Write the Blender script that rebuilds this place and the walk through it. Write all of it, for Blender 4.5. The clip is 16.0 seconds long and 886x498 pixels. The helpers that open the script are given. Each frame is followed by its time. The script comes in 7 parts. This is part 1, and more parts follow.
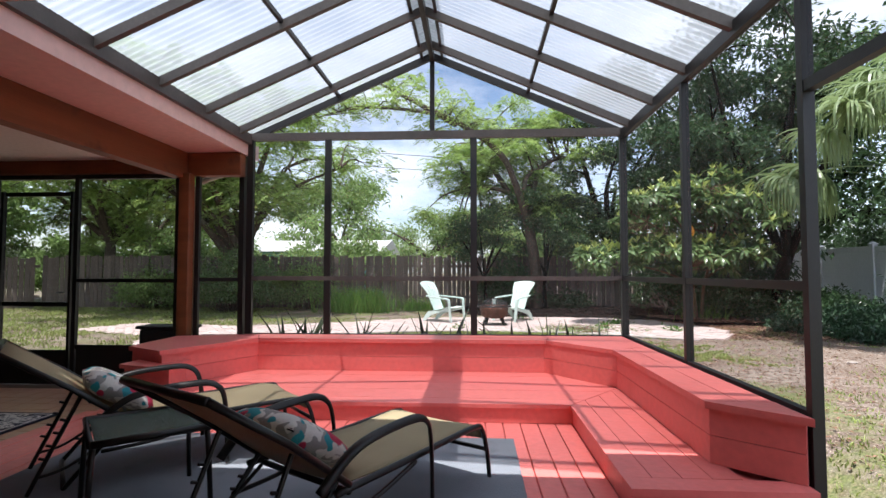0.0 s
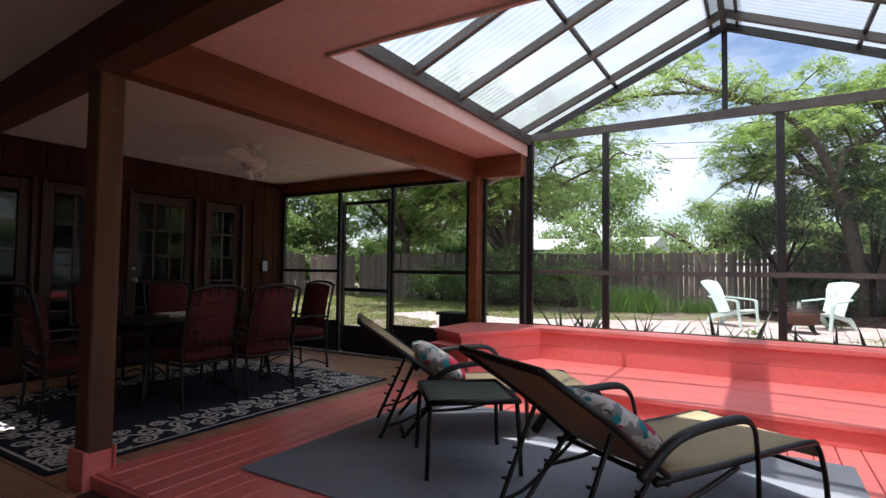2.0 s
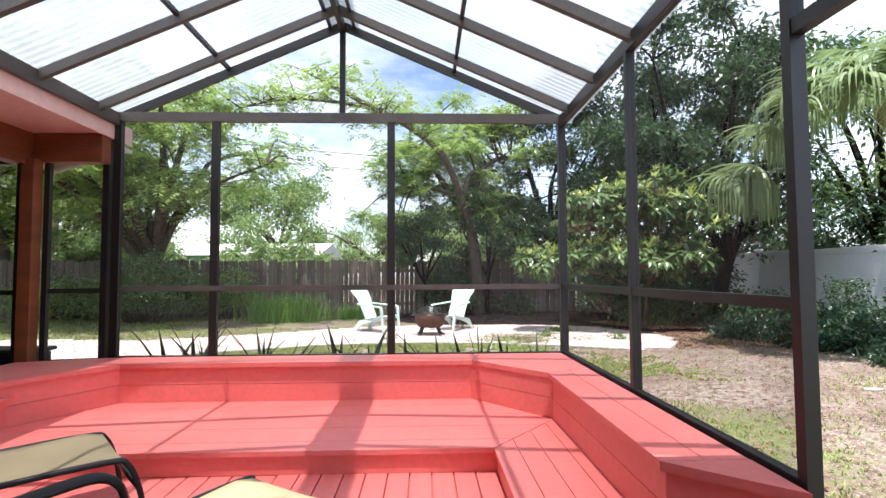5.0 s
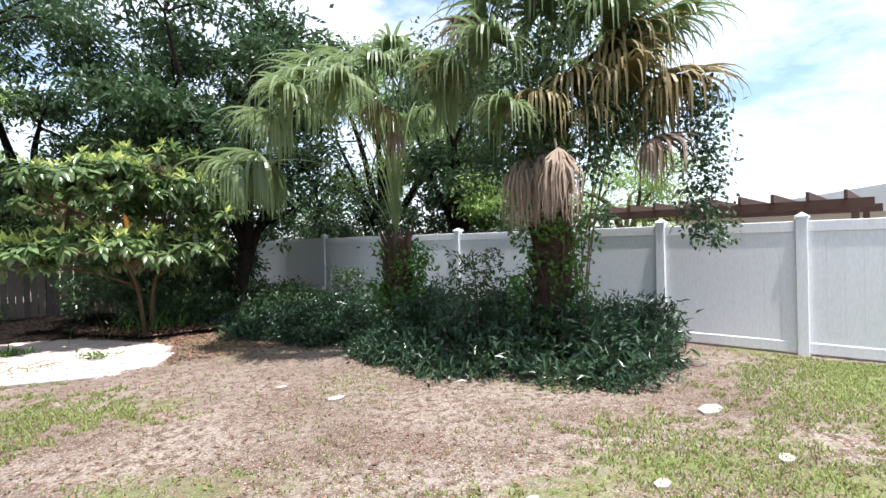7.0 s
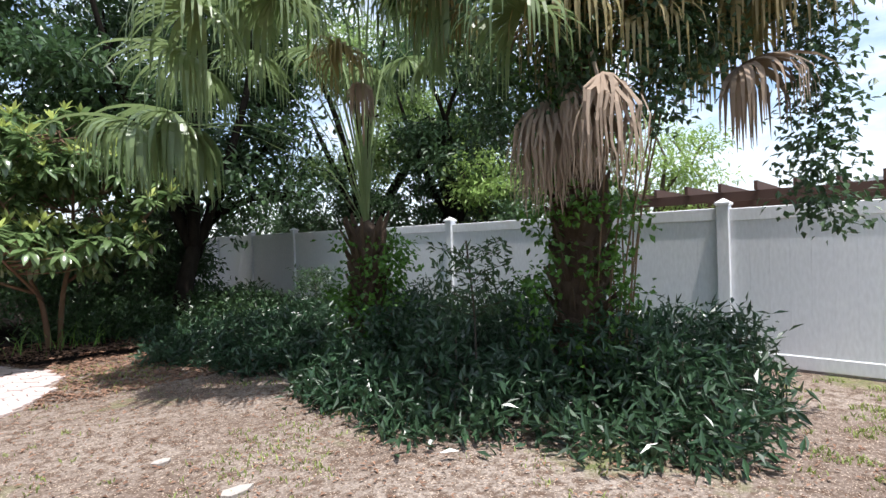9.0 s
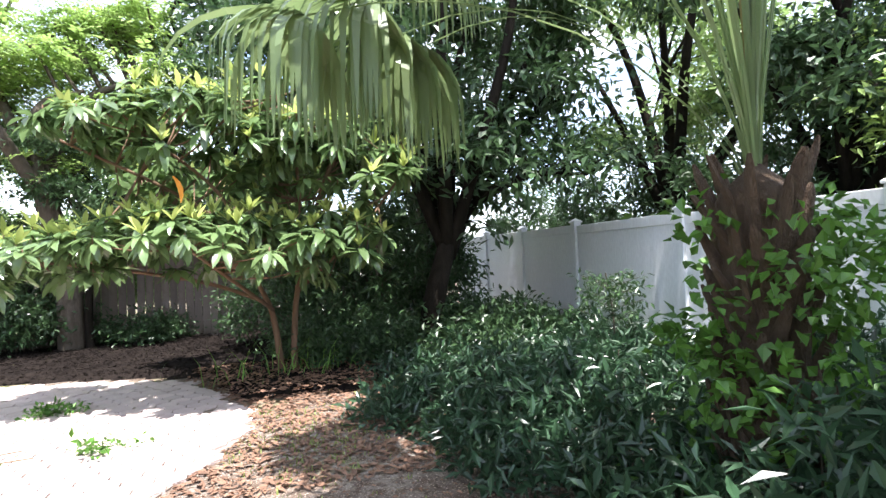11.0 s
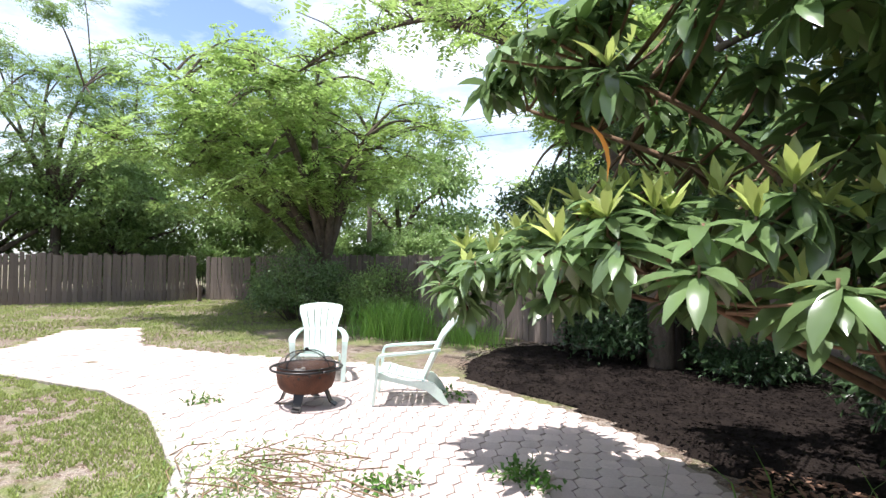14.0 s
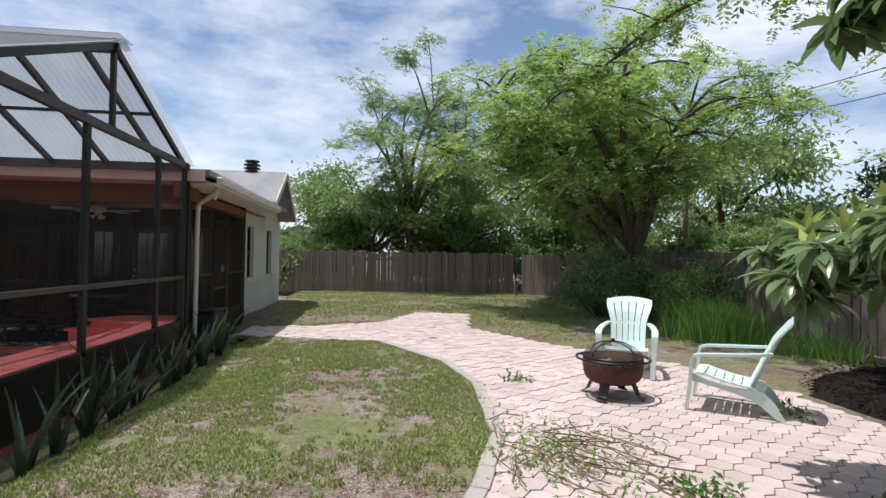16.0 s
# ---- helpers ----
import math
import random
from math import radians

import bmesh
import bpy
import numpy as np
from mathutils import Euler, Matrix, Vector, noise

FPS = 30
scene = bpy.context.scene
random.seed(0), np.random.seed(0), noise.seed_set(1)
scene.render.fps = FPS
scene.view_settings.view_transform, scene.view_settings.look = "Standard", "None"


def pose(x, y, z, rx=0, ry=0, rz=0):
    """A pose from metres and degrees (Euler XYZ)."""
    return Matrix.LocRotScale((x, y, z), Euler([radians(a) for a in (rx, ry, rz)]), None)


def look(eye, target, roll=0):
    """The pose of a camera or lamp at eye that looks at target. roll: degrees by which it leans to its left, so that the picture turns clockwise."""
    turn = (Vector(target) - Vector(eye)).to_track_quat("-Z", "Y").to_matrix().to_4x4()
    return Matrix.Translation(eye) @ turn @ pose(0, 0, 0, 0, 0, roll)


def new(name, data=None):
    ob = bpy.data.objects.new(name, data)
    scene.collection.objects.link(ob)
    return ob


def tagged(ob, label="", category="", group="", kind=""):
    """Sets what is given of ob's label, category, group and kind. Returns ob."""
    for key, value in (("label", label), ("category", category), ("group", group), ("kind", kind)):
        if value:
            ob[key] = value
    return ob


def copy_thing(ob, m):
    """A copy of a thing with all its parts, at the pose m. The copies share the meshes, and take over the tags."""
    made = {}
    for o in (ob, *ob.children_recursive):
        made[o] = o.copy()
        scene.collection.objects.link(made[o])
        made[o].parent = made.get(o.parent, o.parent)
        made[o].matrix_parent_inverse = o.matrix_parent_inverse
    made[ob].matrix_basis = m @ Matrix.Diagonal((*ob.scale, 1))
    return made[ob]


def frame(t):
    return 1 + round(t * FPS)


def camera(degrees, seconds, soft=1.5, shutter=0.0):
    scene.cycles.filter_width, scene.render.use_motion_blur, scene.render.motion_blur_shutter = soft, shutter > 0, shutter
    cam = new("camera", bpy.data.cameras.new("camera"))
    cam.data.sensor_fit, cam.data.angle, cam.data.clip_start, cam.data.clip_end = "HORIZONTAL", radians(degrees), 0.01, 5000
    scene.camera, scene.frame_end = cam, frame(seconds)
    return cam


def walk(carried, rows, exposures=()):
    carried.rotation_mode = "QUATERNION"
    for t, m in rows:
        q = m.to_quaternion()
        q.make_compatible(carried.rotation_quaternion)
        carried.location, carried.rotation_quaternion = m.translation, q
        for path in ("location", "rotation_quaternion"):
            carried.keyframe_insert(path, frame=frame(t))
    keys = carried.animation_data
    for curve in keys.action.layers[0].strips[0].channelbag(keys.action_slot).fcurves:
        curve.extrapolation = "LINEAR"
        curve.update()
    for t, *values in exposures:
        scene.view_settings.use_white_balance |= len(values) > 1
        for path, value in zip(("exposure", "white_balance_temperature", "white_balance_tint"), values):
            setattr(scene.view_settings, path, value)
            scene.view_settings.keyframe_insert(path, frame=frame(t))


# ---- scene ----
cam = camera(80.6, 16.0)
PATH = [
    (0, (0.494, -0.131, 1.234), (0.375, 1.864, 1.324), -0.0),
    (0.5, (0.442, -0.182, 1.162), (-0.027, 1.76, 1.26), 0.4),
    (1, (0.393, -0.215, 1.169), (-0.301, 1.659, 1.257), 0.6),
    (1.5, (0.353, -0.236, 1.171), (-0.527, 1.558, 1.254), 0.7),
    (2, (0.297, -0.256, 1.175), (-0.739, 1.453, 1.255), 0.7),
    (2.5, (0.26, -0.267, 1.181), (-0.891, 1.366, 1.257), 0.9),
    (3, (0.207, -0.27, 1.195), (-1.054, 1.281, 1.269), 0.9),
    (3.5, (0.222, -0.224, 1.251), (-1.087, 1.287, 1.32), 1.0),
    (4, (0.337, -0.053, 1.269), (-0.826, 1.572, 1.346), 0.8),
    (4.5, (0.635, 0.355, 1.269), (0.005, 2.25, 1.365), 0.5),
    (5, (0.824, 0.772, 1.275), (0.894, 2.768, 1.378), -0.3),
    (6.3, (1.72, 1.62, 1.46), (2.75, 3.334, 1.49), -0.9),
    (7.5, (2.803, 1.782, 1.601), (4.453, 2.913, 1.587), -1.4),
    (8, (3.294, 2.123, 1.509), (4.978, 3.201, 1.496), -1.4),
    (8.5, (3.66, 2.577, 1.498), (5.307, 3.711, 1.477), -1.3),
    (9, (4.0, 3.027, 1.497), (5.473, 4.379, 1.485), -1.7),
    (9.5, (4.349, 3.554, 1.49), (5.573, 5.136, 1.489), -1.8),
    (11.8, (6.099, 7.134, 1.396), (6.29, 9.124, 1.452), -1.6),
    (12, (6.117, 7.372, 1.41), (6.172, 9.37, 1.468), -1.3),
    (12.5, (6.149, 7.919, 1.493), (5.857, 9.897, 1.547), -0.8),
    (13, (6.173, 8.352, 1.577), (5.341, 10.17, 1.628), -0.2),
    (13.5, (6.127, 8.683, 1.621), (4.877, 10.244, 1.664), 0.1),
    (14, (6.139, 8.921, 1.635), (4.61, 10.208, 1.681), 0.5),
    (14.5, (6.187, 9.07, 1.627), (4.411, 9.99, 1.67), 0.7),
    (15, (6.184, 9.066, 1.589), (4.288, 9.702, 1.628), 0.9),
    (15.5, (6.166, 9.009, 1.536), (4.217, 9.458, 1.574), 0.8),
    (16, (6.177, 8.956, 1.514), (4.193, 9.201, 1.55), 0.9),
]
walk(cam, [(t, look(eye, target, roll)) for t, eye, target, roll in PATH],
     [(t, ev, 6350, 13) for t, ev in ((0, .85), (1, .85), (1.5, .85), (2, 1.0), (3, 1.6), (3.5, 1.85), (4, 1.82), (4.5, 1.75), (5, 1.26), (6.3, 1.0), (7.5, .7), (8.5, .58), (9.5, .74),
                                      (12, 2.0), (13, 1.78), (13.5, 1.3), (14, .85), (15, .35), (16, -.06))])

# ---------- world, sun, exposure ----------
SUN_EL, SUN_AZ = radians(75), radians(12)   # high sun, from the south
world = bpy.data.worlds.new("sky")
scene.world = world
world.use_nodes = True
wn = world.node_tree.nodes
wl = world.node_tree.links
bg = wn["Background"]
sky = wn.new("ShaderNodeTexSky")
sky.sky_type = "NISHITA"
sky.sun_disc = False
sky.sun_elevation = SUN_EL
sky.sun_rotation = radians(180) - SUN_AZ
tc = wn.new("ShaderNodeTexCoord")
mp = wn.new("ShaderNodeMapping")
mp.inputs["Scale"].default_value = (1.5, 1.5, 4.0)
cn = wn.new("ShaderNodeTexNoise")
cn.inputs["Scale"].default_value = 1.9
cn.inputs["Detail"].default_value = 9
cn.inputs["Roughness"].default_value = .62
cr = wn.new("ShaderNodeValToRGB")
cr.color_ramp.elements[0].position, cr.color_ramp.elements[1].position = .36, .74
cmix = wn.new("ShaderNodeMixRGB")
cmix.inputs[2].default_value = (7.6, 8.0, 8.5, 1)
wl.new(tc.outputs["Generated"], mp.inputs["Vector"])
wl.new(mp.outputs["Vector"], cn.inputs["Vector"])
wl.new(cn.outputs["Fac"], cr.inputs["Fac"])
wl.new(cr.outputs["Color"], cmix.inputs[0])
wl.new(sky.outputs["Color"], cmix.inputs[1])
wl.new(cmix.outputs["Color"], bg.inputs["Color"])
bg.inputs["Strength"].default_value = 0.15
sun_data = bpy.data.lights.new("sun", "SUN")
sun_data.energy = 5.0
sun_data.angle = radians(.55)
sun_data.color = (1, .97, .925)
sun = new("sun", sun_data)
sun.matrix_world = look((0, 0, 30), (30 / math.tan(SUN_EL) * math.sin(SUN_AZ), 30 / math.tan(SUN_EL) * math.cos(SUN_AZ), 0))

# ---------- levels and lines of the plan ----------
DECK, TILE, GROUND, STEP, SEAT = 0.0, -.08, .09, .16, .51
XW, XE, YG, YS = -2.2, 2.22, 6.0, 2.4      # screened room: west eave, east wall, gable wall, house edge
XB, YP = -6.5, 5.8                         # porch back wall, porch screen wall


# ---------- materials ----------
def ramp_mix(nt, fac, a, b):
    m = nt.nodes.new("ShaderNodeMixRGB")
    nt.links.new(fac, m.inputs[0])
    for i, c in ((1, a), (2, b)):
        if isinstance(c, tuple):
            m.inputs[i].default_value = (*c, 1)
        else:
            nt.links.new(c, m.inputs[i])
    return m.outputs[0]


def noise_fac(nt, scale, lo, hi, detail=5, stretch=None, coords="Object"):
    t = nt.nodes.new("ShaderNodeTexCoord")
    n = nt.nodes.new("ShaderNodeTexNoise")
    n.inputs["Scale"].default_value = scale
    n.inputs["Detail"].default_value = detail
    if stretch:
        m = nt.nodes.new("ShaderNodeMapping")
        m.inputs["Scale"].default_value = stretch
        nt.links.new(t.outputs[coords], m.inputs["Vector"])
        nt.links.new(m.outputs["Vector"], n.inputs["Vector"])
    else:
        nt.links.new(t.outputs[coords], n.inputs["Vector"])
    r = nt.nodes.new("ShaderNodeMapRange")
    r.inputs[1].default_value, r.inputs[2].default_value = lo, hi
    nt.links.new(n.outputs["Fac"], r.inputs[0])
    return r.outputs[0]


def surface(name, a, b, rough=.6, metal=0.0, big=1.2, fine=30.0, stretch=None, bump=.15, dirt=None, dirt_amount=(.55, .8),
            vary=0.0, spec=.5, translucent=0.0, island=False):
    """Two tones at a large scale, grain at a small one, optional dirt, bump and a shift of tone from piece to piece."""
    m = bpy.data.materials.new(name)
    m.use_nodes = True
    nt = m.node_tree
    p = nt.nodes["Principled BSDF"]
    col = ramp_mix(nt, noise_fac(nt, big, .35, .68, 6, stretch), a, b)
    grain = noise_fac(nt, fine, .3, .72, 4, stretch)
    dark = tuple(c * .72 for c in a)
    gm = nt.nodes.new("ShaderNodeMath")
    gm.operation = "MULTIPLY"
    gm.inputs[1].default_value = .45
    nt.links.new(grain, gm.inputs[0])
    col = ramp_mix(nt, gm.outputs[0], col, dark)
    if dirt:
        col = ramp_mix(nt, noise_fac(nt, big * 2.7, *dirt_amount, 8), col, dirt)
    if vary:
        if island:
            o = nt.nodes.new("ShaderNodeNewGeometry").outputs["Random Per Island"]
        else:
            o = nt.nodes.new("ShaderNodeObjectInfo").outputs["Random"]
        h = nt.nodes.new("ShaderNodeHueSaturation")
        r = nt.nodes.new("ShaderNodeMapRange")
        r.inputs[3].default_value, r.inputs[4].default_value = 1 - vary, 1 + vary
        nt.links.new(o, r.inputs[0])
        nt.links.new(r.outputs[0], h.inputs["Value"])
        nt.links.new(col, h.inputs["Color"])
        col = h.outputs[0]
    nt.links.new(col, p.inputs["Base Color"])
    p.inputs["Roughness"].default_value = rough
    p.inputs["Metallic"].default_value = metal
    p.inputs["Specular IOR Level"].default_value = spec
    if bump:
        bn = nt.nodes.new("ShaderNodeBump")
        bn.inputs["Strength"].default_value = bump
        bn.inputs["Distance"].default_value = .01
        nt.links.new(grain, bn.inputs["Height"])
        nt.links.new(bn.outputs[0], p.inputs["Normal"])
    if translucent:
        tr = nt.nodes.new("ShaderNodeBsdfTranslucent")
        nt.links.new(col, tr.inputs["Color"])
        mx = nt.nodes.new("ShaderNodeMixShader")
        mx.inputs[0].default_value = translucent
        nt.links.new(p.outputs[0], mx.inputs[1])
        nt.links.new(tr.outputs[0], mx.inputs[2])
        nt.links.new(mx.outputs[0], nt.nodes["Material Output"].inputs["Surface"])
    return m


def see_through(name, opaque, color, rough=.5, glow_through=0.0, share=.2):
    """A sheet that lets a share of the light straight through: insect screen, corrugated plastic."""
    m = bpy.data.materials.new(name)
    m.use_nodes = True
    nt = m.node_tree
    p = nt.nodes["Principled BSDF"]
    p.inputs["Base Color"].default_value = (*color, 1)
    p.inputs["Roughness"].default_value = rough
    clear = nt.nodes.new("ShaderNodeBsdfTransparent")
    body = p.outputs[0]
    if glow_through:
        tl = nt.nodes.new("ShaderNodeBsdfTranslucent")
        tl.inputs["Color"].default_value = (*color, 1)
        mb = nt.nodes.new("ShaderNodeMixShader")
        mb.inputs[0].default_value = glow_through
        nt.links.new(body, mb.inputs[1])
        nt.links.new(tl.outputs[0], mb.inputs[2])
        body = mb.outputs[0]
    mx = nt.nodes.new("ShaderNodeMixShader")
    f = noise_fac(nt, 1.7, .2, .8, 6)
    r = nt.nodes.new("ShaderNodeMapRange")
    r.inputs[3].default_value, r.inputs[4].default_value = opaque * (1 - share), opaque * (1 + share)
    nt.links.new(f, r.inputs[0])
    nt.links.new(r.outputs[0], mx.inputs[0])
    nt.links.new(clear.outputs[0], mx.inputs[1])
    nt.links.new(body, mx.inputs[2])
    nt.links.new(mx.outputs[0], nt.nodes["Material Output"].inputs["Surface"])
    return m


CORAL = surface("coral_paint", (.84, .22, .195), (.77, .185, .165), .42, big=.9, fine=22, stretch=(1, 1, 1), bump=.12, dirt=(.60, .13, .11), dirt_amount=(.6, .9), vary=.05)
# pale paint with the pink light bounced off the deck mixed in
BOUNCE_SOFFIT = surface("bounce_pink_soffit_paint", (.86, .60, .54), (.79, .52, .465), .7, big=.7, fine=15, bump=.05)
BRONZE = surface("bronze_aluminium", (.012, .011, .0105), (.019, .017, .016), .45, 0, big=2, fine=60, bump=.04)
GREY_ALU = surface("weathered_aluminium", (.075, .066, .06), (.115, .10, .09), .5, .1, big=3, fine=40, bump=.05)
SCREEN = see_through("insect_screen", .32, (.035, .035, .034), .7)
PLASTIC = see_through("clear_corrugated_plastic", .71, (.33, .355, .37), .3, .8, .1)
OLDWOOD = surface("weathered_post_wood", (.17, .08, .038), (.095, .043, .02), .8, big=1.5, fine=24, stretch=(6, 6, .6), bump=.35, dirt=(.27, .20, .13), dirt_amount=(.64, .88))
BEAMWOOD = surface("stained_beam_wood", (.25, .078, .025), (.16, .046, .014), .6, big=1.2, fine=18, stretch=(2, .35, 6), bump=.3, dirt=(.07, .02, .01), dirt_amount=(.62, .75))
# beam stain again, darkened to stand for the backlit side in shade
BEAMSHADE = surface("shaded_beam_wood", (.12, .045, .018), (.075, .027, .010), .6, big=1.2, fine=18, stretch=(.35, 2, 6), bump=.3, dirt=(.03, .012, .006), dirt_amount=(.6, .75))
PANEL = surface("dark_plank_panelling", (.075, .030, .012), (.045, .018, .007), .75, spec=.12, big=1.1, fine=14, stretch=(6, 6, .5), bump=.3, dirt=(.05, .02, .01), dirt_amount=(.68, .8), vary=.18)
DOORWOOD = surface("stained_door_wood", (.06, .024, .012), (.042, .017, .008), .45, big=2, fine=20, stretch=(6, 6, .6), bump=.1)
CEIL = surface("ceiling_paint", (.80, .74, .67), (.71, .64, .57), .8, big=.6, fine=30, bump=.1, dirt=(.4, .32, .25), dirt_amount=(.7, .85))
TILEM = surface("terracotta_tile", (.62, .345, .21), (.5, .26, .15), .3, big=2, fine=25, bump=.08, dirt=(.2, .09, .05), dirt_amount=(.6, .85), vary=.13)
GROUT = surface("grout", (.2, .15, .12), (.15, .11, .085), .9)
GREYRUG = surface("grey_woven_rug", (.25, .275, .31), (.20, .22, .25), .95, big=1.5, fine=260, bump=.5, dirt=(.1, .11, .12), dirt_amount=(.6, .9))
NAVY = surface("navy_rug_pile", (.008, .013, .033), (.005, .008, .022), .95, big=2, fine=200, bump=.4)
CREAM = surface("cream_rug_pile", (.8, .78, .73), (.68, .66, .61), .95, big=3, fine=160, bump=.4)
SLING = surface("tan_sling_fabric", (.40, .325, .19), (.33, .265, .155), .8, big=2, fine=300, bump=.3)
BLACKMETAL = surface("dark_powder_coat", (.016, .015, .015), (.025, .022, .02), .35, .4, big=4, fine=80, bump=.05)
REDCUSH = surface("red_cushion_fabric", (.095, .007, .007), (.065, .005, .005), .85, big=3, fine=120, bump=.3)
WHITEPAINT = surface("white_masonry_paint", (.78, .77, .73), (.68, .67, .62), .7, big=.8, fine=18, bump=.2, dirt=(.45, .42, .37), dirt_amount=(.7, .9))
TRIMWHITE = surface("cream_trim_paint", (.72, .68, .58), (.62, .57, .47), .6, big=1.5, fine=25, bump=.1, dirt=(.42, .36, .28), dirt_amount=(.66, .85))
VINYL = surface("white_vinyl", (.86, .87, .89), (.82, .83, .86), .35, big=.6, fine=12, stretch=(3, 3, 1), bump=.03, dirt=(.55, .55, .52), dirt_amount=(.68, .95))
SHINGLE = surface("grey_shingle", (.30, .30, .30), (.22, .22, .225), .9, big=2, fine=40, bump=.4, vary=.1)
PICKET = surface("weathered_fence_board", (.205, .165, .14), (.135, .105, .088), .9, big=1.3, fine=16, stretch=(7, 7, .5), bump=.5, dirt=(.08, .06, .05), dirt_amount=(.58, .78), vary=.25)
PAVER = surface("pink_concrete_paver", (.55, .45, .415), (.49, .39, .36), .9, big=1.6, fine=50, bump=.35, dirt=(.3, .24, .21), dirt_amount=(.6, .85), vary=.12)
PAVER_REST = surface("pink_concrete_paver_far", (.55, .45, .415), (.49, .39, .36), .9, big=1.6, fine=50, bump=.35, dirt=(.3, .24, .21), dirt_amount=(.6, .85), vary=.12, island=True)
SAND = surface("joint_sand", (.3, .245, .21), (.2, .16, .135), .95, big=3, fine=60)
CONCRETE = surface("concrete_edging", (.42, .38, .34), (.33, .3, .27), .9, big=2, fine=40, bump=.4, dirt=(.2, .17, .14), dirt_amount=(.55, .8))
MULCH = surface("dark_mulch", (.013, .010, .009), (.026, .020, .017), .95, big=4, fine=45, bump=1.0, spec=.06)
BARK = surface("grey_bark", (.10, .08, .062), (.16, .13, .105), .95, big=3, fine=20, stretch=(4, 4, .8), bump=.8, dirt=(.05, .045, .035), spec=.12)
# bark near black: the shade under the crowns is in its colour
SHADEBARK = surface("shaded_bark", (.016, .013, .010), (.03, .024, .019), .95, big=3, fine=20, stretch=(4, 4, .8), bump=.8, spec=.08)
LOQBARK = surface("tan_bark", (.2, .12, .07), (.14, .085, .05), .9, big=4, fine=25, stretch=(4, 4, .8), bump=.4)
PALMBARK = surface("fibrous_palm_bark", (.075, .045, .027), (.12, .08, .05), .95, big=4, fine=30, stretch=(5, 5, 1.2), bump=1.0)


def leafy(name, a, b, rough=.45, tl=.3, spec=.5):
    return surface(name, a, b, rough, big=.8, fine=9, bump=0, vary=.35, spec=spec, translucent=tl, island=True)


LEAF_BRIGHT = leafy("bright_feathery_leaf", (.34, .47, .14), (.25, .38, .105), .5, .5)
LEAF_MID = leafy("mid_green_leaf", (.27, .38, .13), (.20, .31, .105), .5, .42)
LEAF_DARK = leafy("dark_leaf", (.07, .125, .05), (.05, .098, .04), .35, .33)
LEAF_LOQ = leafy("glossy_loquat_leaf", (.19, .28, .11), (.14, .225, .09), .24, .4, .8)
LEAF_YOUNG = leafy("young_loquat_leaf", (.50, .56, .17), (.38, .47, .13), .35, .4)
LEAF_UNDER = leafy("undergrowth_leaf", (.046, .095, .044), (.032, .075, .036), .32, .3, .6)
LEAF_IVY = leafy("vine_leaf", (.11, .24, .035), (.07, .17, .03), .4, .35)
FROND = leafy("palm_frond", (.26, .34, .15), (.19, .27, .11), .32, .4)
FRONDOLD = leafy("yellowing_palm_frond", (.38, .32, .13), (.28, .21, .09), .5, .3)
FRONDDEAD = leafy("dead_palm_frond", (.42, .32, .235), (.32, .23, .16), .8, .2)
GRASSM = leafy("lawn_blade", (.33, .39, .12), (.25, .32, .09), .6, .4)
TALLGRASS = leafy("tall_grass_blade", (.22, .40, .075), (.16, .33, .06), .5, .35)
SNAKE = leafy("sansevieria_leaf", (.05, .075, .04), (.07, .095, .05), .4, .1)
LITTER = leafy("fallen_leaf", (.27, .155, .10), (.18, .10, .065), .9, .1)
TWIG = surface("dry_twig", (.24, .16, .09), (.16, .10, .06), .9, bump=.2)
RESIN = surface("pale_mint_resin", (.62, .76, .70), (.57, .70, .64), .4, big=2, fine=30, bump=.04, dirt=(.4, .46, .42), dirt_amount=(.72, .95))
RUST = surface("rusted_steel", (.115, .046, .024), (.065, .028, .016), .75, .3, big=6, fine=50, bump=.4, dirt=(.05, .025, .015))
FANWHITE = surface("aged_white_enamel", (.88, .82, .76), (.82, .75, .69), .45, bump=.03)
GALV = surface("galvanised_steel", (.42, .43, .44), (.33, .34, .35), .4, .7, bump=.05)
TEAL = surface("teal_siding", (.28, .62, .58), (.24, .55, .52), .7, bump=.05)
METALROOF = surface("pale_metal_roof", (.62, .63, .62), (.52, .53, .52), .5, big=1, fine=6, bump=.05)
RAFTBROWN = surface("brown_painted_timber", (.09, .045, .03), (.06, .03, .02), .8, bump=.2)
BLACKPLASTIC = surface("black_plastic", (.012, .012, .012), (.02, .02, .02), .45, bump=.05)
# the gloom of unlit rooms, put into a near-black colour
ROOMSHADE = surface("interior_shade", (.06, .05, .045), (.045, .04, .035), .9)


def glassy(name, tint=(.9, .95, .95), rough=.02):
    m = bpy.data.materials.new(name)
    m.use_nodes = True
    p = m.node_tree.nodes["Principled BSDF"]
    p.inputs["Base Color"].default_value = (*tint, 1)
    p.inputs["Roughness"].default_value = rough
    p.inputs["Transmission Weight"].default_value = 1.0
    p.inputs["IOR"].default_value = 1.45
    return m


GLASS = glassy("window_glass")
TABLEGLASS = surface("pebbled_green_glass", (.05, .085, .065), (.035, .065, .05), .12, big=6, fine=70, bump=.6, spec=.8)


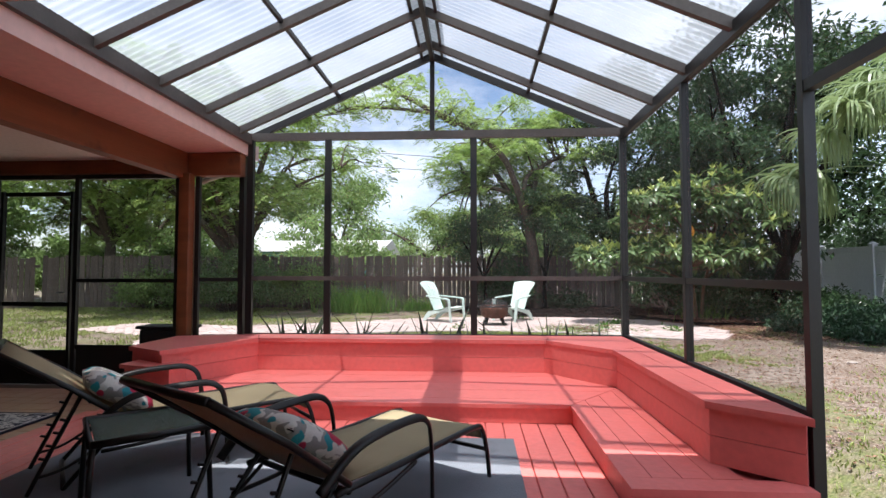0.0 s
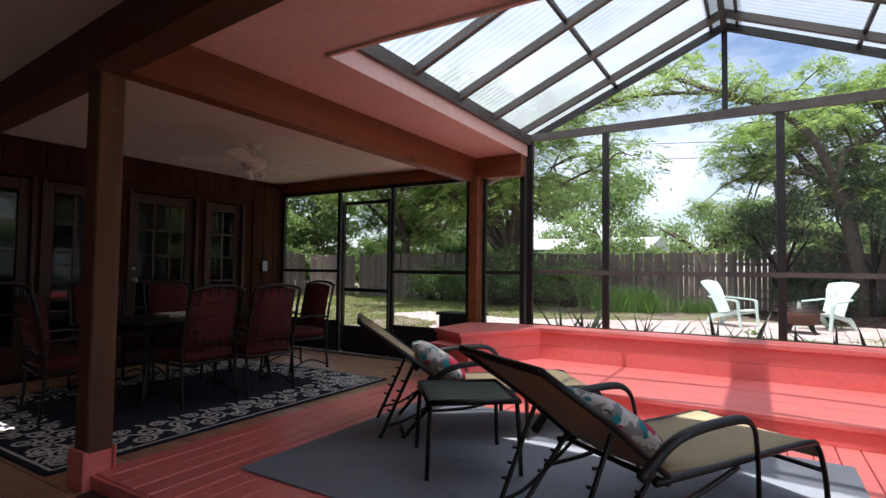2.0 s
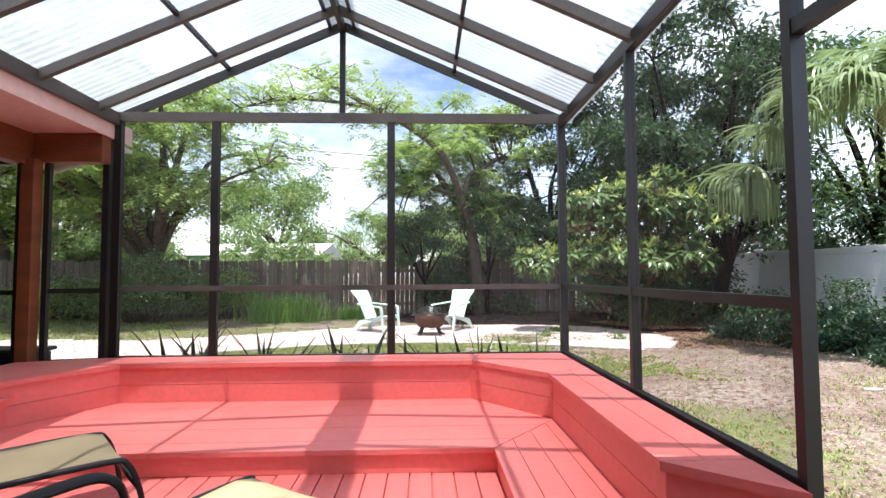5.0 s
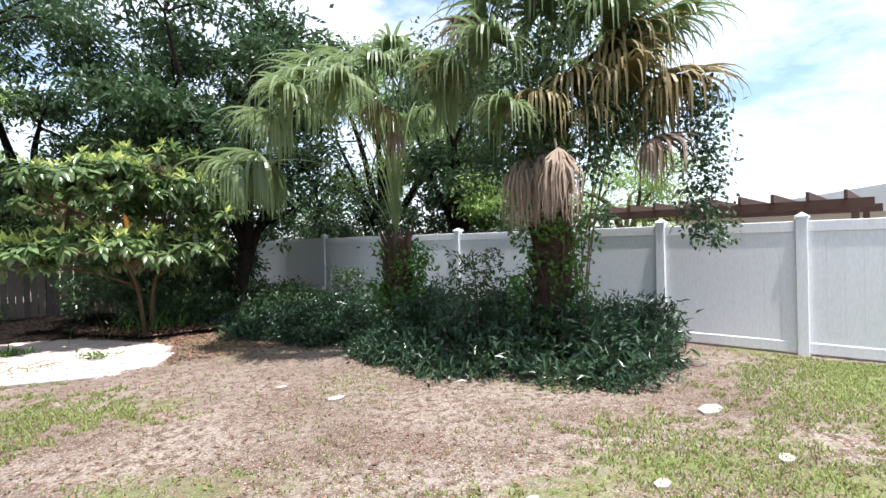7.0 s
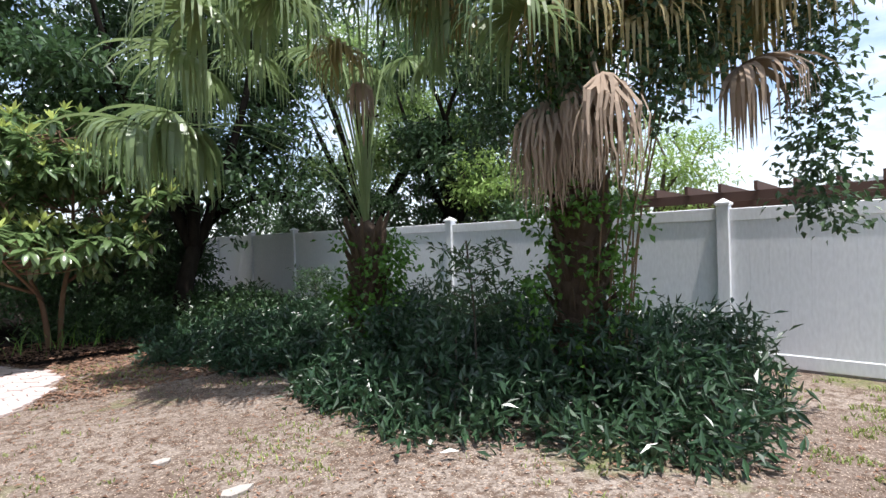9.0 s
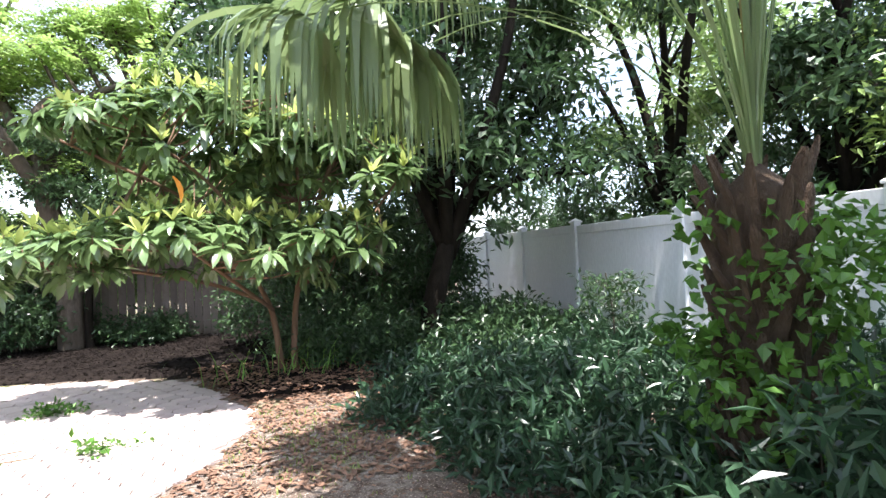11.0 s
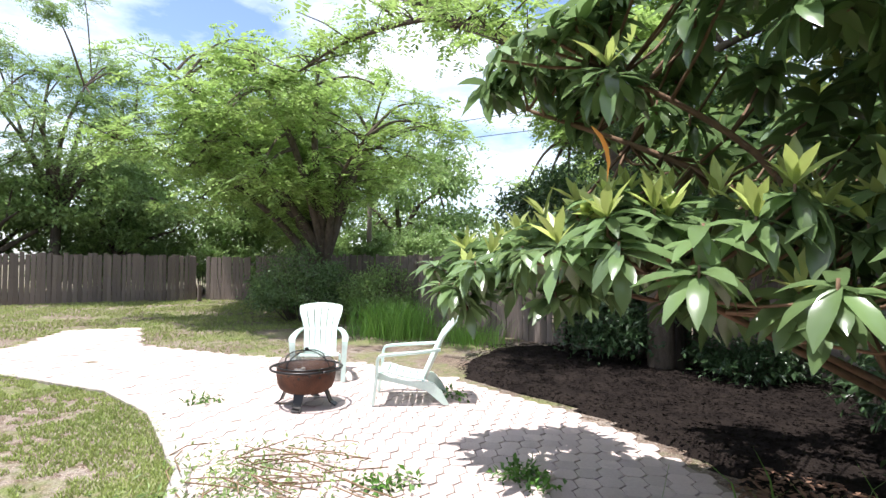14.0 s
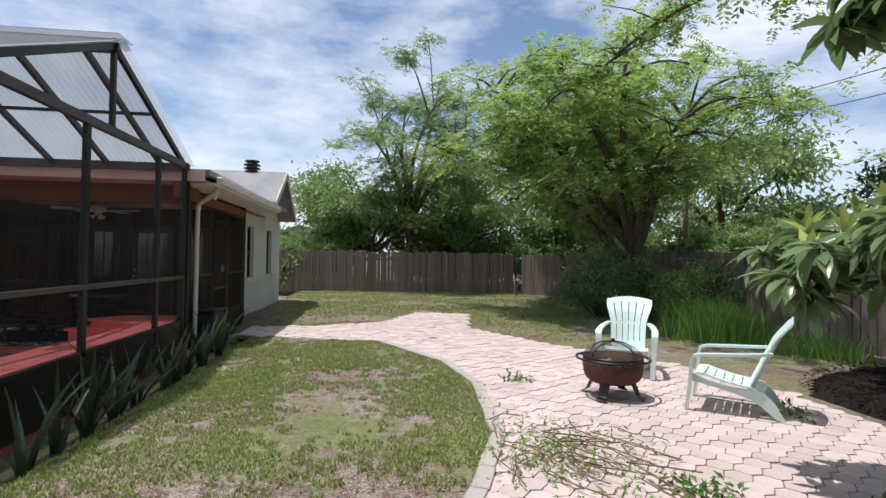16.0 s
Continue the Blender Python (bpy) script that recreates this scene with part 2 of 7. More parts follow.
def pillow_fabric():
    m = surface("patterned_pillow_fabric", (.62, .6, .56), (.55, .53, .49), .9, big=5, fine=120, bump=.2)
    nt = m.node_tree
    p = nt.nodes["Principled BSDF"]
    col = p.inputs["Base Color"].links[0].from_socket
    for scale, lo, hi, c in ((16, .5, .53, (.24, .23, .22)), (9.1, .55, .57, (.02, .22, .26)), (6.3, .57, .585, (.40, .02, .06))):
        col = ramp_mix(nt, noise_fac(nt, scale, lo, hi, 1), col, c)
    nt.links.new(col, p.inputs["Base Color"])
    return m


PILLOW = pillow_fabric()


def ground_material():
    """Thin lawn over sandy soil with leaf litter; bare towards the shaded bed in the east."""
    m = bpy.data.materials.new("yard_soil_and_lawn")
    m.use_nodes = True
    nt = m.node_tree
    p = nt.nodes["Principled BSDF"]
    soil = ramp_mix(nt, noise_fac(nt, 2.2, .35, .65, 8), (.225, .185, .155), (.325, .28, .24))
    soil = ramp_mix(nt, noise_fac(nt, 1.1, .42, .66, 8), soil, (.15, .112, .09))
    soil = ramp_mix(nt, noise_fac(nt, 11, .46, .62, 8), soil, (.115, .08, .06))
    soil = ramp_mix(nt, noise_fac(nt, 38, .45, .7, 4), soil, (.10, .07, .052))
    soil = ramp_mix(nt, noise_fac(nt, 75, .58, .68, 2), soil, (.46, .37, .29))
    turf = ramp_mix(nt, noise_fac(nt, 5, .35, .65, 6), (.13, .165, .058), (.20, .21, .085))
    turf = ramp_mix(nt, noise_fac(nt, 17, .45, .66, 6), turf, (.25, .215, .13))
    turf = ramp_mix(nt, noise_fac(nt, 60, .4, .75, 3), turf, (.06, .085, .028))
    sep = nt.nodes.new("ShaderNodeSeparateXYZ")
    tcn = nt.nodes.new("ShaderNodeTexCoord")
    nt.links.new(tcn.outputs["Object"], sep.inputs[0])
    bare = nt.nodes.new("ShaderNodeMapRange")       # 0 on the lawn, 1 in the east of the yard
    bare.inputs[1].default_value, bare.inputs[2].default_value = 2.2, 5.2
    nt.links.new(sep.outputs[0], bare.inputs[0])
    north = nt.nodes.new("ShaderNodeMapRange")
    north.inputs[1].default_value, north.inputs[2].default_value = 2.4, 4.0
    nt.links.new(sep.outputs[1], north.inputs[0])
    both = nt.nodes.new("ShaderNodeMath")
    both.operation = "MULTIPLY"
    nt.links.new(bare.outputs[0], both.inputs[0])
    nt.links.new(north.outputs[0], both.inputs[1])
    sc = nt.nodes.new("ShaderNodeMath")
    sc.operation = "MULTIPLY_ADD"
    sc.inputs[1].default_value = .17
    nt.links.new(both.outputs[0], sc.inputs[0])
    fine = nt.nodes.new("ShaderNodeMath")
    fine.operation = "MULTIPLY_ADD"
    fine.inputs[1].default_value = .2
    nt.links.new(noise_fac(nt, 9, .2, .8, 8), fine.inputs[0])
    nt.links.new(noise_fac(nt, .75, .06, 1.06, 9), fine.inputs[2])
    nt.links.new(fine.outputs[0], sc.inputs[2])
    r = nt.nodes.new("ShaderNodeMapRange")
    r.inputs[1].default_value, r.inputs[2].default_value = .44, .58
    nt.links.new(sc.outputs[0], r.inputs[0])
    col = ramp_mix(nt, r.outputs[0], turf, soil)
    nt.links.new(col, p.inputs["Base Color"])
    p.inputs["Roughness"].default_value = .95
    p.inputs["Specular IOR Level"].default_value = .15
    b = nt.nodes.new("ShaderNodeBump")
    b.inputs["Strength"].default_value = .8
    b.inputs["Distance"].default_value = .02
    nt.links.new(noise_fac(nt, 30, .2, .8, 5), b.inputs["Height"])
    nt.links.new(b.outputs[0], p.inputs["Normal"])
    return m


GROUNDM = ground_material()


# ---------- building helpers ----------
def mesh_of(name, bm, material, smooth=False):
    me = bpy.data.meshes.new(name)
    bm.normal_update()
    bm.to_mesh(me)
    bm.free()
    me.materials.append(material)
    if smooth:
        me.polygons.foreach_set("use_smooth", [True] * len(me.polygons))
    return me


def part(name, bm, material, parent=None, label="", smooth=False):
    ob = new(name, mesh_of(name, bm, material, smooth))
    if parent:
        ob.parent = parent
    if label:
        ob["label"] = label
    return ob


def thing(name, label, category, m=None, group="", kind=""):
    ob = new(name)
    if m is not None:
        ob.matrix_basis = m
    return tagged(ob, label, category, group, kind)


def structure(name, bm, material, label, category, smooth=False):
    return tagged(part(name, bm, material, None, "", smooth), label, category, "", "structure")


def box(bm, x0, x1, y0, y1, z0, z1, bevel=0.0, m=None):
    vs = [bm.verts.new((x, y, z)) for z in (z0, z1) for y in (y0, y1) for x in (x0, x1)]
    fs = [bm.faces.new([vs[i] for i in q]) for q in ((0, 2, 3, 1), (4, 5, 7, 6), (0, 1, 5, 4), (2, 6, 7, 3), (0, 4, 6, 2), (1, 3, 7, 5))]
    if bevel:
        es = list({e for f in fs for e in f.edges})
        r = bmesh.ops.bevel(bm, geom=es, offset=bevel, segments=1, affect="EDGES", profile=.5)
        vs = list({v for f in r["faces"] for v in f.verts} | {v for v in vs if v.is_valid})
    if m is not None:
        bmesh.ops.transform(bm, matrix=m, verts=[v for v in vs if v.is_valid])
    return bm


def boxed(x0, x1, y0, y1, z0, z1, bevel=0.0, m=None):
    return box(bmesh.new(), x0, x1, y0, y1, z0, z1, bevel, m)


def prism(bm, pts, z0, z1):
    n = len(pts)
    lo = [bm.verts.new((x, y, z0)) for x, y in pts]
    hi = [bm.verts.new((x, y, z1)) for x, y in pts]
    bm.faces.new(lo[::-1])
    bm.faces.new(hi)
    for i in range(n):
        bm.faces.new((lo[i], lo[(i + 1) % n], hi[(i + 1) % n], hi[i]))
    bmesh.ops.recalc_face_normals(bm, faces=bm.faces[:])
    return bm


def tube(bm, pts, r, n=8, flat=1.0):
    """A round bar through the points; r a number or one for each point."""
    pts = [Vector(p) for p in pts]
    rs = r if isinstance(r, (list, tuple)) else [r] * len(pts)
    rings = []
    side = None
    for i, p in enumerate(pts):
        d = (pts[min(i + 1, len(pts) - 1)] - pts[max(i - 1, 0)]).normalized()
        if side is None:
            side = d.orthogonal().normalized()
        side = (side - d * side.dot(d)).normalized()
        up = d.cross(side)
        rings.append([bm.verts.new(p + (side * math.cos(a) + up * math.sin(a) * flat) * rs[i])
                      for a in (2 * math.pi * k / n for k in range(n))])
    for a, b in zip(rings, rings[1:]):
        for k in range(n):
            bm.faces.new((a[k], a[(k + 1) % n], b[(k + 1) % n], b[k]))
    bm.faces.new(rings[0][::-1])
    bm.faces.new(rings[-1])
    return bm


def tubed(pts, r, n=8, flat=1.0):
    return tube(bmesh.new(), pts, r, n, flat)


def bow(points, steps=6):
    """A smooth line through a few points."""
    p = [Vector(q) for q in points]
    out = []
    for i in range(len(p) - 1):
        a, b, c, d = p[max(i - 1, 0)], p[i], p[i + 1], p[min(i + 2, len(p) - 1)]
        for s in range(steps):
            t = s / steps
            out.append(.5 * (2 * b + (c - a) * t + (2 * a - 5 * b + 4 * c - d) * t * t + (3 * b - a - 3 * c + d) * t ** 3))
    return out + [p[-1]]


def lathe(bm, profile, n=24):
    rings = [[bm.verts.new((r * math.cos(2 * math.pi * k / n), r * math.sin(2 * math.pi * k / n), z)) for k in range(n)] for r, z in profile]
    for a, b in zip(rings, rings[1:]):
        for k in range(n):
            bm.faces.new((a[k], a[(k + 1) % n], b[(k + 1) % n], b[k]))
    return bm


def inside(poly, x, y):
    hit = False
    for (x0, y0), (x1, y1) in zip(poly, poly[1:] + poly[:1]):
        if (y0 > y) != (y1 > y) and x < (x1 - x0) * (y - y0) / (y1 - y0) + x0:
            hit = not hit
    return hit


def flat_mesh(name, verts, faces, material, smooth=False):
    me = bpy.data.meshes.new(name)
    me.from_pydata(np.asarray(verts).tolist(), [], np.asarray(faces).tolist())
    me.materials.append(material)
    if smooth:
        me.polygons.foreach_set("use_smooth", [True] * len(me.polygons))
    return me


RNG = np.random.default_rng(7)


def unit(v):
    return v / np.maximum(np.linalg.norm(v, axis=1, keepdims=True), 1e-6)


def leaves(centres, spread, count, length, width, droop=.3, rng=RNG, squash=.7):
    """Folded leaves, two triangles each, scattered round each centre."""
    c = np.repeat(np.asarray(centres, float), count, axis=0)
    n = len(c)
    off = rng.normal(size=(n, 3)) * spread * np.array([1, 1, squash])
    c = c + off
    d = unit(rng.normal(size=(n, 3)) + unit(off) * .8 - np.array([0, 0, droop]))
    s = unit(np.cross(d, rng.normal(size=(n, 3)) * .5 + np.array([0, 0, 1.0])))
    up = np.cross(s, d)
    ln = length * rng.uniform(.65, 1.3, (n, 1))
    w = width * rng.uniform(.7, 1.25, (n, 1)) * .5
    mid = c + d * ln * .45
    v = np.stack([c, mid + s * w + up * w * .35, c + d * ln - up * ln * .1, mid - s * w + up * w * .35], 1).reshape(-1, 3)
    i = np.arange(n)[:, None] * 4
    f = np.concatenate([i + np.array([[0, 1, 2]]), i + np.array([[0, 2, 3]])])
    return v, f


def sprays(centres, spread, count, length, pairs, rng=RNG, droop=.35, squash=.5, slim=.48):
    """Compound leaves: each a drooping midrib with pairs of flat leaflets."""
    c = np.repeat(np.asarray(centres, float), count, axis=0)
    n = len(c)
    c = c + rng.normal(size=(n, 3)) * spread * np.array([1, 1, squash])
    a = rng.uniform(0, 2 * np.pi, n)
    d = unit(np.stack([np.cos(a), np.sin(a), rng.normal(size=n) * .28 - .05], 1))
    s = unit(np.cross(d, rng.normal(size=(n, 3)) * .28 + np.array([0, 0, 1.0])))
    L = length * rng.uniform(.65, 1.25, (n, 1))
    vs = []
    for k in range(pairs):
        t = (k + .8) / pairs
        p = c + d * L * t - np.array([0, 0, 1.0]) * L * droop * t * t
        for sg in (-1, 1):
            e = unit(d * .55 + s * sg - np.array([0, 0, .25]) + rng.normal(size=(n, 3)) * .16)
            ll = L * .33 * math.sin(math.pi * (.25 + .6 * t)) * rng.uniform(.8, 1.2, (n, 1))
            w = np.cross(e, np.cross(s, d)) * ll * slim * .5
            m = p + e * ll * .5
            vs.append(np.stack([p, m + w, p + e * ll, m - w], 1))
    v = np.concatenate(vs).reshape(-1, 3)
    i = np.arange(len(v) // 4)[:, None] * 4
    return v, i + np.array([[0, 1, 2, 3]])


def blades(xy, z, height, width, lean=.5, rng=RNG):
    """Upright blades of two segments from the ground."""
    xy = np.asarray(xy, float)
    n = len(xy)
    h = height * rng.uniform(.5, 1.3, (n, 1))
    a = rng.uniform(0, 2 * np.pi, (n, 1))
    s = np.hstack([np.cos(a), np.sin(a), np.zeros((n, 1))]) * width * .5
    b = rng.uniform(0, 2 * np.pi, (n, 1))
    tip = np.hstack([np.cos(b), np.sin(b), np.zeros((n, 1))]) * lean * h * rng.uniform(.3, 1.2, (n, 1))
    zz = np.broadcast_to(np.asarray(z, float).reshape(-1, 1), (n, 1))
    p = np.hstack([xy, zz])
    m = p + tip * .3 + np.hstack([np.zeros((n, 2)), h * .6])
    t = p + tip + np.hstack([np.zeros((n, 2)), h])
    v = np.stack([p - s, p + s, m + s * .7, m - s * .7, t], 1).reshape(-1, 3)
    i = np.arange(n)[:, None] * 5
    f = np.concatenate([i + np.array([[0, 1, 2]]), i + np.array([[0, 2, 3]]), i + np.array([[3, 2, 4]])])
    return v, f


# ---------- ground ----------
def ground_z(x, y):
    """The yard lies level and dips under the house and the deck."""
    dx = max(-6.3 - x if x < -6.3 else 0, x - 2.5 if x > 2.5 else 0)
    dy = max(0, y - 6.35)
    if x < -6.3 and y < 5.75:
        dx = 0
    d = math.hypot(dx, dy)
    k = min(1, d / .5)
    bumpy = .02 * noise.noise(Vector((x * .5, y * .5, 0))) + .012 * noise.noise(Vector((x * 1.7, y * 1.7, 3)))
    return -.14 + (GROUND - .012 + .14) * k * k * (3 - 2 * k) + bumpy * k


def build_ground():
    xs = np.unique(np.concatenate([np.linspace(-900, -24, 8), np.linspace(-22, 14, 121), np.linspace(16, 900, 8)]))
    ys = np.unique(np.concatenate([np.linspace(-900, -8, 8), np.linspace(-6, 20, 89), np.linspace(22, 900, 8)]))
    v = [(x, y, ground_z(x, y)) for y in ys for x in xs]
    nx = len(xs)
    f = [(j * nx + i, j * nx + i + 1, (j + 1) * nx + i + 1, (j + 1) * nx + i) for j in range(len(ys) - 1) for i in range(nx - 1)]
    ob = new("ground", flat_mesh("ground", v, f, GROUNDM, True))
    tagged(ob, "sandy back yard soil with thin patchy lawn and leaf litter", "ground", "", "structure")


build_ground()

PATIO = [(-4.7, 6.45), (-3.6, 6.45), (-3.1, 7.8), (-2.8, 9.0), (-1, 9.9), (.3, 10.1), (2, 9.95), (3, 9.6), (4.1, 9.05), (4.9, 9.25), (5.45, 10.4),
         (5.4, 11.2), (4.7, 12.75), (4.0, 13.1), (2.75, 13.45), (.9, 13.5), (-.7, 13.1), (-2.7, 11.7), (-4.5, 10.85), (-7.1, 11.3), (-7.6, 10), (-5.5, 9.1), (-4.8, 7.6)]
BED = [(5.3, 11.4), (4.75, 12.8), (4.0, 13.15), (2.75, 13.5), (.9, 13.55), (.2, 14.3), (-.4, 15.6), (0, 16.7), (6, 17.0), (8, 14), (6.6, 11.3)]


# ---------- the deck, its step and its bench ----------
def seg_board(a, b, z0, z1, thick, shift=0.0):
    """A board standing on the line from a to b."""
    a, b = Vector((*a, 0)), Vector((*b, 0))
    d = (b - a).normalized()
    n = Vector((d.y, -d.x, 0))
    bm = bmesh.new()
    q = [a + n * shift, b + n * shift, b + n * (shift + thick), a + n * (shift + thick)]
    prism(bm, [(p.x, p.y) for p in q], z0, z1)
    return bm


deck = structure("deck", boxed(-2.97, XE - .03, 1.34, 5.98, -.16, -.03), CORAL, "coral painted timber deck of long narrow boards", "deck")
w = .142
n_boards = int((1.30 + 2.97) / w)
for i in range(n_boards + 7):
    x0 = -2.97 + i * w
    if x0 + w > XE - .02:
        break
    part("deck_board", boxed(x0 + .004, x0 + w - .003, 1.3 + RNG.uniform(0, .006), 4.4, -.03, RNG.uniform(-.002, .002), .004), CORAL, deck)
part("deck_fascia", boxed(-2.97, XE - .03, 1.275, 1.298, -.08, -.004, .004), CORAL, deck)

step = structure("deck_step", boxed(-2.3, XE - .05, 4.27, 5.96, 0, .125), CORAL, "coral painted raised step of wide boards along two sides", "step")
part("step_core", boxed(1.32, XE - .05, 2.62, 4.27, 0, .125), CORAL, step)
for i, (y0, y1) in enumerate(((4.21, 4.4), (4.405, 4.72), (4.725, 5.04), (5.045, 5.36), (5.365, 5.64))):
    part("step_board", prism(bmesh.new(), [(-2.45, y0), (1.27 + (y0 - 4.21) * .83, y0), (1.27 + (y1 - 4.21) * .83, y1), (-2.45, y1)], .127, STEP), CORAL, step)
for i in range(4):
    x0 = 1.27 + i * .155
    part("step_board", prism(bmesh.new(), [(x0, 2.72), (x0 + .15, 2.72), (x0 + .15, 4.2 + (x0 + .15 - 1.27) * 1.2), (x0, 4.2 + (x0 - 1.27) * 1.2)], .127, STEP), CORAL, step)
part("step_end_board", prism(bmesh.new(), [(1.27, 2.56), (2.17, 2.56), (2.17, 2.7), (1.27, 2.712)], .127, STEP + .003), CORAL, step)
part("step_riser", boxed(-2.45, 1.29, 4.235, 4.262, .002, .126), CORAL, step)
part("step_riser", boxed(1.29, 1.315, 2.6, 4.262, .002, .126), CORAL, step)
part("step_riser", boxed(1.29, 2.17, 2.585, 2.61, .002, .126), CORAL, step)

FRONT = [(-2.88, 4.88), (-2.42, 4.62), (-1.9, 5.58), (1.24, 5.58), (1.82, 4.87), (1.82, 2.95), (2.16, 2.64)]
bench = thing("deck_bench", "coral painted built-in plank bench round the deck edge", "bench", kind="structure")
for a, b in zip(FRONT, FRONT[1:]):
    lo, hi = (STEP + .002, .315), (.319, .468)
    for z0, z1 in (lo, hi):
        part("front_board", seg_board(a, b, z0, z1, -.028), CORAL, bench)
SEATS = [[(-2.9, 4.85), (-2.41, 4.57), (-1.885, 5.545), (-2.05, 5.945), (-2.9, 5.7)],
         [(-1.88, 5.545), (1.25, 5.545), (1.36, 5.945), (-2.045, 5.945)],
         [(1.255, 5.545), (1.79, 4.89), (2.165, 5.12), (2.165, 5.945), (1.365, 5.945)],
         [(1.79, 4.885), (1.79, 2.935), (1.98, 2.935), (1.98, 5.0)], [(1.985, 5.0), (1.985, 2.935), (2.165, 2.935), (2.165, 5.115)],
         [(1.79, 2.93), (2.17, 2.585), (2.17, 2.93)]]
for s in SEATS:
    part("seat_board", prism(bmesh.new(), s, .47, SEAT), CORAL, bench)
wstep = thing("bench_step", "small coral painted box step beside the bench end", "step", kind="structure")
part("tread", prism(bmesh.new(), [(-2.78, 4.55), (-2.19, 4.36), (-2.3, 4.99), (-2.75, 5.1)], .352, .388), CORAL, wstep)
part("side", prism(bmesh.new(), [(-2.75, 4.58), (-2.22, 4.41), (-2.33, 4.97), (-2.72, 5.06)], 0, .35), CORAL, wstep)


# ---------- tile floor ----------
floor = structure("floor", boxed(XB, XE - .03, -2.6, 5.85, -.2, TILE - .012), GROUT, "terracotta tiled porch floor with grey grout", "floor")
TS = .22


def build_tiles():
    me = mesh_of("tile", boxed(-TS / 2 + .004, TS / 2 - .004, -TS / 2 + .004, TS / 2 - .004, -.012, 0, .002), TILEM)
    rest = bmesh.new()
    count = 0
    for i in range(41):
        for j in range(39):
            x, y = XB + .16 + i * TS, -2.44 + j * TS
            if x > -3.0 and y > 1.2 or x > XE - .2 or y > 5.7:
                continue
            if y > -.2 and y < 2.6 and x < -2.6 and count < 300:
                ob = new("tile", me)
                ob.parent = floor
                ob.location = (x, y, TILE + RNG.uniform(-.0015, .001))
                count += 1
            else:
                box(rest, x - TS / 2 + .004, x + TS / 2 - .004, y - TS / 2 + .004, y + TS / 2 - .004, TILE - .012, TILE)
    tagged(part("tile_field", rest, TILEM, floor), "terracotta tiles", "", "", "stuff")


# ---------- house walls, beams, ceiling, roof ----------
def wall_with_holes(bm, axis, at, thick, lo, hi, z0, z1, holes):
    """A wall across x (axis 'x': runs along y) or y with rectangular holes (a, b, za, zb)."""
    def blk(a, b, za, zb):
        if b - a < .002 or zb - za < .002:
            return
        if axis == "x":
            box(bm, at, at + thick, a, b, za, zb)
        else:
            box(bm, a, b, at, at + thick, za, zb)
    cur = lo
    for a, b, za, zb in sorted(holes):
        blk(cur, a, z0, z1)
        blk(a, b, z0, za)
        blk(a, b, zb, z1)
        cur = b
    blk(cur, hi, z0, z1)
    return bm


DOORS = [(1.68, 2.28), (2.42, 3.06), (3.36, 4.22), (4.42, 5.0)]
wall_w = structure("wall_west", wall_with_holes(bmesh.new(), "x", XB - .2, .17, -2.6, YP + .02, -.2, 2.7, [(a - .05, b + .05, TILE, 2.14) for a, b in DOORS]), PANEL,
                   "dark wood panelled porch wall with glazed doors", "wall")
cuts = sorted([-2.6 + .2 * i for i in range(43)])
for y0, y1 in zip(cuts, cuts[1:]):
    if any(y1 > a - .11 and y0 < b + .11 for a, b in DOORS):
        zz0 = 2.25
    else:
        zz0 = TILE + .01
    part("plank", boxed(XB - .03, XB - .004, y0 + .003, min(y1, YP) - .003, zz0, 2.55, .003), PANEL, wall_w)
structure("baseboard", boxed(XB - .003, XB + .018, -2.6, 1.55, TILE, TILE + .1, .004), PANEL, "dark wood baseboard along the panelled wall", "baseboard")


def glazed_door(name, y0, y1, label, knob=None):
    """A wooden door or sidelight with a grid of small panes."""
    d = thing(name, label, "door", pose(XB - .09, (y0 + y1) / 2, 0), kind="structure")
    h = (y1 - y0) / 2
    st = .1
    za, zb = TILE + .02, 2.12
    part("stile", boxed(-.022, .022, -h, -h + st, za, zb, .004), DOORWOOD, d)
    part("stile", boxed(-.022, .022, h - st, h, za, zb, .004), DOORWOOD, d)
    part("top_rail", boxed(-.022, .022, -h + st, h - st, 2.0, zb, .004), DOORWOOD, d)
    part("bottom_rail", boxed(-.022, .022, -h + st, h - st, za, .3, .004), DOORWOOD, d)
    part("frame", boxed(-.05, .09, -h - .048, -h - .003, za, 2.138, .004), DOORWOOD, d)
    part("frame", boxed(-.05, .09, h + .003, h + .048, za, 2.138, .004), DOORWOOD, d)
    cols = 2 if h < .35 else 3
    ww = 2 * (h - st)
    for c in range(1, cols):
        y = -h + st + ww * c / cols
        part("muntin", boxed(-.012, .012, y - .011, y + .011, .3, 2.0), DOORWOOD, d)
    for r in range(1, 5):
        z = .3 + 1.7 * r / 5
        part("muntin", boxed(-.011, .011, -h + st, h - st, z - .011, z + .011), DOORWOOD, d)
    for c in range(cols):
        for r in range(5):
            ya = -h + st + ww * c / cols
            z = .3 + 1.7 * r / 5
            pn = part("pane", boxed(-.003, .003, ya + .012, ya + ww / cols - .012, z + .012, z + .34 - .012), GLASS, d)
            pn.visible_shadow = False
    if knob:
        hd = part("door_handle", lathe(bmesh.new(), [(0, 0), (.025, .002), (.026, .01), (.01, .014), (.01, .04), (.026, .05), (.028, .065), (.015, .078), (0, .08)], 14), GALV, d, "steel door knob", True)
        hd.matrix_local = pose(.022, knob, 1.0, 0, 90, 0)
        hd2 = part("deadbolt", lathe(bmesh.new(), [(0, 0), (.028, .002), (.028, .012), (.012, .018), (0, .02)], 14), GALV, d, "steel deadbolt", True)
        hd2.matrix_local = pose(.022, knob, 1.14, 0, 90, 0)


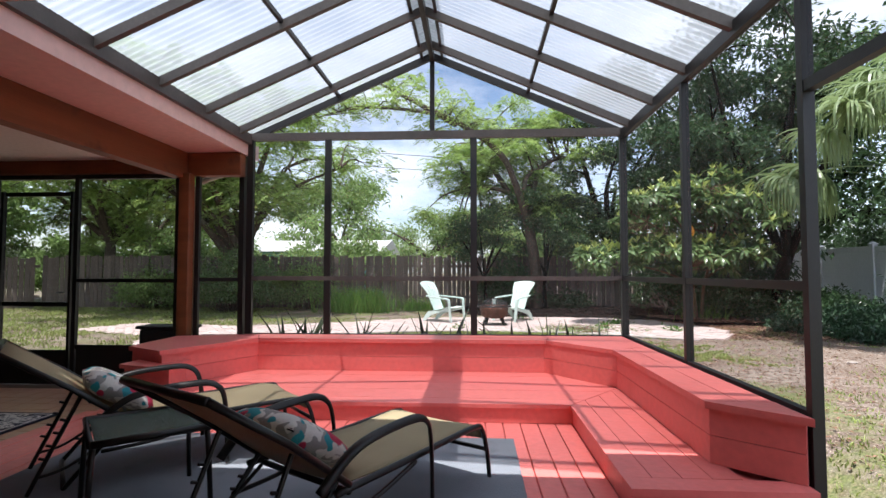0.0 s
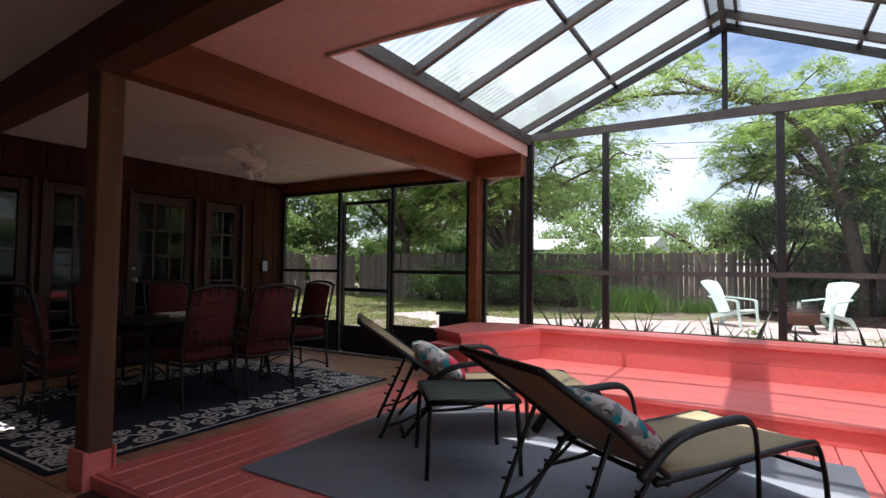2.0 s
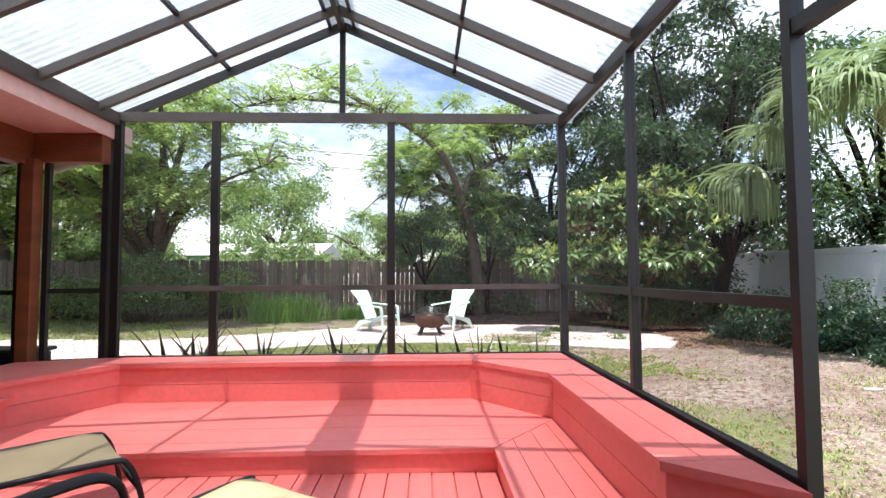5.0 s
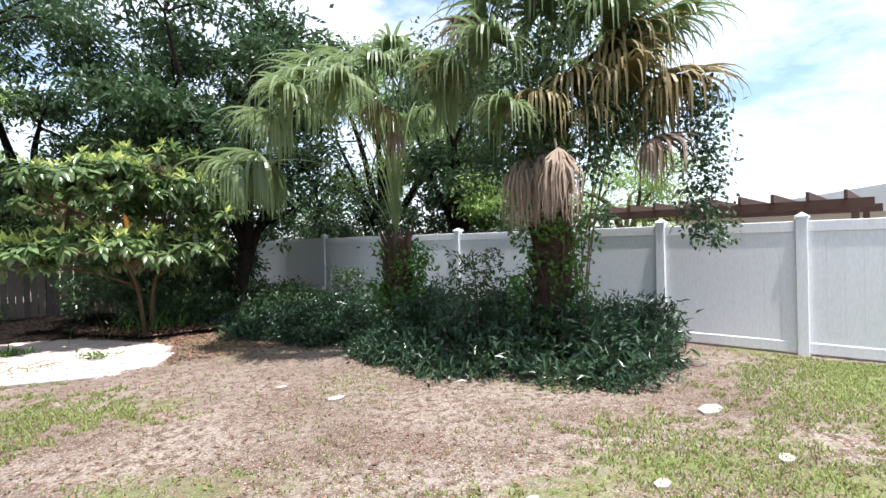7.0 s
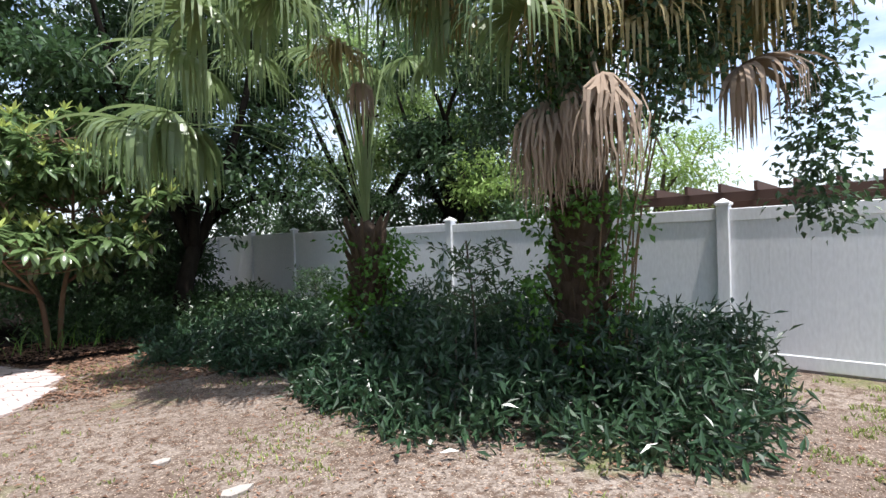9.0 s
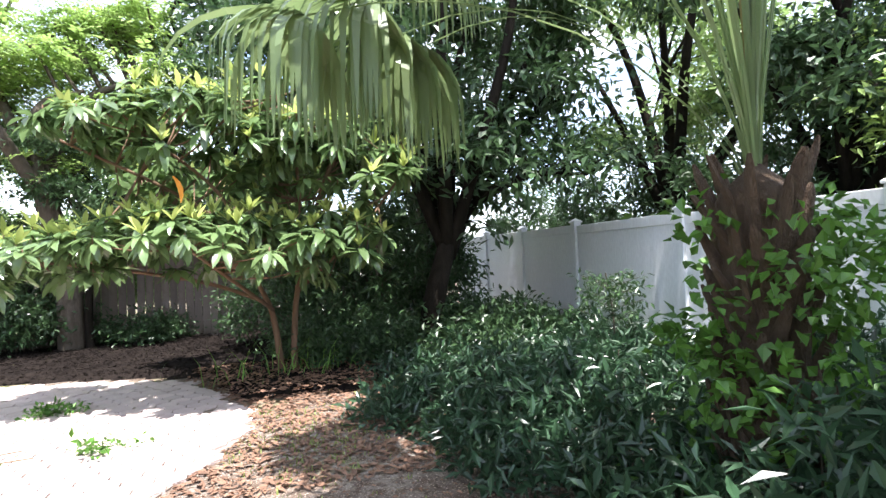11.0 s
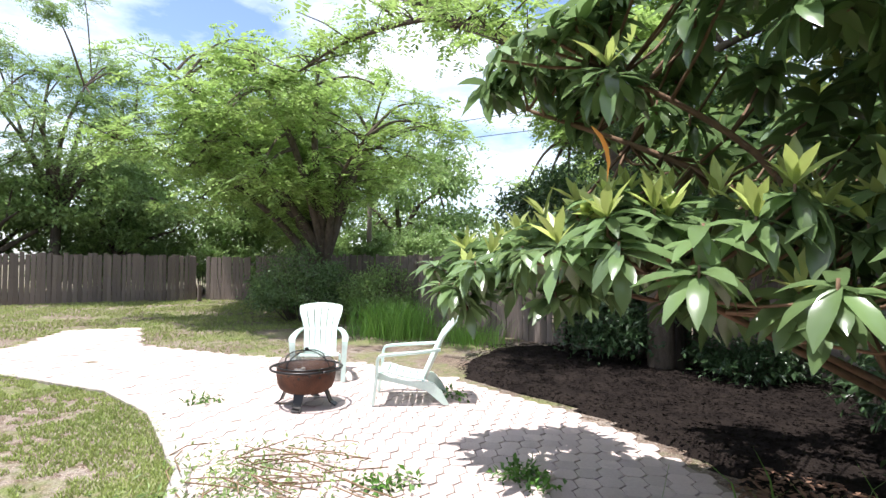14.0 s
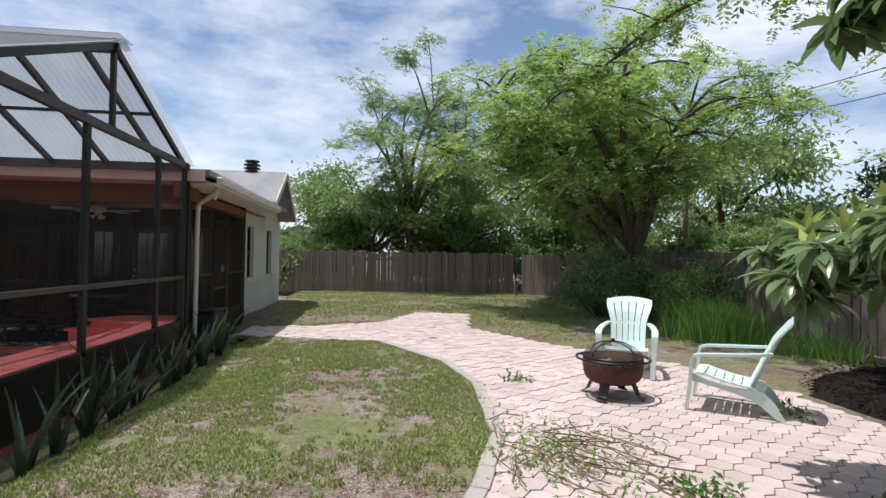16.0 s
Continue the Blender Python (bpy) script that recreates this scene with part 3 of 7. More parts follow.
glazed_door("door_1", *DOORS[0], "dark wood sidelight with ten small panes")
glazed_door("door_2", *DOORS[1], "dark wood french door with small panes")
glazed_door("door_3", *DOORS[2], "dark wood french door with fifteen panes and steel knob", -.37)
glazed_door("door_4", *DOORS[3], "narrow dark wood sidelight with small panes")
# room behind the doors; its dimness is in the material's colour
structure("wall_room", boxed(XB - 2.6, XB - 2.45, -2.6, 5.6, -.2, 2.7), ROOMSHADE, "room wall behind the glazed doors, indoor shade put into its colour", "wall")
structure("floor_room", boxed(XB - 2.45, XB - .2, -2.6, 5.6, -.2, TILE - .01), ROOMSHADE, "room floor behind the glazed doors, indoor shade put into its colour", "floor")
blind = thing("window_blind", "white slatted window blind inside the house", "blind", pose(XB - .55, 4.72, 0), kind="structure")
for i in range(26):
    part("slat", boxed(-.012, .012, -.26, .26, 1.05 + i * .04, 1.056 + i * .04, 0, pose(0, 0, 0, 0, 0, 0)), TRIMWHITE, blind)
part("head_rail", boxed(-.02, .02, -.27, .27, 2.09, 2.13), TRIMWHITE, blind)
part("cord", tubed([(.02, .2, 1.06), (.02, .2, 2.1)], .003, 5), TRIMWHITE, blind)
# never in view; dark so that little light reaches beams and back wall
structure("wall_south", boxed(XB - 2.6, XE + .1, -2.8, -2.6, -.2, 2.9), PANEL, "unseen dark wall closing the porch, holds back fill light", "wall")

# ceiling with the skylight shaft
SKYL = (-5.8, -4.7, .38, .82)
cb = bmesh.new()
for x0, x1, y0, y1 in ((XB - 2.6, SKYL[0], -2.6, 5.75), (SKYL[1], -2.98, -2.6, 5.75), (SKYL[0], SKYL[1], -2.6, SKYL[2]), (SKYL[0], SKYL[1], SKYL[3], 5.75), (-2.98, XE + .05, -2.6, 1.42)):
    box(cb, x0, x1, y0, y1, 2.56, 2.6)
structure("ceiling", cb, CEIL, "aged cream painted porch ceiling", "ceiling")
sk = thing("skylight", "open wood-lined skylight shaft in the ceiling", "skylight", kind="structure")
for x0, x1, y0, y1 in ((SKYL[0] - .025, SKYL[0] - .001, SKYL[2], SKYL[3]), (SKYL[1] + .001, SKYL[1] + .025, SKYL[2], SKYL[3]), (SKYL[0], SKYL[1], SKYL[2] - .025, SKYL[2] - .001), (SKYL[0], SKYL[1], SKYL[3] + .001, SKYL[3] + .025)):
    part("lining", boxed(x0, x1, y0, y1, 2.55, 2.98), OLDWOOD, sk)
fr = bmesh.new()
box(fr, SKYL[0] - .05, SKYL[1] + .05, SKYL[2] - .05, SKYL[2] - .027, 2.535, 2.559)
box(fr, SKYL[0] - .05, SKYL[1] + .05, SKYL[3] + .027, SKYL[3] + .05, 2.535, 2.559)
box(fr, SKYL[0] - .05, SKYL[0] - .027, SKYL[2] - .027, SKYL[3] + .027, 2.535, 2.559)
box(fr, SKYL[1] + .027, SKYL[1] + .05, SKYL[2] - .027, SKYL[3] + .027, 2.535, 2.559)
part("trim", fr, RAFTBROWN, sk)

# soffits in pale paint tinted with deck bounce, and the low roof
sb = bmesh.new()
box(sb, -2.98, XW - .06, 1.42, 6.25, 2.66, 2.69)
box(sb, XW - .06, XE + .05, 1.42, YS - .05, 2.66, 2.69)
structure("soffit", sb, BOUNCE_SOFFIT, "pale board soffit under the roof edge, tinted pink for light off the deck", "soffit")
fb = bmesh.new()
box(fb, XW - .058, XW - .03, YS - .05, 6.28, 2.64, 2.82)
box(fb, XW - .058, XE + .05, YS - .048, YS - .02, 2.64, 2.82)
structure("fascia", fb, BOUNCE_SOFFIT, "pale fascia board at the roof edge, tinted pink for light off the deck", "trim")
rb = bmesh.new()
for x0, x1, y0, y1 in ((XB - 2.6, SKYL[0] - .03, -2.9, 6.35), (SKYL[1] + .03, XW - .06, -2.9, 6.35), (SKYL[0] - .03, SKYL[1] + .03, -2.9, SKYL[2] - .03), (SKYL[0] - .03, SKYL[1] + .03, SKYL[3] + .03, 6.35), (XW - .06, XE + .2, -2.9, YS - .05)):
    box(rb, x0, x1, y0, y1, 2.74, 2.83)
structure("roof_low", rb, SHINGLE, "low shingled porch roof with thin edge", "roof")

bw = structure("beam", prism(bmesh.new(), [(-3.09, 1.36), (-2.945, 1.35), (-2.9, 5.95), (-3.04, 5.95)], 2.345, 2.655), BEAMWOOD, "reddish stained timber beam along the porch edge", "beam")
# cross beam carries its shade in the darker wood colour
structure("beam_cross", prism(bmesh.new(), [(XB, 1.5), (-1.0, 1.03), (-1.0, 1.2), (XB, 1.68)], 2.3, 2.655), BEAMSHADE, "stained timber cross beam on the porch post, coloured darker for its backlit side", "beam")
structure("beam_end", boxed(-2.897, -2.25, 5.82, 5.96, 2.38, 2.655, .008), BEAMWOOD, "short stained timber beam end at the screen", "beam")
structure("beam_north", boxed(XB, -3.045, 5.72, 5.86, 2.4, 2.56, .006), BEAMWOOD, "dark timber header above the porch screens", "beam")
post = thing("porch_post", "weathered square timber post with coral painted foot", "post", kind="structure")
part("shaft", boxed(-3.07, -2.925, 1.25, 1.39, .12, 2.305, .008), OLDWOOD, post)
part("foot", boxed(-3.085, -2.91, 1.225, 1.25, TILE, .135, .004), CORAL, post, "coral painted foot")
part("foot", boxed(-3.085, -2.91, 1.39, 1.405, TILE, .135, .004), CORAL, post, "coral painted foot")
part("foot", boxed(-3.085, -3.07, 1.25, 1.39, TILE, .135), CORAL, post, "coral painted foot")
part("foot", boxed(-3.065, -2.93, 1.253, 1.387, TILE, .118), CORAL, post)
post2 = structure("corner_post", boxed(-2.95, -2.82, 5.74, 5.86, TILE, 2.4, .008), BEAMWOOD, "reddish stained timber post at the screen corner", "post")


# ---------- screened walls ----------
def bar(bm, a, b, w, h=None):
    """A square-cut aluminium bar from a to b."""
    a, b = Vector(a), Vector(b)
    d = b - a
    h = h or w
    m = Matrix.Translation(a) @ d.to_track_quat("X", "Z").to_matrix().to_4x4()
    box(bm, 0, d.length, -w / 2, w / 2, -h / 2, h / 2, 0, m)
    return bm


def barred(a, b, w, h=None):
    return bar(bmesh.new(), a, b, w, h)


def screen_sheet(pts):
    bm = bmesh.new()
    bm.faces.new([bm.verts.new(p) for p in pts])
    return bm


gable = thing("wall_north", "bronze aluminium screen wall with gable top", "screen wall", kind="structure")
for x in (XW, -1.25, .49, XE):
    part("post", barred((x, YG, .0), (x, YG, 2.83), .06 if x in (XW, XE) else .05, .075), BRONZE, gable)
part("wide_post", barred((XW - .09, YG, 0), (XW - .09, YG, 2.8), .1, .06), BRONZE, gable)
part("rail", barred((XW, YG + .002, 1.165), (XE, YG + .002, 1.165), .055, .05), GREY_ALU, gable, "weathered grey rail")
part("sill", barred((XW, YG, .49), (XE, YG, .49), .05, .05), BRONZE, gable)
part("kick_panel", boxed(XW, XE, YG - .01, YG + .01, -.05, .465), BRONZE, gable)
part("top_beam", barred((XW - .05, YG, 2.87), (XE + .05, YG, 2.87), .06, .09), GREY_ALU, gable, "weathered grey gable beam")
part("king_post", barred((0.0, YG, 2.915), (0.0, YG, 3.8), .05, .055), BRONZE, gable)
for q in ([(XW, YG, .51), (-1.25, YG, .51), (-1.25, YG, 2.83), (XW, YG, 2.83)], [(-1.25, YG, .51), (.49, YG, .51), (.49, YG, 2.83), (-1.25, YG, 2.83)],
          [(.49, YG, .51), (XE, YG, .51), (XE, YG, 2.83), (.49, YG, 2.83)], [(XW, YG, 2.92), (0, YG, 2.92), (0, YG, 3.84)], [(0, YG, 2.92), (XE, YG, 2.92), (0, YG, 3.84)]):
    part("screen", screen_sheet(q), SCREEN, gable, "grey insect screen")

east = thing("wall_east", "bronze aluminium screen wall beside the bench", "screen wall", kind="structure")
for y in (4.22, 2.66, 1.6, -.4, -2.5):
    part("post", barred((XE, y, -.05), (XE, y, 2.8), .05, .06), BRONZE, east)
part("rail", barred((XE, 2.66, 1.165), (XE, YG, 1.165), .05, .05), BRONZE, east)
part("rail", barred((XE, -2.5, 1.165), (XE, 1.6, 1.165), .05, .05), BRONZE, east)
part("sill", barred((XE, 2.66, .5), (XE, YG, .5), .05, .05), BRONZE, east)
part("sill", barred((XE, -2.5, -.03), (XE, 1.6, -.03), .05, .05), BRONZE, east)
part("kick_panel", boxed(XE - .01, XE + .01, 2.66, YG, -.05, .475), BRONZE, east)
part("door_head", barred((XE, 1.6, 2.2), (XE, 2.66, 2.2), .05, .06), BRONZE, east)
for q in ([(XE, 2.66, .52), (XE, 4.22, .52), (XE, 4.22, 2.82), (XE, 2.66, 2.82)], [(XE, 4.22, .52), (XE, YG, .52), (XE, YG, 2.82), (XE, 4.22, 2.82)],
          [(XE, -2.5, 0), (XE, 1.6, 0), (XE, 1.6, 2.6), (XE, -2.5, 2.6)], [(XE, 1.6, 2.23), (XE, 2.66, 2.23), (XE, 2.66, 2.8), (XE, 1.6, 2.8)]):
    part("screen", screen_sheet(q), SCREEN, east, "grey insect screen")
sdoor = thing("door_5", "open bronze screen door with latch", "door", pose(XE + .03, 1.6, 0, 0, 0, -90), kind="structure")
for x in (.03, .97):
    part("stile", barred((x, 0, .02), (x, 0, 2.1), .06, .03), BRONZE, sdoor)
for z in (.06, .75, 2.07):
    part("rail", barred((.06, 0, z), (.94, 0, z), .03, .08), BRONZE, sdoor)
part("screen", screen_sheet([(.05, 0, .1), (.95, 0, .1), (.95, 0, 2.04), (.05, 0, 2.04)]), SCREEN, sdoor)
part("latch", tubed([(.97, -.02, 1.72), (.97, .06, 1.72), (1.0, .085, 1.72), (1.05, .085, 1.72)], .014, 8), BLACKMETAL, sdoor, "black door latch", True)

porch = thing("wall_porch", "dark framed screen wall of the porch with screen door", "screen wall", kind="structure")
PX = [XB + .03, -5.24, -4.22, -2.98]
for x in PX:
    part("post", barred((x, YP, TILE), (x, YP, 2.4), .05, .05), BRONZE, porch)
part("top_rail", barred((XB, YP, 2.37), (-2.95, YP, 2.37), .05, .05), BRONZE, porch)
for a, b in ((XB, -5.26), (-4.2, -2.95)):
    part("rail", barred((a, YP, 1.14), (b, YP, 1.14), .04, .045), BRONZE, porch)
    part("rail", barred((a, YP, .36), (b, YP, .36), .04, .05), BRONZE, porch)
    part("kick_panel", boxed(a + .02, b - .02, YP - .012, YP + .012, TILE, .36), BLACKPLASTIC, porch)
    part("screen", screen_sheet([(a, YP, .38), (b, YP, .38), (b, YP, 2.35), (a, YP, 2.35)]), SCREEN, porch, "grey insect screen")
part("screen", screen_sheet([(-5.24, YP, 2.2), (-4.22, YP, 2.2), (-4.22, YP, 2.35), (-5.24, YP, 2.35)]), SCREEN, porch, "grey insect screen")
part("screen", screen_sheet([(-2.82, YP + .1, .5), (XW - .12, YG, .5), (XW - .12, YG, 2.6), (-2.82, YP + .1, 2.6)]), SCREEN, porch, "grey insect screen")
part("rail", barred((-2.82, YP + .1, 1.15), (XW - .12, YG, 1.15), .04, .045), BRONZE, porch)
part("filler_post", barred((-2.79, YP + .09, 0), (-2.79, YP + .09, 2.4), .05, .05), BRONZE, porch)
part("kick_panel", screen_sheet([(-2.82, YP + .1, -.05), (XW - .12, YG, -.05), (XW - .12, YG, .5), (-2.82, YP + .1, .5)]), BRONZE, porch)
pdoor = thing("door_6", "closed dark framed screen door with mid rail", "door", pose(-5.2, YP, 0), kind="structure")
for x in (.04, .91):
    part("stile", barred((x, .01, TILE + .02), (x, .01, 2.2), .055, .03), BLACKMETAL, pdoor)
for z in (TILE + .2, .86, 2.17):
    part("rail", boxed(.07, .88, -.005, .025, z - (.2 if z < 0.5 else .025), z + (.2 if z < .5 else .025)), BLACKMETAL, pdoor)
part("screen", screen_sheet([(.06, .01, .3), (.89, .01, .3), (.89, .01, 2.15), (.06, .01, 2.15)]), SCREEN, pdoor)
part("handle", tubed([(.86, -.02, 1.0), (.86, -.07, 1.0), (.8, -.07, 1.0)], .009, 8), BLACKMETAL, pdoor, "", True)

# ---------- gabled plastic roof ----------
proof = thing("roof_gable", "corrugated clear plastic gable roof on bronze rafters", "roof", kind="structure")
ZE, ZR = 2.89, 3.86
for y in (YS + .06, 3.36, 4.13, 4.9, 5.66, YG):
    for xe in (XW, XE):
        part("rafter", barred((xe, y, ZE - .03), (0, y, ZR - .04), .05, .075), GREY_ALU if y < YG else BRONZE, proof)
part("ridge_beam", barred((0, YS, ZR - .06), (0, YG + .05, ZR - .06), .05, .1), BRONZE, proof)
for x in (-.12, .12):
    part("ridge_strip", barred((x, YS, ZR - .065), (x, YG, ZR - .065), .03, .03), BRONZE, proof)
for s in (-1, 1):
    part("purlin", barred((s * 1.13, YS, 3.36), (s * 1.13, YG, 3.36), .032, .04), BRONZE, proof)
part("eave_beam", barred((XW - .02, YS - .02, ZE - .05), (XW - .02, YG + .06, ZE - .05), .075, .12), GREY_ALU, proof, "weathered grey eave gutter beam")
part("eave_beam", barred((XE, YS - .02, ZE - .05), (XE, YG + .06, ZE - .05), .06, .1), BRONZE, proof)


def corrugated(s):
    xe = (XW if s < 0 else XE) + s * .12
    ny = int((YG + .12 - YS + .1) / .0127)
    v, f = [], []
    for k in range(ny + 1):
        y = YS - .1 + k * .0127
        dz = .013 * math.sin(2 * math.pi * y / .076)
        v += [(xe, y, ZE + .03 - .05 + dz), (xe * .5, y, (ZE + ZR) / 2 + .005 + dz), (s * .01, y, ZR + .03 + dz)]
    for k in range(ny):
        a = k * 3
        f += [(a, a + 1, a + 4, a + 3), (a + 1, a + 2, a + 5, a + 4)]
    ob = new("roof_sheet", flat_mesh("roof_sheet", v, f, PLASTIC, True))
    ob.parent = proof


corrugated(-1)
corrugated(1)
part("ridge_cap", prism(bmesh.new(), [(-.16, YS - .1), (.16, YS - .1), (.16, YG + .12), (-.16, YG + .12)], ZR + .035, ZR + .045), PLASTIC, proof)

# ---------- white house wing ----------
WINS = [(-7.85, -7.15), (-10.1, -9.4)]
wing = structure("wall_wing", wall_with_holes(bmesh.new(), "y", 5.55, .2, -11.2, XB - .03, -.2, 2.72, [(a, b, .95, 2.25) for a, b in WINS]), WHITEPAINT, "white painted masonry house wall with two windows", "wall")
structure("wall_wing_end", boxed(-11.4, -11.2, -2.6, 5.75, -.2, 2.72), WHITEPAINT, "white painted masonry end wall", "wall")
for i, (a, b) in enumerate(WINS):
    wn_ = thing("window_%d" % (i + 1), "dark glazed window in a white masonry wall", "window", kind="structure")
    part("window_sill", boxed(a - .05, b + .05, 5.7, 5.81, .9, .948, .006), WHITEPAINT, wn_)
    for x0, x1, z0, z1 in ((a, a + .05, .95, 2.25), (b - .05, b, .95, 2.25), (a + .05, b - .05, .95, 1.0), (a + .05, b - .05, 2.2, 2.25), (a + .05, b - .05, 1.58, 1.62)):
        part("window_frame", boxed(x0, x1, 5.6, 5.66, z0, z1), BRONZE, wn_)
    for z0, z1 in ((1.0, 1.58), (1.62, 2.2)):
        part("pane", boxed(a + .05, b - .05, 5.625, 5.631, z0, z1), GLASS, wn_)
    # sheet behind the panes, coloured as an unlit room
    part("backing", boxed(a - .1, b + .1, 5.4, 5.42, .9, 2.3), ROOMSHADE, wn_)
structure("soffit_wing", boxed(-7.6, XW - .1, 5.87, 6.42, 2.6, 2.63), TRIMWHITE, "cream painted eave soffit", "soffit")
gut = thing("gutter", "cream painted gutter with downspout", "gutter")
part("trough", boxed(-7.6, XW - .35, 6.36, 6.46, 2.64, 2.76, .012), TRIMWHITE, gut)
part("downspout", tubed(bow([(-2.62, 6.4, 2.66), (-2.66, 6.3, 2.5), (-2.8, 6.05, 2.36), (-2.86, 5.99, 2.2), (-2.86, 5.985, 1.2), (-2.86, 5.985, -.05)], 5), .036, 10), TRIMWHITE, gut, "", True)
flood = thing("flood_light", "small white double floodlight under the eave", "lamp")
part("base", lathe(bmesh.new(), [(0, 2.6), (.05, 2.598), (.05, 2.57), (0, 2.565)], 14), TRIMWHITE, flood, "", True).location = (-3.4, 6.1, 0)
for dx in (-.07, .07):
    hd = part("lamp_head", lathe(bmesh.new(), [(0, .0), (.02, .0), (.03, .05), (.05, .09), (.05, .1), (0, .09)], 14), TRIMWHITE, flood, "", True)
    hd.matrix_local = pose(-3.4 + dx, 6.1, 2.575, 125, 0, 40 * (1 if dx > 0 else -1))

gr = thing("roof_wing", "grey shingled gable roof with cream rake boards", "roof", kind="structure")
GX0, GXP, GX1, GYF = -7.7, -9.3, -11.1, 6.3
for xa, za, xb, zb in ((GX0, 2.84, GXP, 3.86), (GX1, 2.6, GXP, 3.86)):
    bm = bmesh.new()
    for y in (-2.6, GYF):
        for x, z in ((xa, za), (xb, zb), (xb, zb + .07), (xa, za + .07)):
            bm.verts.new((x, y, z))
    bm.verts.ensure_lookup_table()
    v = bm.verts
    for q in ((0, 1, 2, 3), (7, 6, 5, 4), (0, 4, 5, 1), (1, 5, 6, 2), (2, 6, 7, 3), (3, 7, 4, 0)):
        bm.faces.new([v[i] for i in q])
    part("slope", bm, SHINGLE, gr)
    part("rake_board", barred((xa, GYF + .012, za - .02), (xb, GYF + .012, zb - .02), .02, .17), TRIMWHITE, gr, "cream rake board")
tri = bmesh.new()
for y in (5.55, 5.75):
    for p in ((-7.9, 2.72), (-11.0, 2.72), (GXP, 3.75)):
        tri.verts.new((p[0], y, p[1]))
tri.verts.ensure_lookup_table()
for q in ((0, 1, 2), (5, 4, 3), (0, 3, 4, 1), (1, 4, 5, 2), (2, 5, 3, 0)):
    tri.faces.new([tri.verts[i] for i in q])
part("gable_wall", tri, WHITEPAINT, gr)
vent = thing("roof_vent", "galvanised chimney pipe with louvred cap", "chimney")
part("pipe", lathe(bmesh.new(), [(.14, 2.8), (.14, 3.95), (0, 3.95)], 18), GALV, vent, "", True)
for i in range(3):
    part("louvre", lathe(bmesh.new(), [(.14, 3.93 + i * .1), (.23, 3.9 + i * .1), (.235, 3.92 + i * .1), (.14, 3.96 + i * .1)], 20), BLACKMETAL, vent, "dark louvre ring", True)
part("cap", lathe(bmesh.new(), [(.2, 4.2), (.2, 4.24), (0, 4.27)], 20), BLACKMETAL, vent, "dark flat cap", True)
vent.location = (-9.4, 5.3, 0)
hose = tagged(part("garden_hose", tubed(bow([(-7.1, 5.78, .85), (-7.6, 5.79, .72), (-8.3, 5.79, .88), (-9.2, 5.79, .74), (-10.4, 5.79, .86)], 6), .014, 6), TRIMWHITE, None, "", True),
              "pale cable clipped along the white house wall", "cable")
mat_ = thing("door_mat", "black rubber mat in a stone frame on the ground", "mat")
part("frame", boxed(-4.7, -3.9, 5.98, 6.42, -.12, .035, .01), CONCRETE, mat_)
part("pad", boxed(-4.62, -3.98, 6.04, 6.36, .036, .05, .004), BLACKPLASTIC, mat_, "black rubber pad")
pl = thing("planter_box", "black plastic planter box beside the screen", "planter")
part("shell", boxed(-3.55, -2.95, 5.98, 6.25, -.1, .55, .02), BLACKPLASTIC, pl)
part("rim", boxed(-3.58, -2.92, 5.95, 6.28, .551, .59, .01), BLACKPLASTIC, pl)


# ---------- fences ----------
def picket_fence(name, a, b, top, label, base=GROUND):
    f = thing(name, label, "fence", kind="structure")
    a, b = Vector((*a, 0)), Vector((*b, 0))
    d = (b - a).normalized()
    rot = math.degrees(math.atan2(d.y, d.x))
    meshes = []
    for k in range(6):
        h = top + RNG.uniform(-.04, .03) - base
        wdt = .066 + RNG.uniform(-.004, .002)
        bm = bmesh.new()
        prism(bm, [(-wdt, -.009), (wdt, -.009), (wdt, .009), (-wdt, .009)], 0, h)
        for v in bm.verts:
            if v.co.z > .1:
                v.co.x *= .97
                v.co.z += RNG.uniform(-.012, .012)
        meshes.append(mesh_of("picket", bm, PICKET))
    n = int((b - a).length / .142)
    for i in range(n):
        p = a + d * (.142 * (i + .5))
        o = new("picket", meshes[RNG.integers(0, 6)])
        o.parent = f
        o.matrix_local = pose(p.x, p.y, base - .06 + RNG.uniform(-.03, .02), RNG.uniform(-1, 1), RNG.uniform(-.8, .8), rot)
    nrm = Vector((-d.y, d.x, 0))
    for z in (.35, 1.35):
        q = nrm * .04
        part("rail", barred((a.x + q.x, a.y + q.y, base + z), (b.x + q.x, b.y + q.y, base + z), .04, .09), PICKET, f)
    k = int((b - a).length / 2.4)
    for i in range(k + 1):
        p = a + d * min((b - a).length, i * 2.4) + nrm * .08
        part("post", boxed(p.x - .045, p.x + .045, p.y - .045, p.y + .045, base - .1, top - .05), PICKET, f)


picket_fence("fence_west", (-16.6, 3.0), (-15.0, 14.6), 1.83, "weathered grey wooden board fence across the yard")
picket_fence("fence_north", (-13.7, 16.3), (8.4, 17.25), 1.83, "weathered grey wooden board fence behind the trees")
picket_fence("fence_corner", (-15.0, 14.9), (-13.75, 16.25), 1.78, "short leaning wooden board fence at the corner")
fpost = tagged(part("fence_stub", boxed(-14.35, -14.22, 14.4, 14.52, .0, .68, .01), PICKET), "short grey wooden post stub by the fence", "post")

vf = thing("fence_east", "white vinyl panel privacy fence with capped posts", "fence", kind="structure")
VY = [-7.9, -6.1, -4.3, -2.5, -.75, 1.05, 2.87, 4.68, 6.75, 8.83, 11.2, 13.62, 15.6, 17.5, 19.4]
VX = 10.52


def vtop(y):
    return 1.82 + max(0, y - 4) * .008


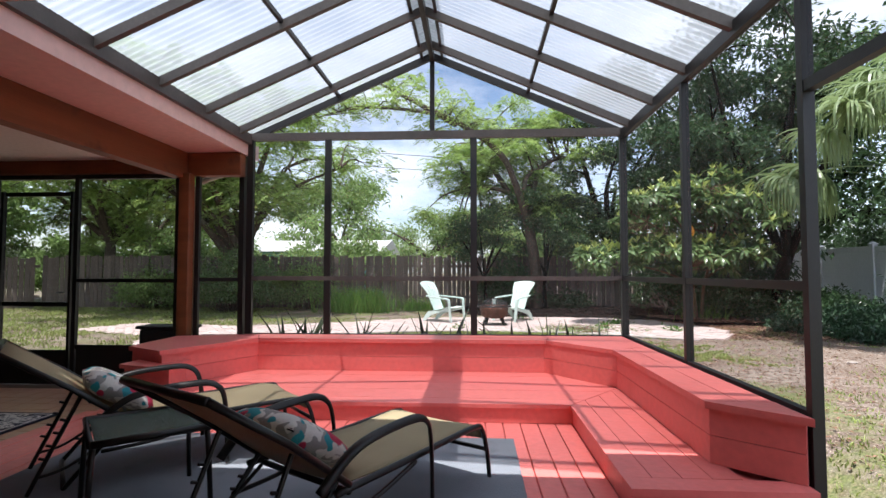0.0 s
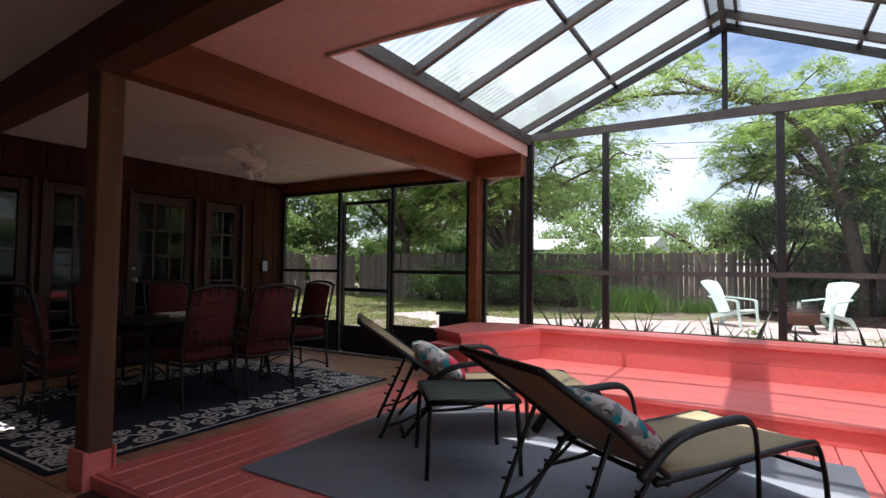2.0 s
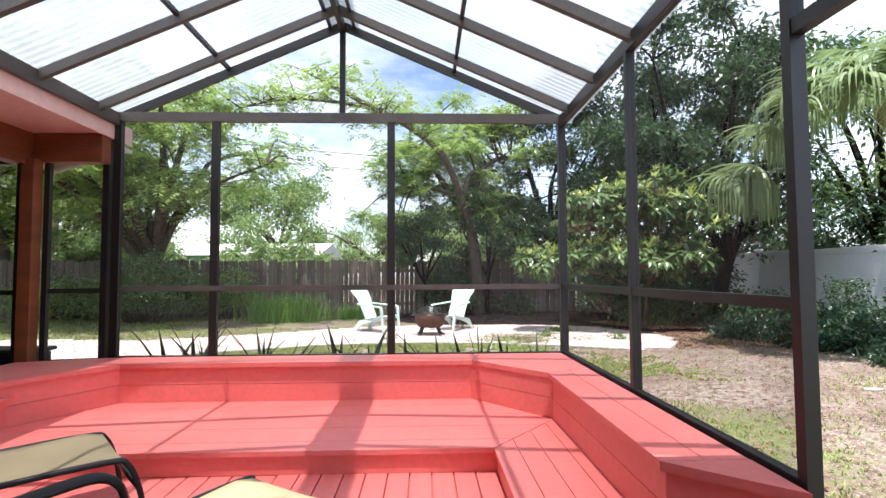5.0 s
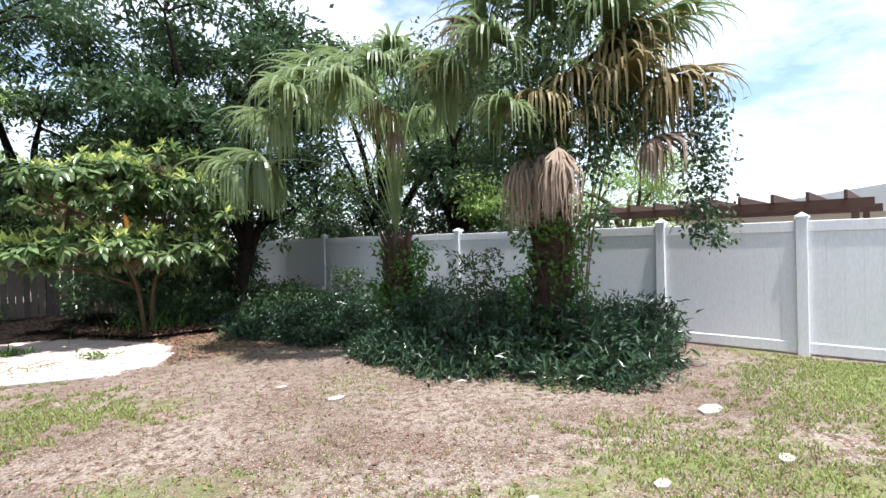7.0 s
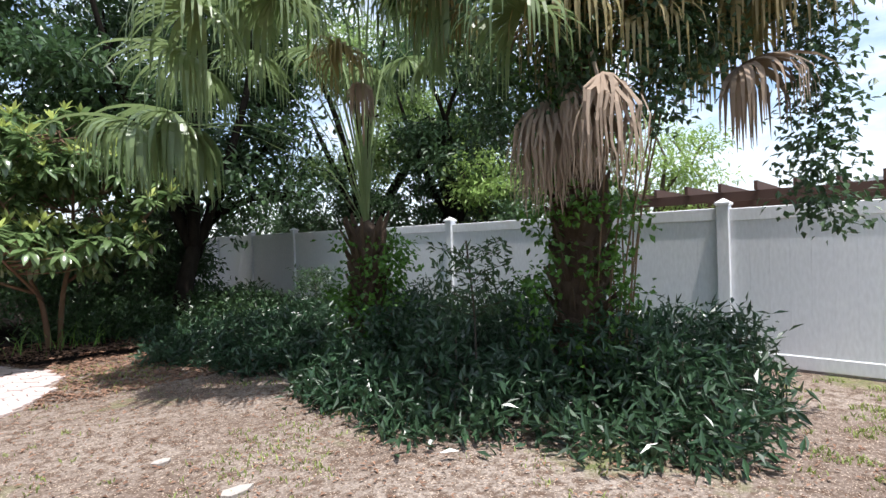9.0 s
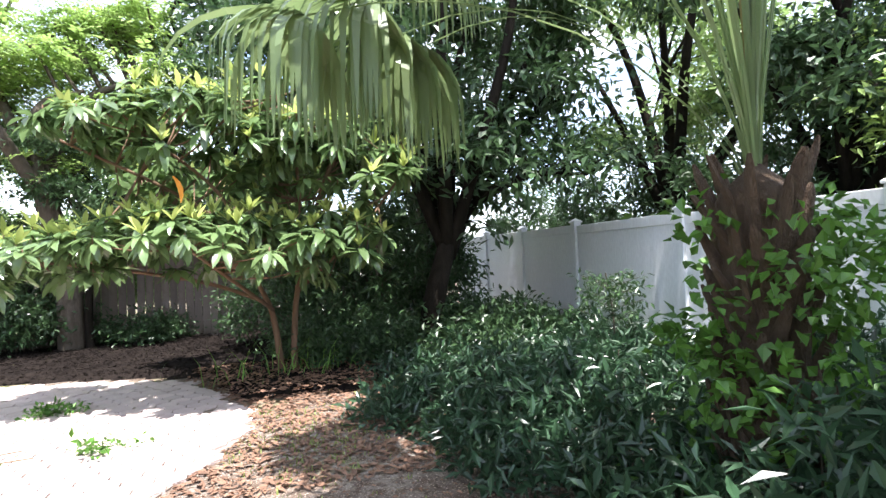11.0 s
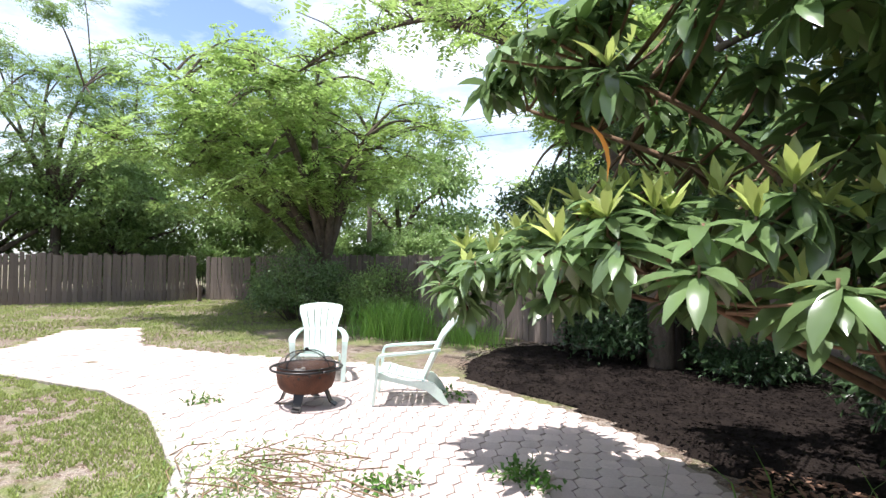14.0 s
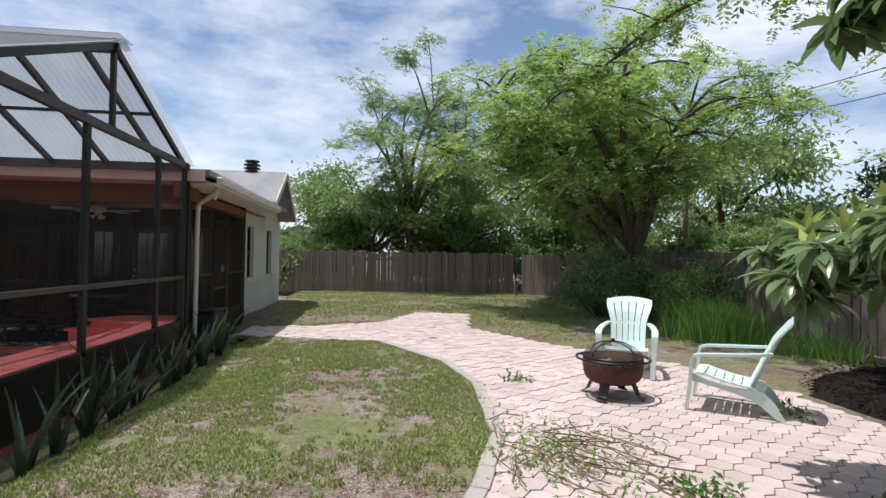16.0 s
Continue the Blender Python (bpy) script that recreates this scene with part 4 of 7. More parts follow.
pbm = boxed(-.065, .065, -.065, .065, -.2, 1.86, .006)
cap = bmesh.new()
prism(cap, [(-.08, -.08), (.08, -.08), (.08, .08), (-.08, .08)], 1.86, 1.885)
tip = cap.verts.new((0, 0, 1.94))
topv = [v for v in cap.verts if abs(v.co.z - 1.885) < 1e-4]
topv.sort(key=lambda v: math.atan2(v.co.y, v.co.x))
for i in range(4):
    cap.faces.new((topv[i], topv[(i + 1) % 4], tip))
pme, cme = mesh_of("post", pbm, VINYL), mesh_of("cap", cap, VINYL)
for y in VY:
    o = new("post", pme)
    o.parent = vf
    o.location = (VX, y, vtop(y) - 1.82)
    c = new("cap", cme)
    c.parent = o
for y0, y1 in zip(VY, VY[1:]):
    z1 = vtop((y0 + y1) / 2)
    part("rail", boxed(VX - .03, VX + .03, y0 + .066, y1 - .066, z1 - .14, z1, .006), VINYL, vf)
    part("rail", boxed(VX - .03, VX + .03, y0 + .066, y1 - .066, .1, .24, .006), VINYL, vf)
    nb = 9
    for k in range(nb):
        ya, yb = y0 + .066 + (y1 - y0 - .132) * k / nb, y0 + .066 + (y1 - y0 - .132) * (k + 1) / nb
        part("panel", boxed(VX - .018, VX + .018, ya + .0005, yb - .0005, .24, z1 - .141), VINYL, vf)


# ---------- furniture on the deck ----------
def rug(name, x0, x1, y0, y1, z, material, label, thick=.009):
    bm = bmesh.new()
    box(bm, x0, x1, y0, y1, z, z + thick, .003)
    return tagged(part(name, bm, material), label, "rug")


rug("deck_rug", -2.3, .78, 1.78, 3.8, .003, GREYRUG, "plain grey woven outdoor rug on the coral deck")


def notched_leg(a, b, w=.013):
    bm = tubed([a, b], w, 6)
    a, b = Vector(a), Vector(b)
    for k in range(4):
        p = a.lerp(b, .35 + k * .13)
        tube(bm, [p, p + Vector((-.035, 0, .012))], .008, 5)
    return bm


def chaise(m, label):
    """A sling chaise longue: head at x = 0, foot at x = 1.75."""
    c = thing("chaise_longue", label, "chaise longue", m, "chaises on the deck")
    W = .3
    hx, hz = .02, .8
    px, pz = .66, .33
    for s in (-1, 1):
        part("side_rail", tubed(bow([(px - .08, s * W, pz - .015), (1.1, s * W, .325), (1.62, s * W, .335), (1.72, s * W, .3), (1.775, s * W, .16), (1.80, s * W, .012)], 5), .017, 8, .8), BLACKMETAL, c, "", True)
        part("back_rail", tubed([(hx, s * W, hz), (.35, s * W, .575), (px, s * W, pz)], .017, 8, .8), BLACKMETAL, c, "", True)
        part("arm", tubed(bow([(px - .2, s * (W + .04), .36), (px - .02, s * (W + .06), .50), (px + .28, s * (W + .06), .535), (px + .44, s * (W + .06), .51), (px + .5, s * (W + .05), .38), (px + .52, s * (W + .045), .012)], 6), .022, 8, .5), BLACKMETAL, c, "", True)
        part("rear_leg", notched_leg((.33, s * (W - .03), .02), (.62, s * (W - .03), .36)), BLACKMETAL, c)
        part("prop", notched_leg((.17, s * (W - .05), .015), (.40, s * (W - .05), .52), .012), BLACKMETAL, c)
        part("prop_rod", tubed(bow([(.2, s * (W - .05), .1), (.34, s * (W - .05), .13), (.52, s * (W - .05), .24), (.62, s * (W - .05), .31)], 5), .009, 6), BLACKMETAL, c, "", True)
        part("brace", tubed(bow([(.5, s * W, .2), (.8, s * W, .22), (1.1, s * W, .3)], 5), .012, 6), BLACKMETAL, c, "", True)
    part("head_bar", tubed([(hx, -W, hz), (hx, W, hz)], .017, 8), BLACKMETAL, c, "", True)
    part("foot_bar", tubed([(1.765, -W, .18), (1.765, W, .18)], .013, 8), BLACKMETAL, c, "", True)
    part("foot_bar", tubed([(.33, -W + .03, .025), (.33, W - .03, .025)], .013, 8), BLACKMETAL, c, "", True)
    part("cross_bar", tubed([(px, -W, pz - .03), (px, W, pz - .03)], .014, 8), BLACKMETAL, c, "", True)

    def sheet(pts, sag):
        bm = bmesh.new()
        rows = []
        for i, (x, z) in enumerate(pts):
            rows.append([bm.verts.new((x, -W + .01 + (2 * W - .02) * k / 8, z - sag * math.sin(math.pi * k / 8))) for k in range(9)])
        for a, b in zip(rows, rows[1:]):
            for k in range(8):
                bm.faces.new((a[k], a[k + 1], b[k + 1], b[k]))
        ext = bmesh.ops.extrude_face_region(bm, geom=bm.faces[:])
        for v in ext["geom"]:
            if isinstance(v, bmesh.types.BMVert):
                v.co.z -= .006
        bmesh.ops.recalc_face_normals(bm, faces=bm.faces[:])
        return bm
    part("back_sling", sheet([(hx + .0, hz + .012), (.2, .69), (.4, .545), (px - .02, pz + .02)], .02), SLING, c, "tan woven sling", True)
    part("seat_sling", sheet([(px, pz + .012), (.95, .335), (1.3, .335), (1.6, .352), (1.70, .332), (1.75, .25)], .012), SLING, c, "tan woven sling", True)
    return c


def heading(x, y):
    return math.degrees(math.atan2(y, x))


A1 = Vector((.535, .845))
A2 = Vector((.765, .644))
F1, F2 = Vector((.30, 3.16)), Vector((-.87, 3.81))
H1, H2 = F1 - A1 * 1.75, F2 - A2 * 1.75
chaise(pose(H1.x, H1.y, .014, 0, 0, heading(*A1)), "tan sling chaise longue with dark curved metal frame")
chaise(pose(H2.x, H2.y, .014, 0, 0, heading(*A2)), "tan sling chaise longue beside the glass side table")


def pillow(m, label):
    bm = bmesh.new()
    n = 14
    grid = {}
    for s in (-1, 1):
        for i in range(n + 1):
            for j in range(n + 1):
                u, v = 2 * i / n - 1, 2 * j / n - 1
                edge = (1 - u ** 4) * (1 - v ** 4)
                if edge < 1e-6 and s == 1:
                    grid[s, i, j] = grid[-1, i, j]
                    continue
                pinch = 1 - .07 * (u * u * (1 - v * v) + v * v * (1 - u * u)) * -1 - .07
                grid[s, i, j] = bm.verts.new((u * .22 * pinch, v * .22 * pinch, s * .075 * edge ** .6))
    for s in (-1, 1):
        for i in range(n):
            for j in range(n):
                q = [grid[s, i, j], grid[s, i + 1, j], grid[s, i + 1, j + 1], grid[s, i, j + 1]]
                bm.faces.new(q if s > 0 else q[::-1])
    p = thing("throw_pillow", label, "pillow", m, "pillows on the chaises")
    part("cover", bm, PILLOW, p, "", True)
    part("piping", tubed([(.2, .2, 0), (.205, 0, 0), (.2, -.2, 0), (0, -.205, 0), (-.2, -.2, 0), (-.205, 0, 0), (-.2, .2, 0), (0, .205, 0), (.2, .2, 0)], .006, 6), BLACKPLASTIC, p, "dark piping", True)


for H, A, lab in ((H1, A1, "square pillow with grey, teal and crimson ikat pattern"), (H2, A2, "square patterned pillow lying on the tan sling")):
    q = H + A * .60
    pillow(pose(q.x, q.y, .505, 0, 0, heading(*A)) @ pose(0, 0, 0, 0, 32, 0), lab)


def side_table(m):
    t = thing("side_table", "small dark metal side table with pebbled glass top", "table", m)
    h = .26
    part("glass_top", boxed(-h + .02, h - .02, -h + .02, h - .02, .415, .423), TABLEGLASS, t, "pebbled green glass")
    part("rim", tubed([(-h, -h, .418), (h, -h, .418), (h, h, .418), (-h, h, .418), (-h, -h, .418)], .02, 8, .8), BLACKMETAL, t, "", True)
    for x in (-1, 1):
        for y in (-1, 1):
            part("leg", tubed([(x * (h - .01), y * (h - .01), .41), (x * (h - .0), y * (h - .0), .25), (x * (h + .01), y * (h + .01), 0)], .014, 8), BLACKMETAL, t, "", True)


side_table(pose(-1.255, 2.595, .013, 0, 0, 40))


# ---------- dining end of the porch ----------
DR = (-5.84, -3.33, 1.22, 4.56)
rug("dining_rug", *DR, TILE + .003, NAVY, "navy rug with cream scrollwork border on terracotta tiles", .01)


def spiral(cx, cy, r, turns, a0, hand):
    return [(cx + hand * (r * (1 - .85 * k / 20)) * math.cos(a0 + turns * 2 * math.pi * k / 20), cy + (r * (1 - .85 * k / 20)) * math.sin(a0 + turns * 2 * math.pi * k / 20)) for k in range(21)]


def ribbon(bm, pts, w, z):
    last = None
    for i, (x, y) in enumerate(pts):
        x2, y2 = pts[min(i + 1, len(pts) - 1)]
        x1, y1 = pts[max(i - 1, 0)]
        d = math.hypot(x2 - x1, y2 - y1) or 1
        nx, ny = -(y2 - y1) / d * w / 2, (x2 - x1) / d * w / 2
        pair = bm.verts.new((x + nx, y + ny, z)), bm.verts.new((x - nx, y - ny, z))
        if last:
            bm.faces.new((last[0], last[1], pair[1], pair[0]))
        last = pair


def scroll_border():
    """Cream scrolls woven into the navy border, in pairs along each side."""
    bm = bmesh.new()
    x0, x1, y0, y1 = DR
    z = TILE + .0145
    e = .05
    for a, b in (((x0 + e, y0 + e), (x1 - e, y0 + e)), ((x1 - e, y0 + e), (x1 - e, y1 - e)), ((x1 - e, y1 - e), (x0 + e, y1 - e)), ((x0 + e, y1 - e), (x0 + e, y0 + e))):
        ribbon(bm, [a, b], .022, z)
        L = math.hypot(b[0] - a[0], b[1] - a[1])
        ux, uy = (b[0] - a[0]) / L, (b[1] - a[1]) / L
        nx, ny = -uy, ux
        n = max(1, int(L / .26))
        for k in range(n):
            s = (k + .5) * L / n
            for q, (off, r, hand) in enumerate(((.12, .085, 1), (.27, .095, -1), (.4, .07, 1))):
                sh = s + (.06 if q == 1 else -.05)
                pts = spiral(0, 0, r, 1.6, .6 + k * 1.1 + q, hand if k % 2 else -hand)
                ribbon(bm, [(a[0] + ux * (sh + px) + nx * (off + py), a[1] + uy * (sh + px) + ny * (off + py)) for px, py in pts], .026, z)
            arc = [(s - L / n / 2 + L / n * i / 10, .215 + .075 * math.sin(math.pi * (i / 5 + k))) for i in range(11)]
            ribbon(bm, [(a[0] + ux * px + nx * py, a[1] + uy * px + ny * py) for px, py in arc], .024, z + .0006)
            leaf = [(s + .09, .36), (s + .12, .44), (s + .09, .5)]
            ribbon(bm, [(a[0] + ux * px + nx * py, a[1] + uy * px + ny * py) for px, py in leaf], .03, z)
    return bm


sb_ = part("scroll_border", scroll_border(), CREAM, bpy.data.objects["dining_rug"], "cream woven scrolls")


def dining_chair(m):
    c = thing("dining_chair", "dark metal dining chair with red tufted cushions", "chair", m, "chairs round the dining table")
    W = .27
    bm = bmesh.new()
    box(bm, -.25, .25, -.25, .25, .40, .50, .03)
    part("seat_cushion", bm, REDCUSH, c, "red seat cushion", True)
    cush = bmesh.new()
    n = 7
    g = [[None] * (n + 1) for _ in range(n + 1)]
    for s in (0, 1):
        for i in range(n + 1):
            for j in range(n + 1):
                u, z = i / n * 2 - 1, j / n
                puff = .012 * math.sin(i * math.pi) + (.014 if (i + j) % 2 else 0)
                thick = (.055 + puff) * (1 - u ** 6) * (1 - (2 * z - 1) ** 6)
                g[i][j] = cush.verts.new((-.22 - z * .09 + (thick if s else -thick), u * .235, .52 + z * .5 + .03 * (1 - u * u) * z))
        for i in range(n):
            for j in range(n):
                q = [g[i][j], g[i + 1][j], g[i + 1][j + 1], g[i][j + 1]]
                cush.faces.new(q if s else q[::-1])
    part("back_cushion", cush, REDCUSH, c, "red tufted back cushion", True)
    for s in (-1, 1):
        part("back_post", tubed(bow([(-.27, s * W, .012), (-.24, s * W, .4), (-.27, s * W, .7), (-.345, s * W, 1.03)], 5), .014, 8), BLACKMETAL, c, "", True)
        part("front_leg", tubed(bow([(.27, s * W, .012), (.25, s * W, .25), (.24, s * W, .42)], 5), .014, 8), BLACKMETAL, c, "", True)
        part("arm", tubed(bow([(-.27, s * (W + .01), .64), (0, s * (W + .035), .67), (.2, s * (W + .03), .65), (.265, s * (W + .02), .6), (.25, s * W, .42)], 5), .016, 8, .7), BLACKMETAL, c, "", True)
        part("foot_curve", tubed(bow([(-.27, s * W, .05), (0, s * W, .14), (.27, s * W, .05)], 6), .009, 6), BLACKMETAL, c, "", True)
    part("top_rail", tubed(bow([(-.345, -W, 1.03), (-.36, -.12, 1.07), (-.36, .12, 1.07), (-.345, W, 1.03)], 5), .016, 8), BLACKMETAL, c, "", True)
    for k in range(5):
        y = -.18 + .09 * k
        part("back_slat", tubed([(-.27, y, .46), (-.29, y, .7), (-.355, y, 1.05)], .006, 6), BLACKMETAL, c)
    for k in range(4):
        z = .56 + .12 * k
        part("lattice_bar", tubed([(-.285 - .02 * k, -W, z), (-.285 - .02 * k, W, z)], .005, 6), BLACKMETAL, c)
    part("seat_frame", tubed([(-.26, -W, .39), (.25, -W, .39), (.25, W, .39), (-.26, W, .39), (-.26, -W, .39)], .014, 8), BLACKMETAL, c, "", True)
    return c


RZ = TILE + .014
ch = dining_chair(pose(-4.2, 2.72, RZ, 0, 0, 181))
for x, y, a in ((-4.08, 3.32, 177), (-4.62, 4.38, -98), (-4.68, 1.92, 82), (-5.4, 2.62, 4), (-5.38, 3.34, -4)):
    copy_thing(ch, pose(x, y, RZ, 0, 0, a))

dt = thing("dining_table", "dark metal rectangular dining table on the navy rug", "table", pose(-4.77, 3.1, RZ))
bm = bmesh.new()
box(bm, -.45, .45, -.85, .85, .70, .735, .012)
part("tabletop", bm, BLACKMETAL, dt)
for x in (-.34, .34):
    for y in (-.7, .7):
        part("leg", tubed(bow([(x, y, .7), (x * .93, y * .95, .4), (x * 1.03, y * 1.02, 0)], 5), .022, 8), BLACKMETAL, dt, "", True)
part("apron", boxed(-.36, .36, -.74, .74, .64, .699, .004), BLACKMETAL, dt)
tray = thing("serving_tray", "small pale tray on the dark dining table", "tray", pose(-4.85, 3.0, RZ + .736))
part("base", boxed(-.14, .14, -.2, .2, 0, .012, .003), TRIMWHITE, tray)
part("rim", tubed([(-.14, -.2, .02), (.14, -.2, .02), (.14, .2, .02), (-.14, .2, .02), (-.14, -.2, .02)], .009, 6), TRIMWHITE, tray)


def ceiling_fan(x, y):
    f = thing("ceiling_fan", "aged white five-blade ceiling fan with lamp cups", "ceiling fan", pose(x, y, 0))
    part("canopy", lathe(bmesh.new(), [(0, 2.56), (.075, 2.56), (.07, 2.53), (.03, 2.5), (.0, 2.5)], 20), FANWHITE, f, "", True)
    part("rod", tubed([(0, 0, 2.51), (0, 0, 2.42)], .014, 8), FANWHITE, f, "", True)
    part("motor", lathe(bmesh.new(), [(0, 2.43), (.06, 2.43), (.12, 2.4), (.135, 2.37), (.135, 2.33), (.11, 2.3), (.06, 2.285), (0, 2.28)], 24), FANWHITE, f, "", True)
    for k in range(5):
        a = k * 72 + 18
        m = pose(0, 0, 0, 0, 0, a)
        ir = boxed(.11, .26, -.02, .02, 2.325, 2.333)
        bmesh.ops.transform(ir, matrix=m, verts=ir.verts[:])
        part("blade_iron", ir, FANWHITE, f)
        bl = bmesh.new()
        prism(bl, [(.2, -.055), (.66, -.08), (.73, -.06), (.75, 0), (.73, .06), (.66, .08), (.2, .055)], -.004, .004)
        bmesh.ops.transform(bl, matrix=m @ pose(0, 0, 2.335, 11, 0, 0), verts=bl.verts[:])
        part("blade", bl, FANWHITE, f)
    part("light_kit", lathe(bmesh.new(), [(0, 2.285), (.05, 2.28), (.055, 2.25), (.03, 2.23), (0, 2.225)], 18), FANWHITE, f, "", True)
    for k in range(3):
        o = part("lamp_cup", lathe(bmesh.new(), [(.012, 0), (.02, .02), (.035, .06), (.042, .085), (.038, .085), (.02, .04), (.0, .02)], 16), FANWHITE, f, "frosted lamp cup", True)
        o.matrix_local = pose(0, 0, 2.25, 0, 0, k * 120 + 40) @ pose(.045, 0, 0, 0, 130, 0)
    part("pull_chain", tubed([(.03, 0, 2.23), (.03, 0, 2.1)], .002, 5), GALV, f)


ceiling_fan(-4.55, 3.62)

art = thing("iron_wall_art", "dark scrolled wrought iron wall decoration on planks", "wall decor", pose(XB + .012, 1.2, 0))
for k in range(6):
    pts = spiral(-.25 + .1 * k, 0, .07 + .01 * (k % 2), 1.3, k * 1.2, 1 if k % 2 else -1)
    part("scroll", tubed([(0, px, 2.0 + py * .7) for px, py in pts], .007, 6), BLACKMETAL, art)
    part("scroll", tubed([(0, px, 1.78 + py * .8) for px, py in pts], .007, 6), BLACKMETAL, art)
part("bar", tubed([(0, -.3, 1.7), (0, .3, 1.7)], .008, 6), BLACKMETAL, art)
part("bar", tubed(bow([(0, -.1, 2.05), (0, .02, 1.92), (0, 0, 1.72)], 5), .008, 6), BLACKMETAL, art)
meter = thing("outlet_box", "small grey outdoor electrical box on the wall", "electrical box", pose(XB + .01, 5.4, 1.2))
part("cover", boxed(0, .05, -.05, .05, -.08, .08, .008), GALV, meter)


# ---------- patio things ----------
def moulded(us, ts, solid, place, thick):
    """A moulded panel: a grid of faces over us by ts, open where solid(i, j) is false, thickened."""
    bm = bmesh.new()
    g = {(i, j): bm.verts.new(place(u, t)) for i, u in enumerate(us) for j, t in enumerate(ts)}
    for i in range(len(us) - 1):
        for j in range(len(ts) - 1):
            if solid(i, j):
                bm.faces.new((g[i, j], g[i + 1, j], g[i + 1, j + 1], g[i, j + 1]))
    bmesh.ops.delete(bm, geom=[v for v in bm.verts if not v.link_faces], context="VERTS")
    bm.normal_update()
    shift = {v: v.normal * thick for v in bm.verts}
    ext = bmesh.ops.extrude_face_region(bm, geom=bm.faces[:])
    old = list(shift)
    for v in ext["geom"]:
        if isinstance(v, bmesh.types.BMVert):
            near = min(old, key=lambda q: (q.co - v.co).length_squared)
            v.co = v.co + shift[near]
    bmesh.ops.recalc_face_normals(bm, faces=bm.faces[:])
    return bm


def flat_bar(path, widths, thick):
    """A flat band swept along a path, its width across y."""
    bm = bmesh.new()
    rings = []
    for i, p in enumerate(path):
        d = (path[min(i + 1, len(path) - 1)] - path[max(i - 1, 0)]).normalized()
        n = Vector((-d.z, 0, d.x)).normalized() * thick / 2
        w = Vector((0, widths[i] / 2, 0))
        rings.append([bm.verts.new(q) for q in (p - w - n, p + w - n, p + w + n, p - w + n)])
    for r, q in zip(rings, rings[1:]):
        for k in range(4):
            bm.faces.new((r[k], r[(k + 1) % 4], q[(k + 1) % 4], q[k]))
    bm.faces.new(rings[0][::-1])
    bm.faces.new(rings[-1])
    bmesh.ops.recalc_face_normals(bm, faces=bm.faces[:])
    return bm


def adirondack(m, label):
    c = thing("adirondack_chair", label, "chair", m, "adirondack chairs round the fire pit")
    us, n = [], 6
    for k in range(n):          # slat, slot, slat ...
        us += [-1 + 2 * (k * .169), -1 + 2 * (k * .169 + .148)]
    us[-1] = 1.0
    ts = [0, .1, .2, .3, .42, .5, .54, .62, .72, .82, .9, .95, 1.0]

    def back_at(u, t):
        half = .205 + .012 * math.sin(t * 3) + .075 * max(0, (t - .5) / .36) ** 1.3 * (1 if t < .87 else 1 - (t - .87) * 2.2)
        z = .23 + .70 * t * (1 - .055 * u * u * t)
        x = -.13 - .30 * t - .06 * max(0, t - .7) / .3 + .045 * u * u
        return Vector((x, u * half, z))
    part("back", moulded(us, ts, lambda i, j: i % 2 == 0 or j in (0, 1, 5, 10, 11), back_at, -.014), RESIN, c, "fanned back with narrow slots")
    st = [0]
    for k in range(6):
        st += [.05 + k * .155, .05 + k * .155 + .125]
    st += [1.0]

    def seat_at(u, t):
        z = .235 + .12 * t + .02 * math.sin(t * 3.14) * -1 - .05 * max(0, t - .9) / .1
        return Vector((-.13 + .5 * t, u * (.235 + .02 * t), z + .012 * u * u))
    part("seat", moulded([-1, -.8, -.06, .06, .8, 1], st, lambda i, j: i in (0, 2, 4) or j % 2 == 1 or j in (0, 12), seat_at, -.014), RESIN, c, "slotted seat")
    for sd in (-1, 1):
        p = bow([(-.29, sd * .245, .585), (-.1, sd * .30, .565), (.16, sd * .325, .545), (.31, sd * .33, .53), (.37, sd * .325, .49), (.385, sd * .315, .3), (.42, sd * .305, 0)], 4)
        part("arm", flat_bar(p[:17], [.055 + .02 * min(1, i / 10) for i in range(17)], .026), RESIN, c)
        part("front_leg", flat_bar([p[16] + Vector((0, 0, -.002))] + p[17:], [.07 - .002 * i for i in range(len(p) - 16)], .03), RESIN, c)
        side = bmesh.new()
        top = [(-.15, .245), (.05, .25), (.24, .29), (.37, .345)]
        low = [(.375, .27), (.2, .235), (0, .19), (-.14, .15), (-.24, .07), (-.325, 0), (-.385, 0), (-.31, .14), (-.22, .235)]
        lo = [side.verts.new((x, sd * .262 - .014, z)) for x, z in top + low]
        hi = [side.verts.new((x, sd * .262 + .014, z)) for x, z in top + low]
        side.faces.new(lo)
        side.faces.new(hi[::-1])
        k = len(lo)
        for i in range(k):
            side.faces.new((lo[i], hi[i], hi[(i + 1) % k], lo[(i + 1) % k]))
        bmesh.ops.recalc_face_normals(side, faces=side.faces[:])
        part("rear_leg", side, RESIN, c)
    return c


adirondack(pose(-.25, 12.17, GROUND + .012, 0, 0, -29), "pale mint resin adirondack chair behind the fire pit")
adirondack(pose(1.45, 12.46, GROUND + .012, 0, 0, 231), "pale mint resin adirondack chair at the mulch edge")


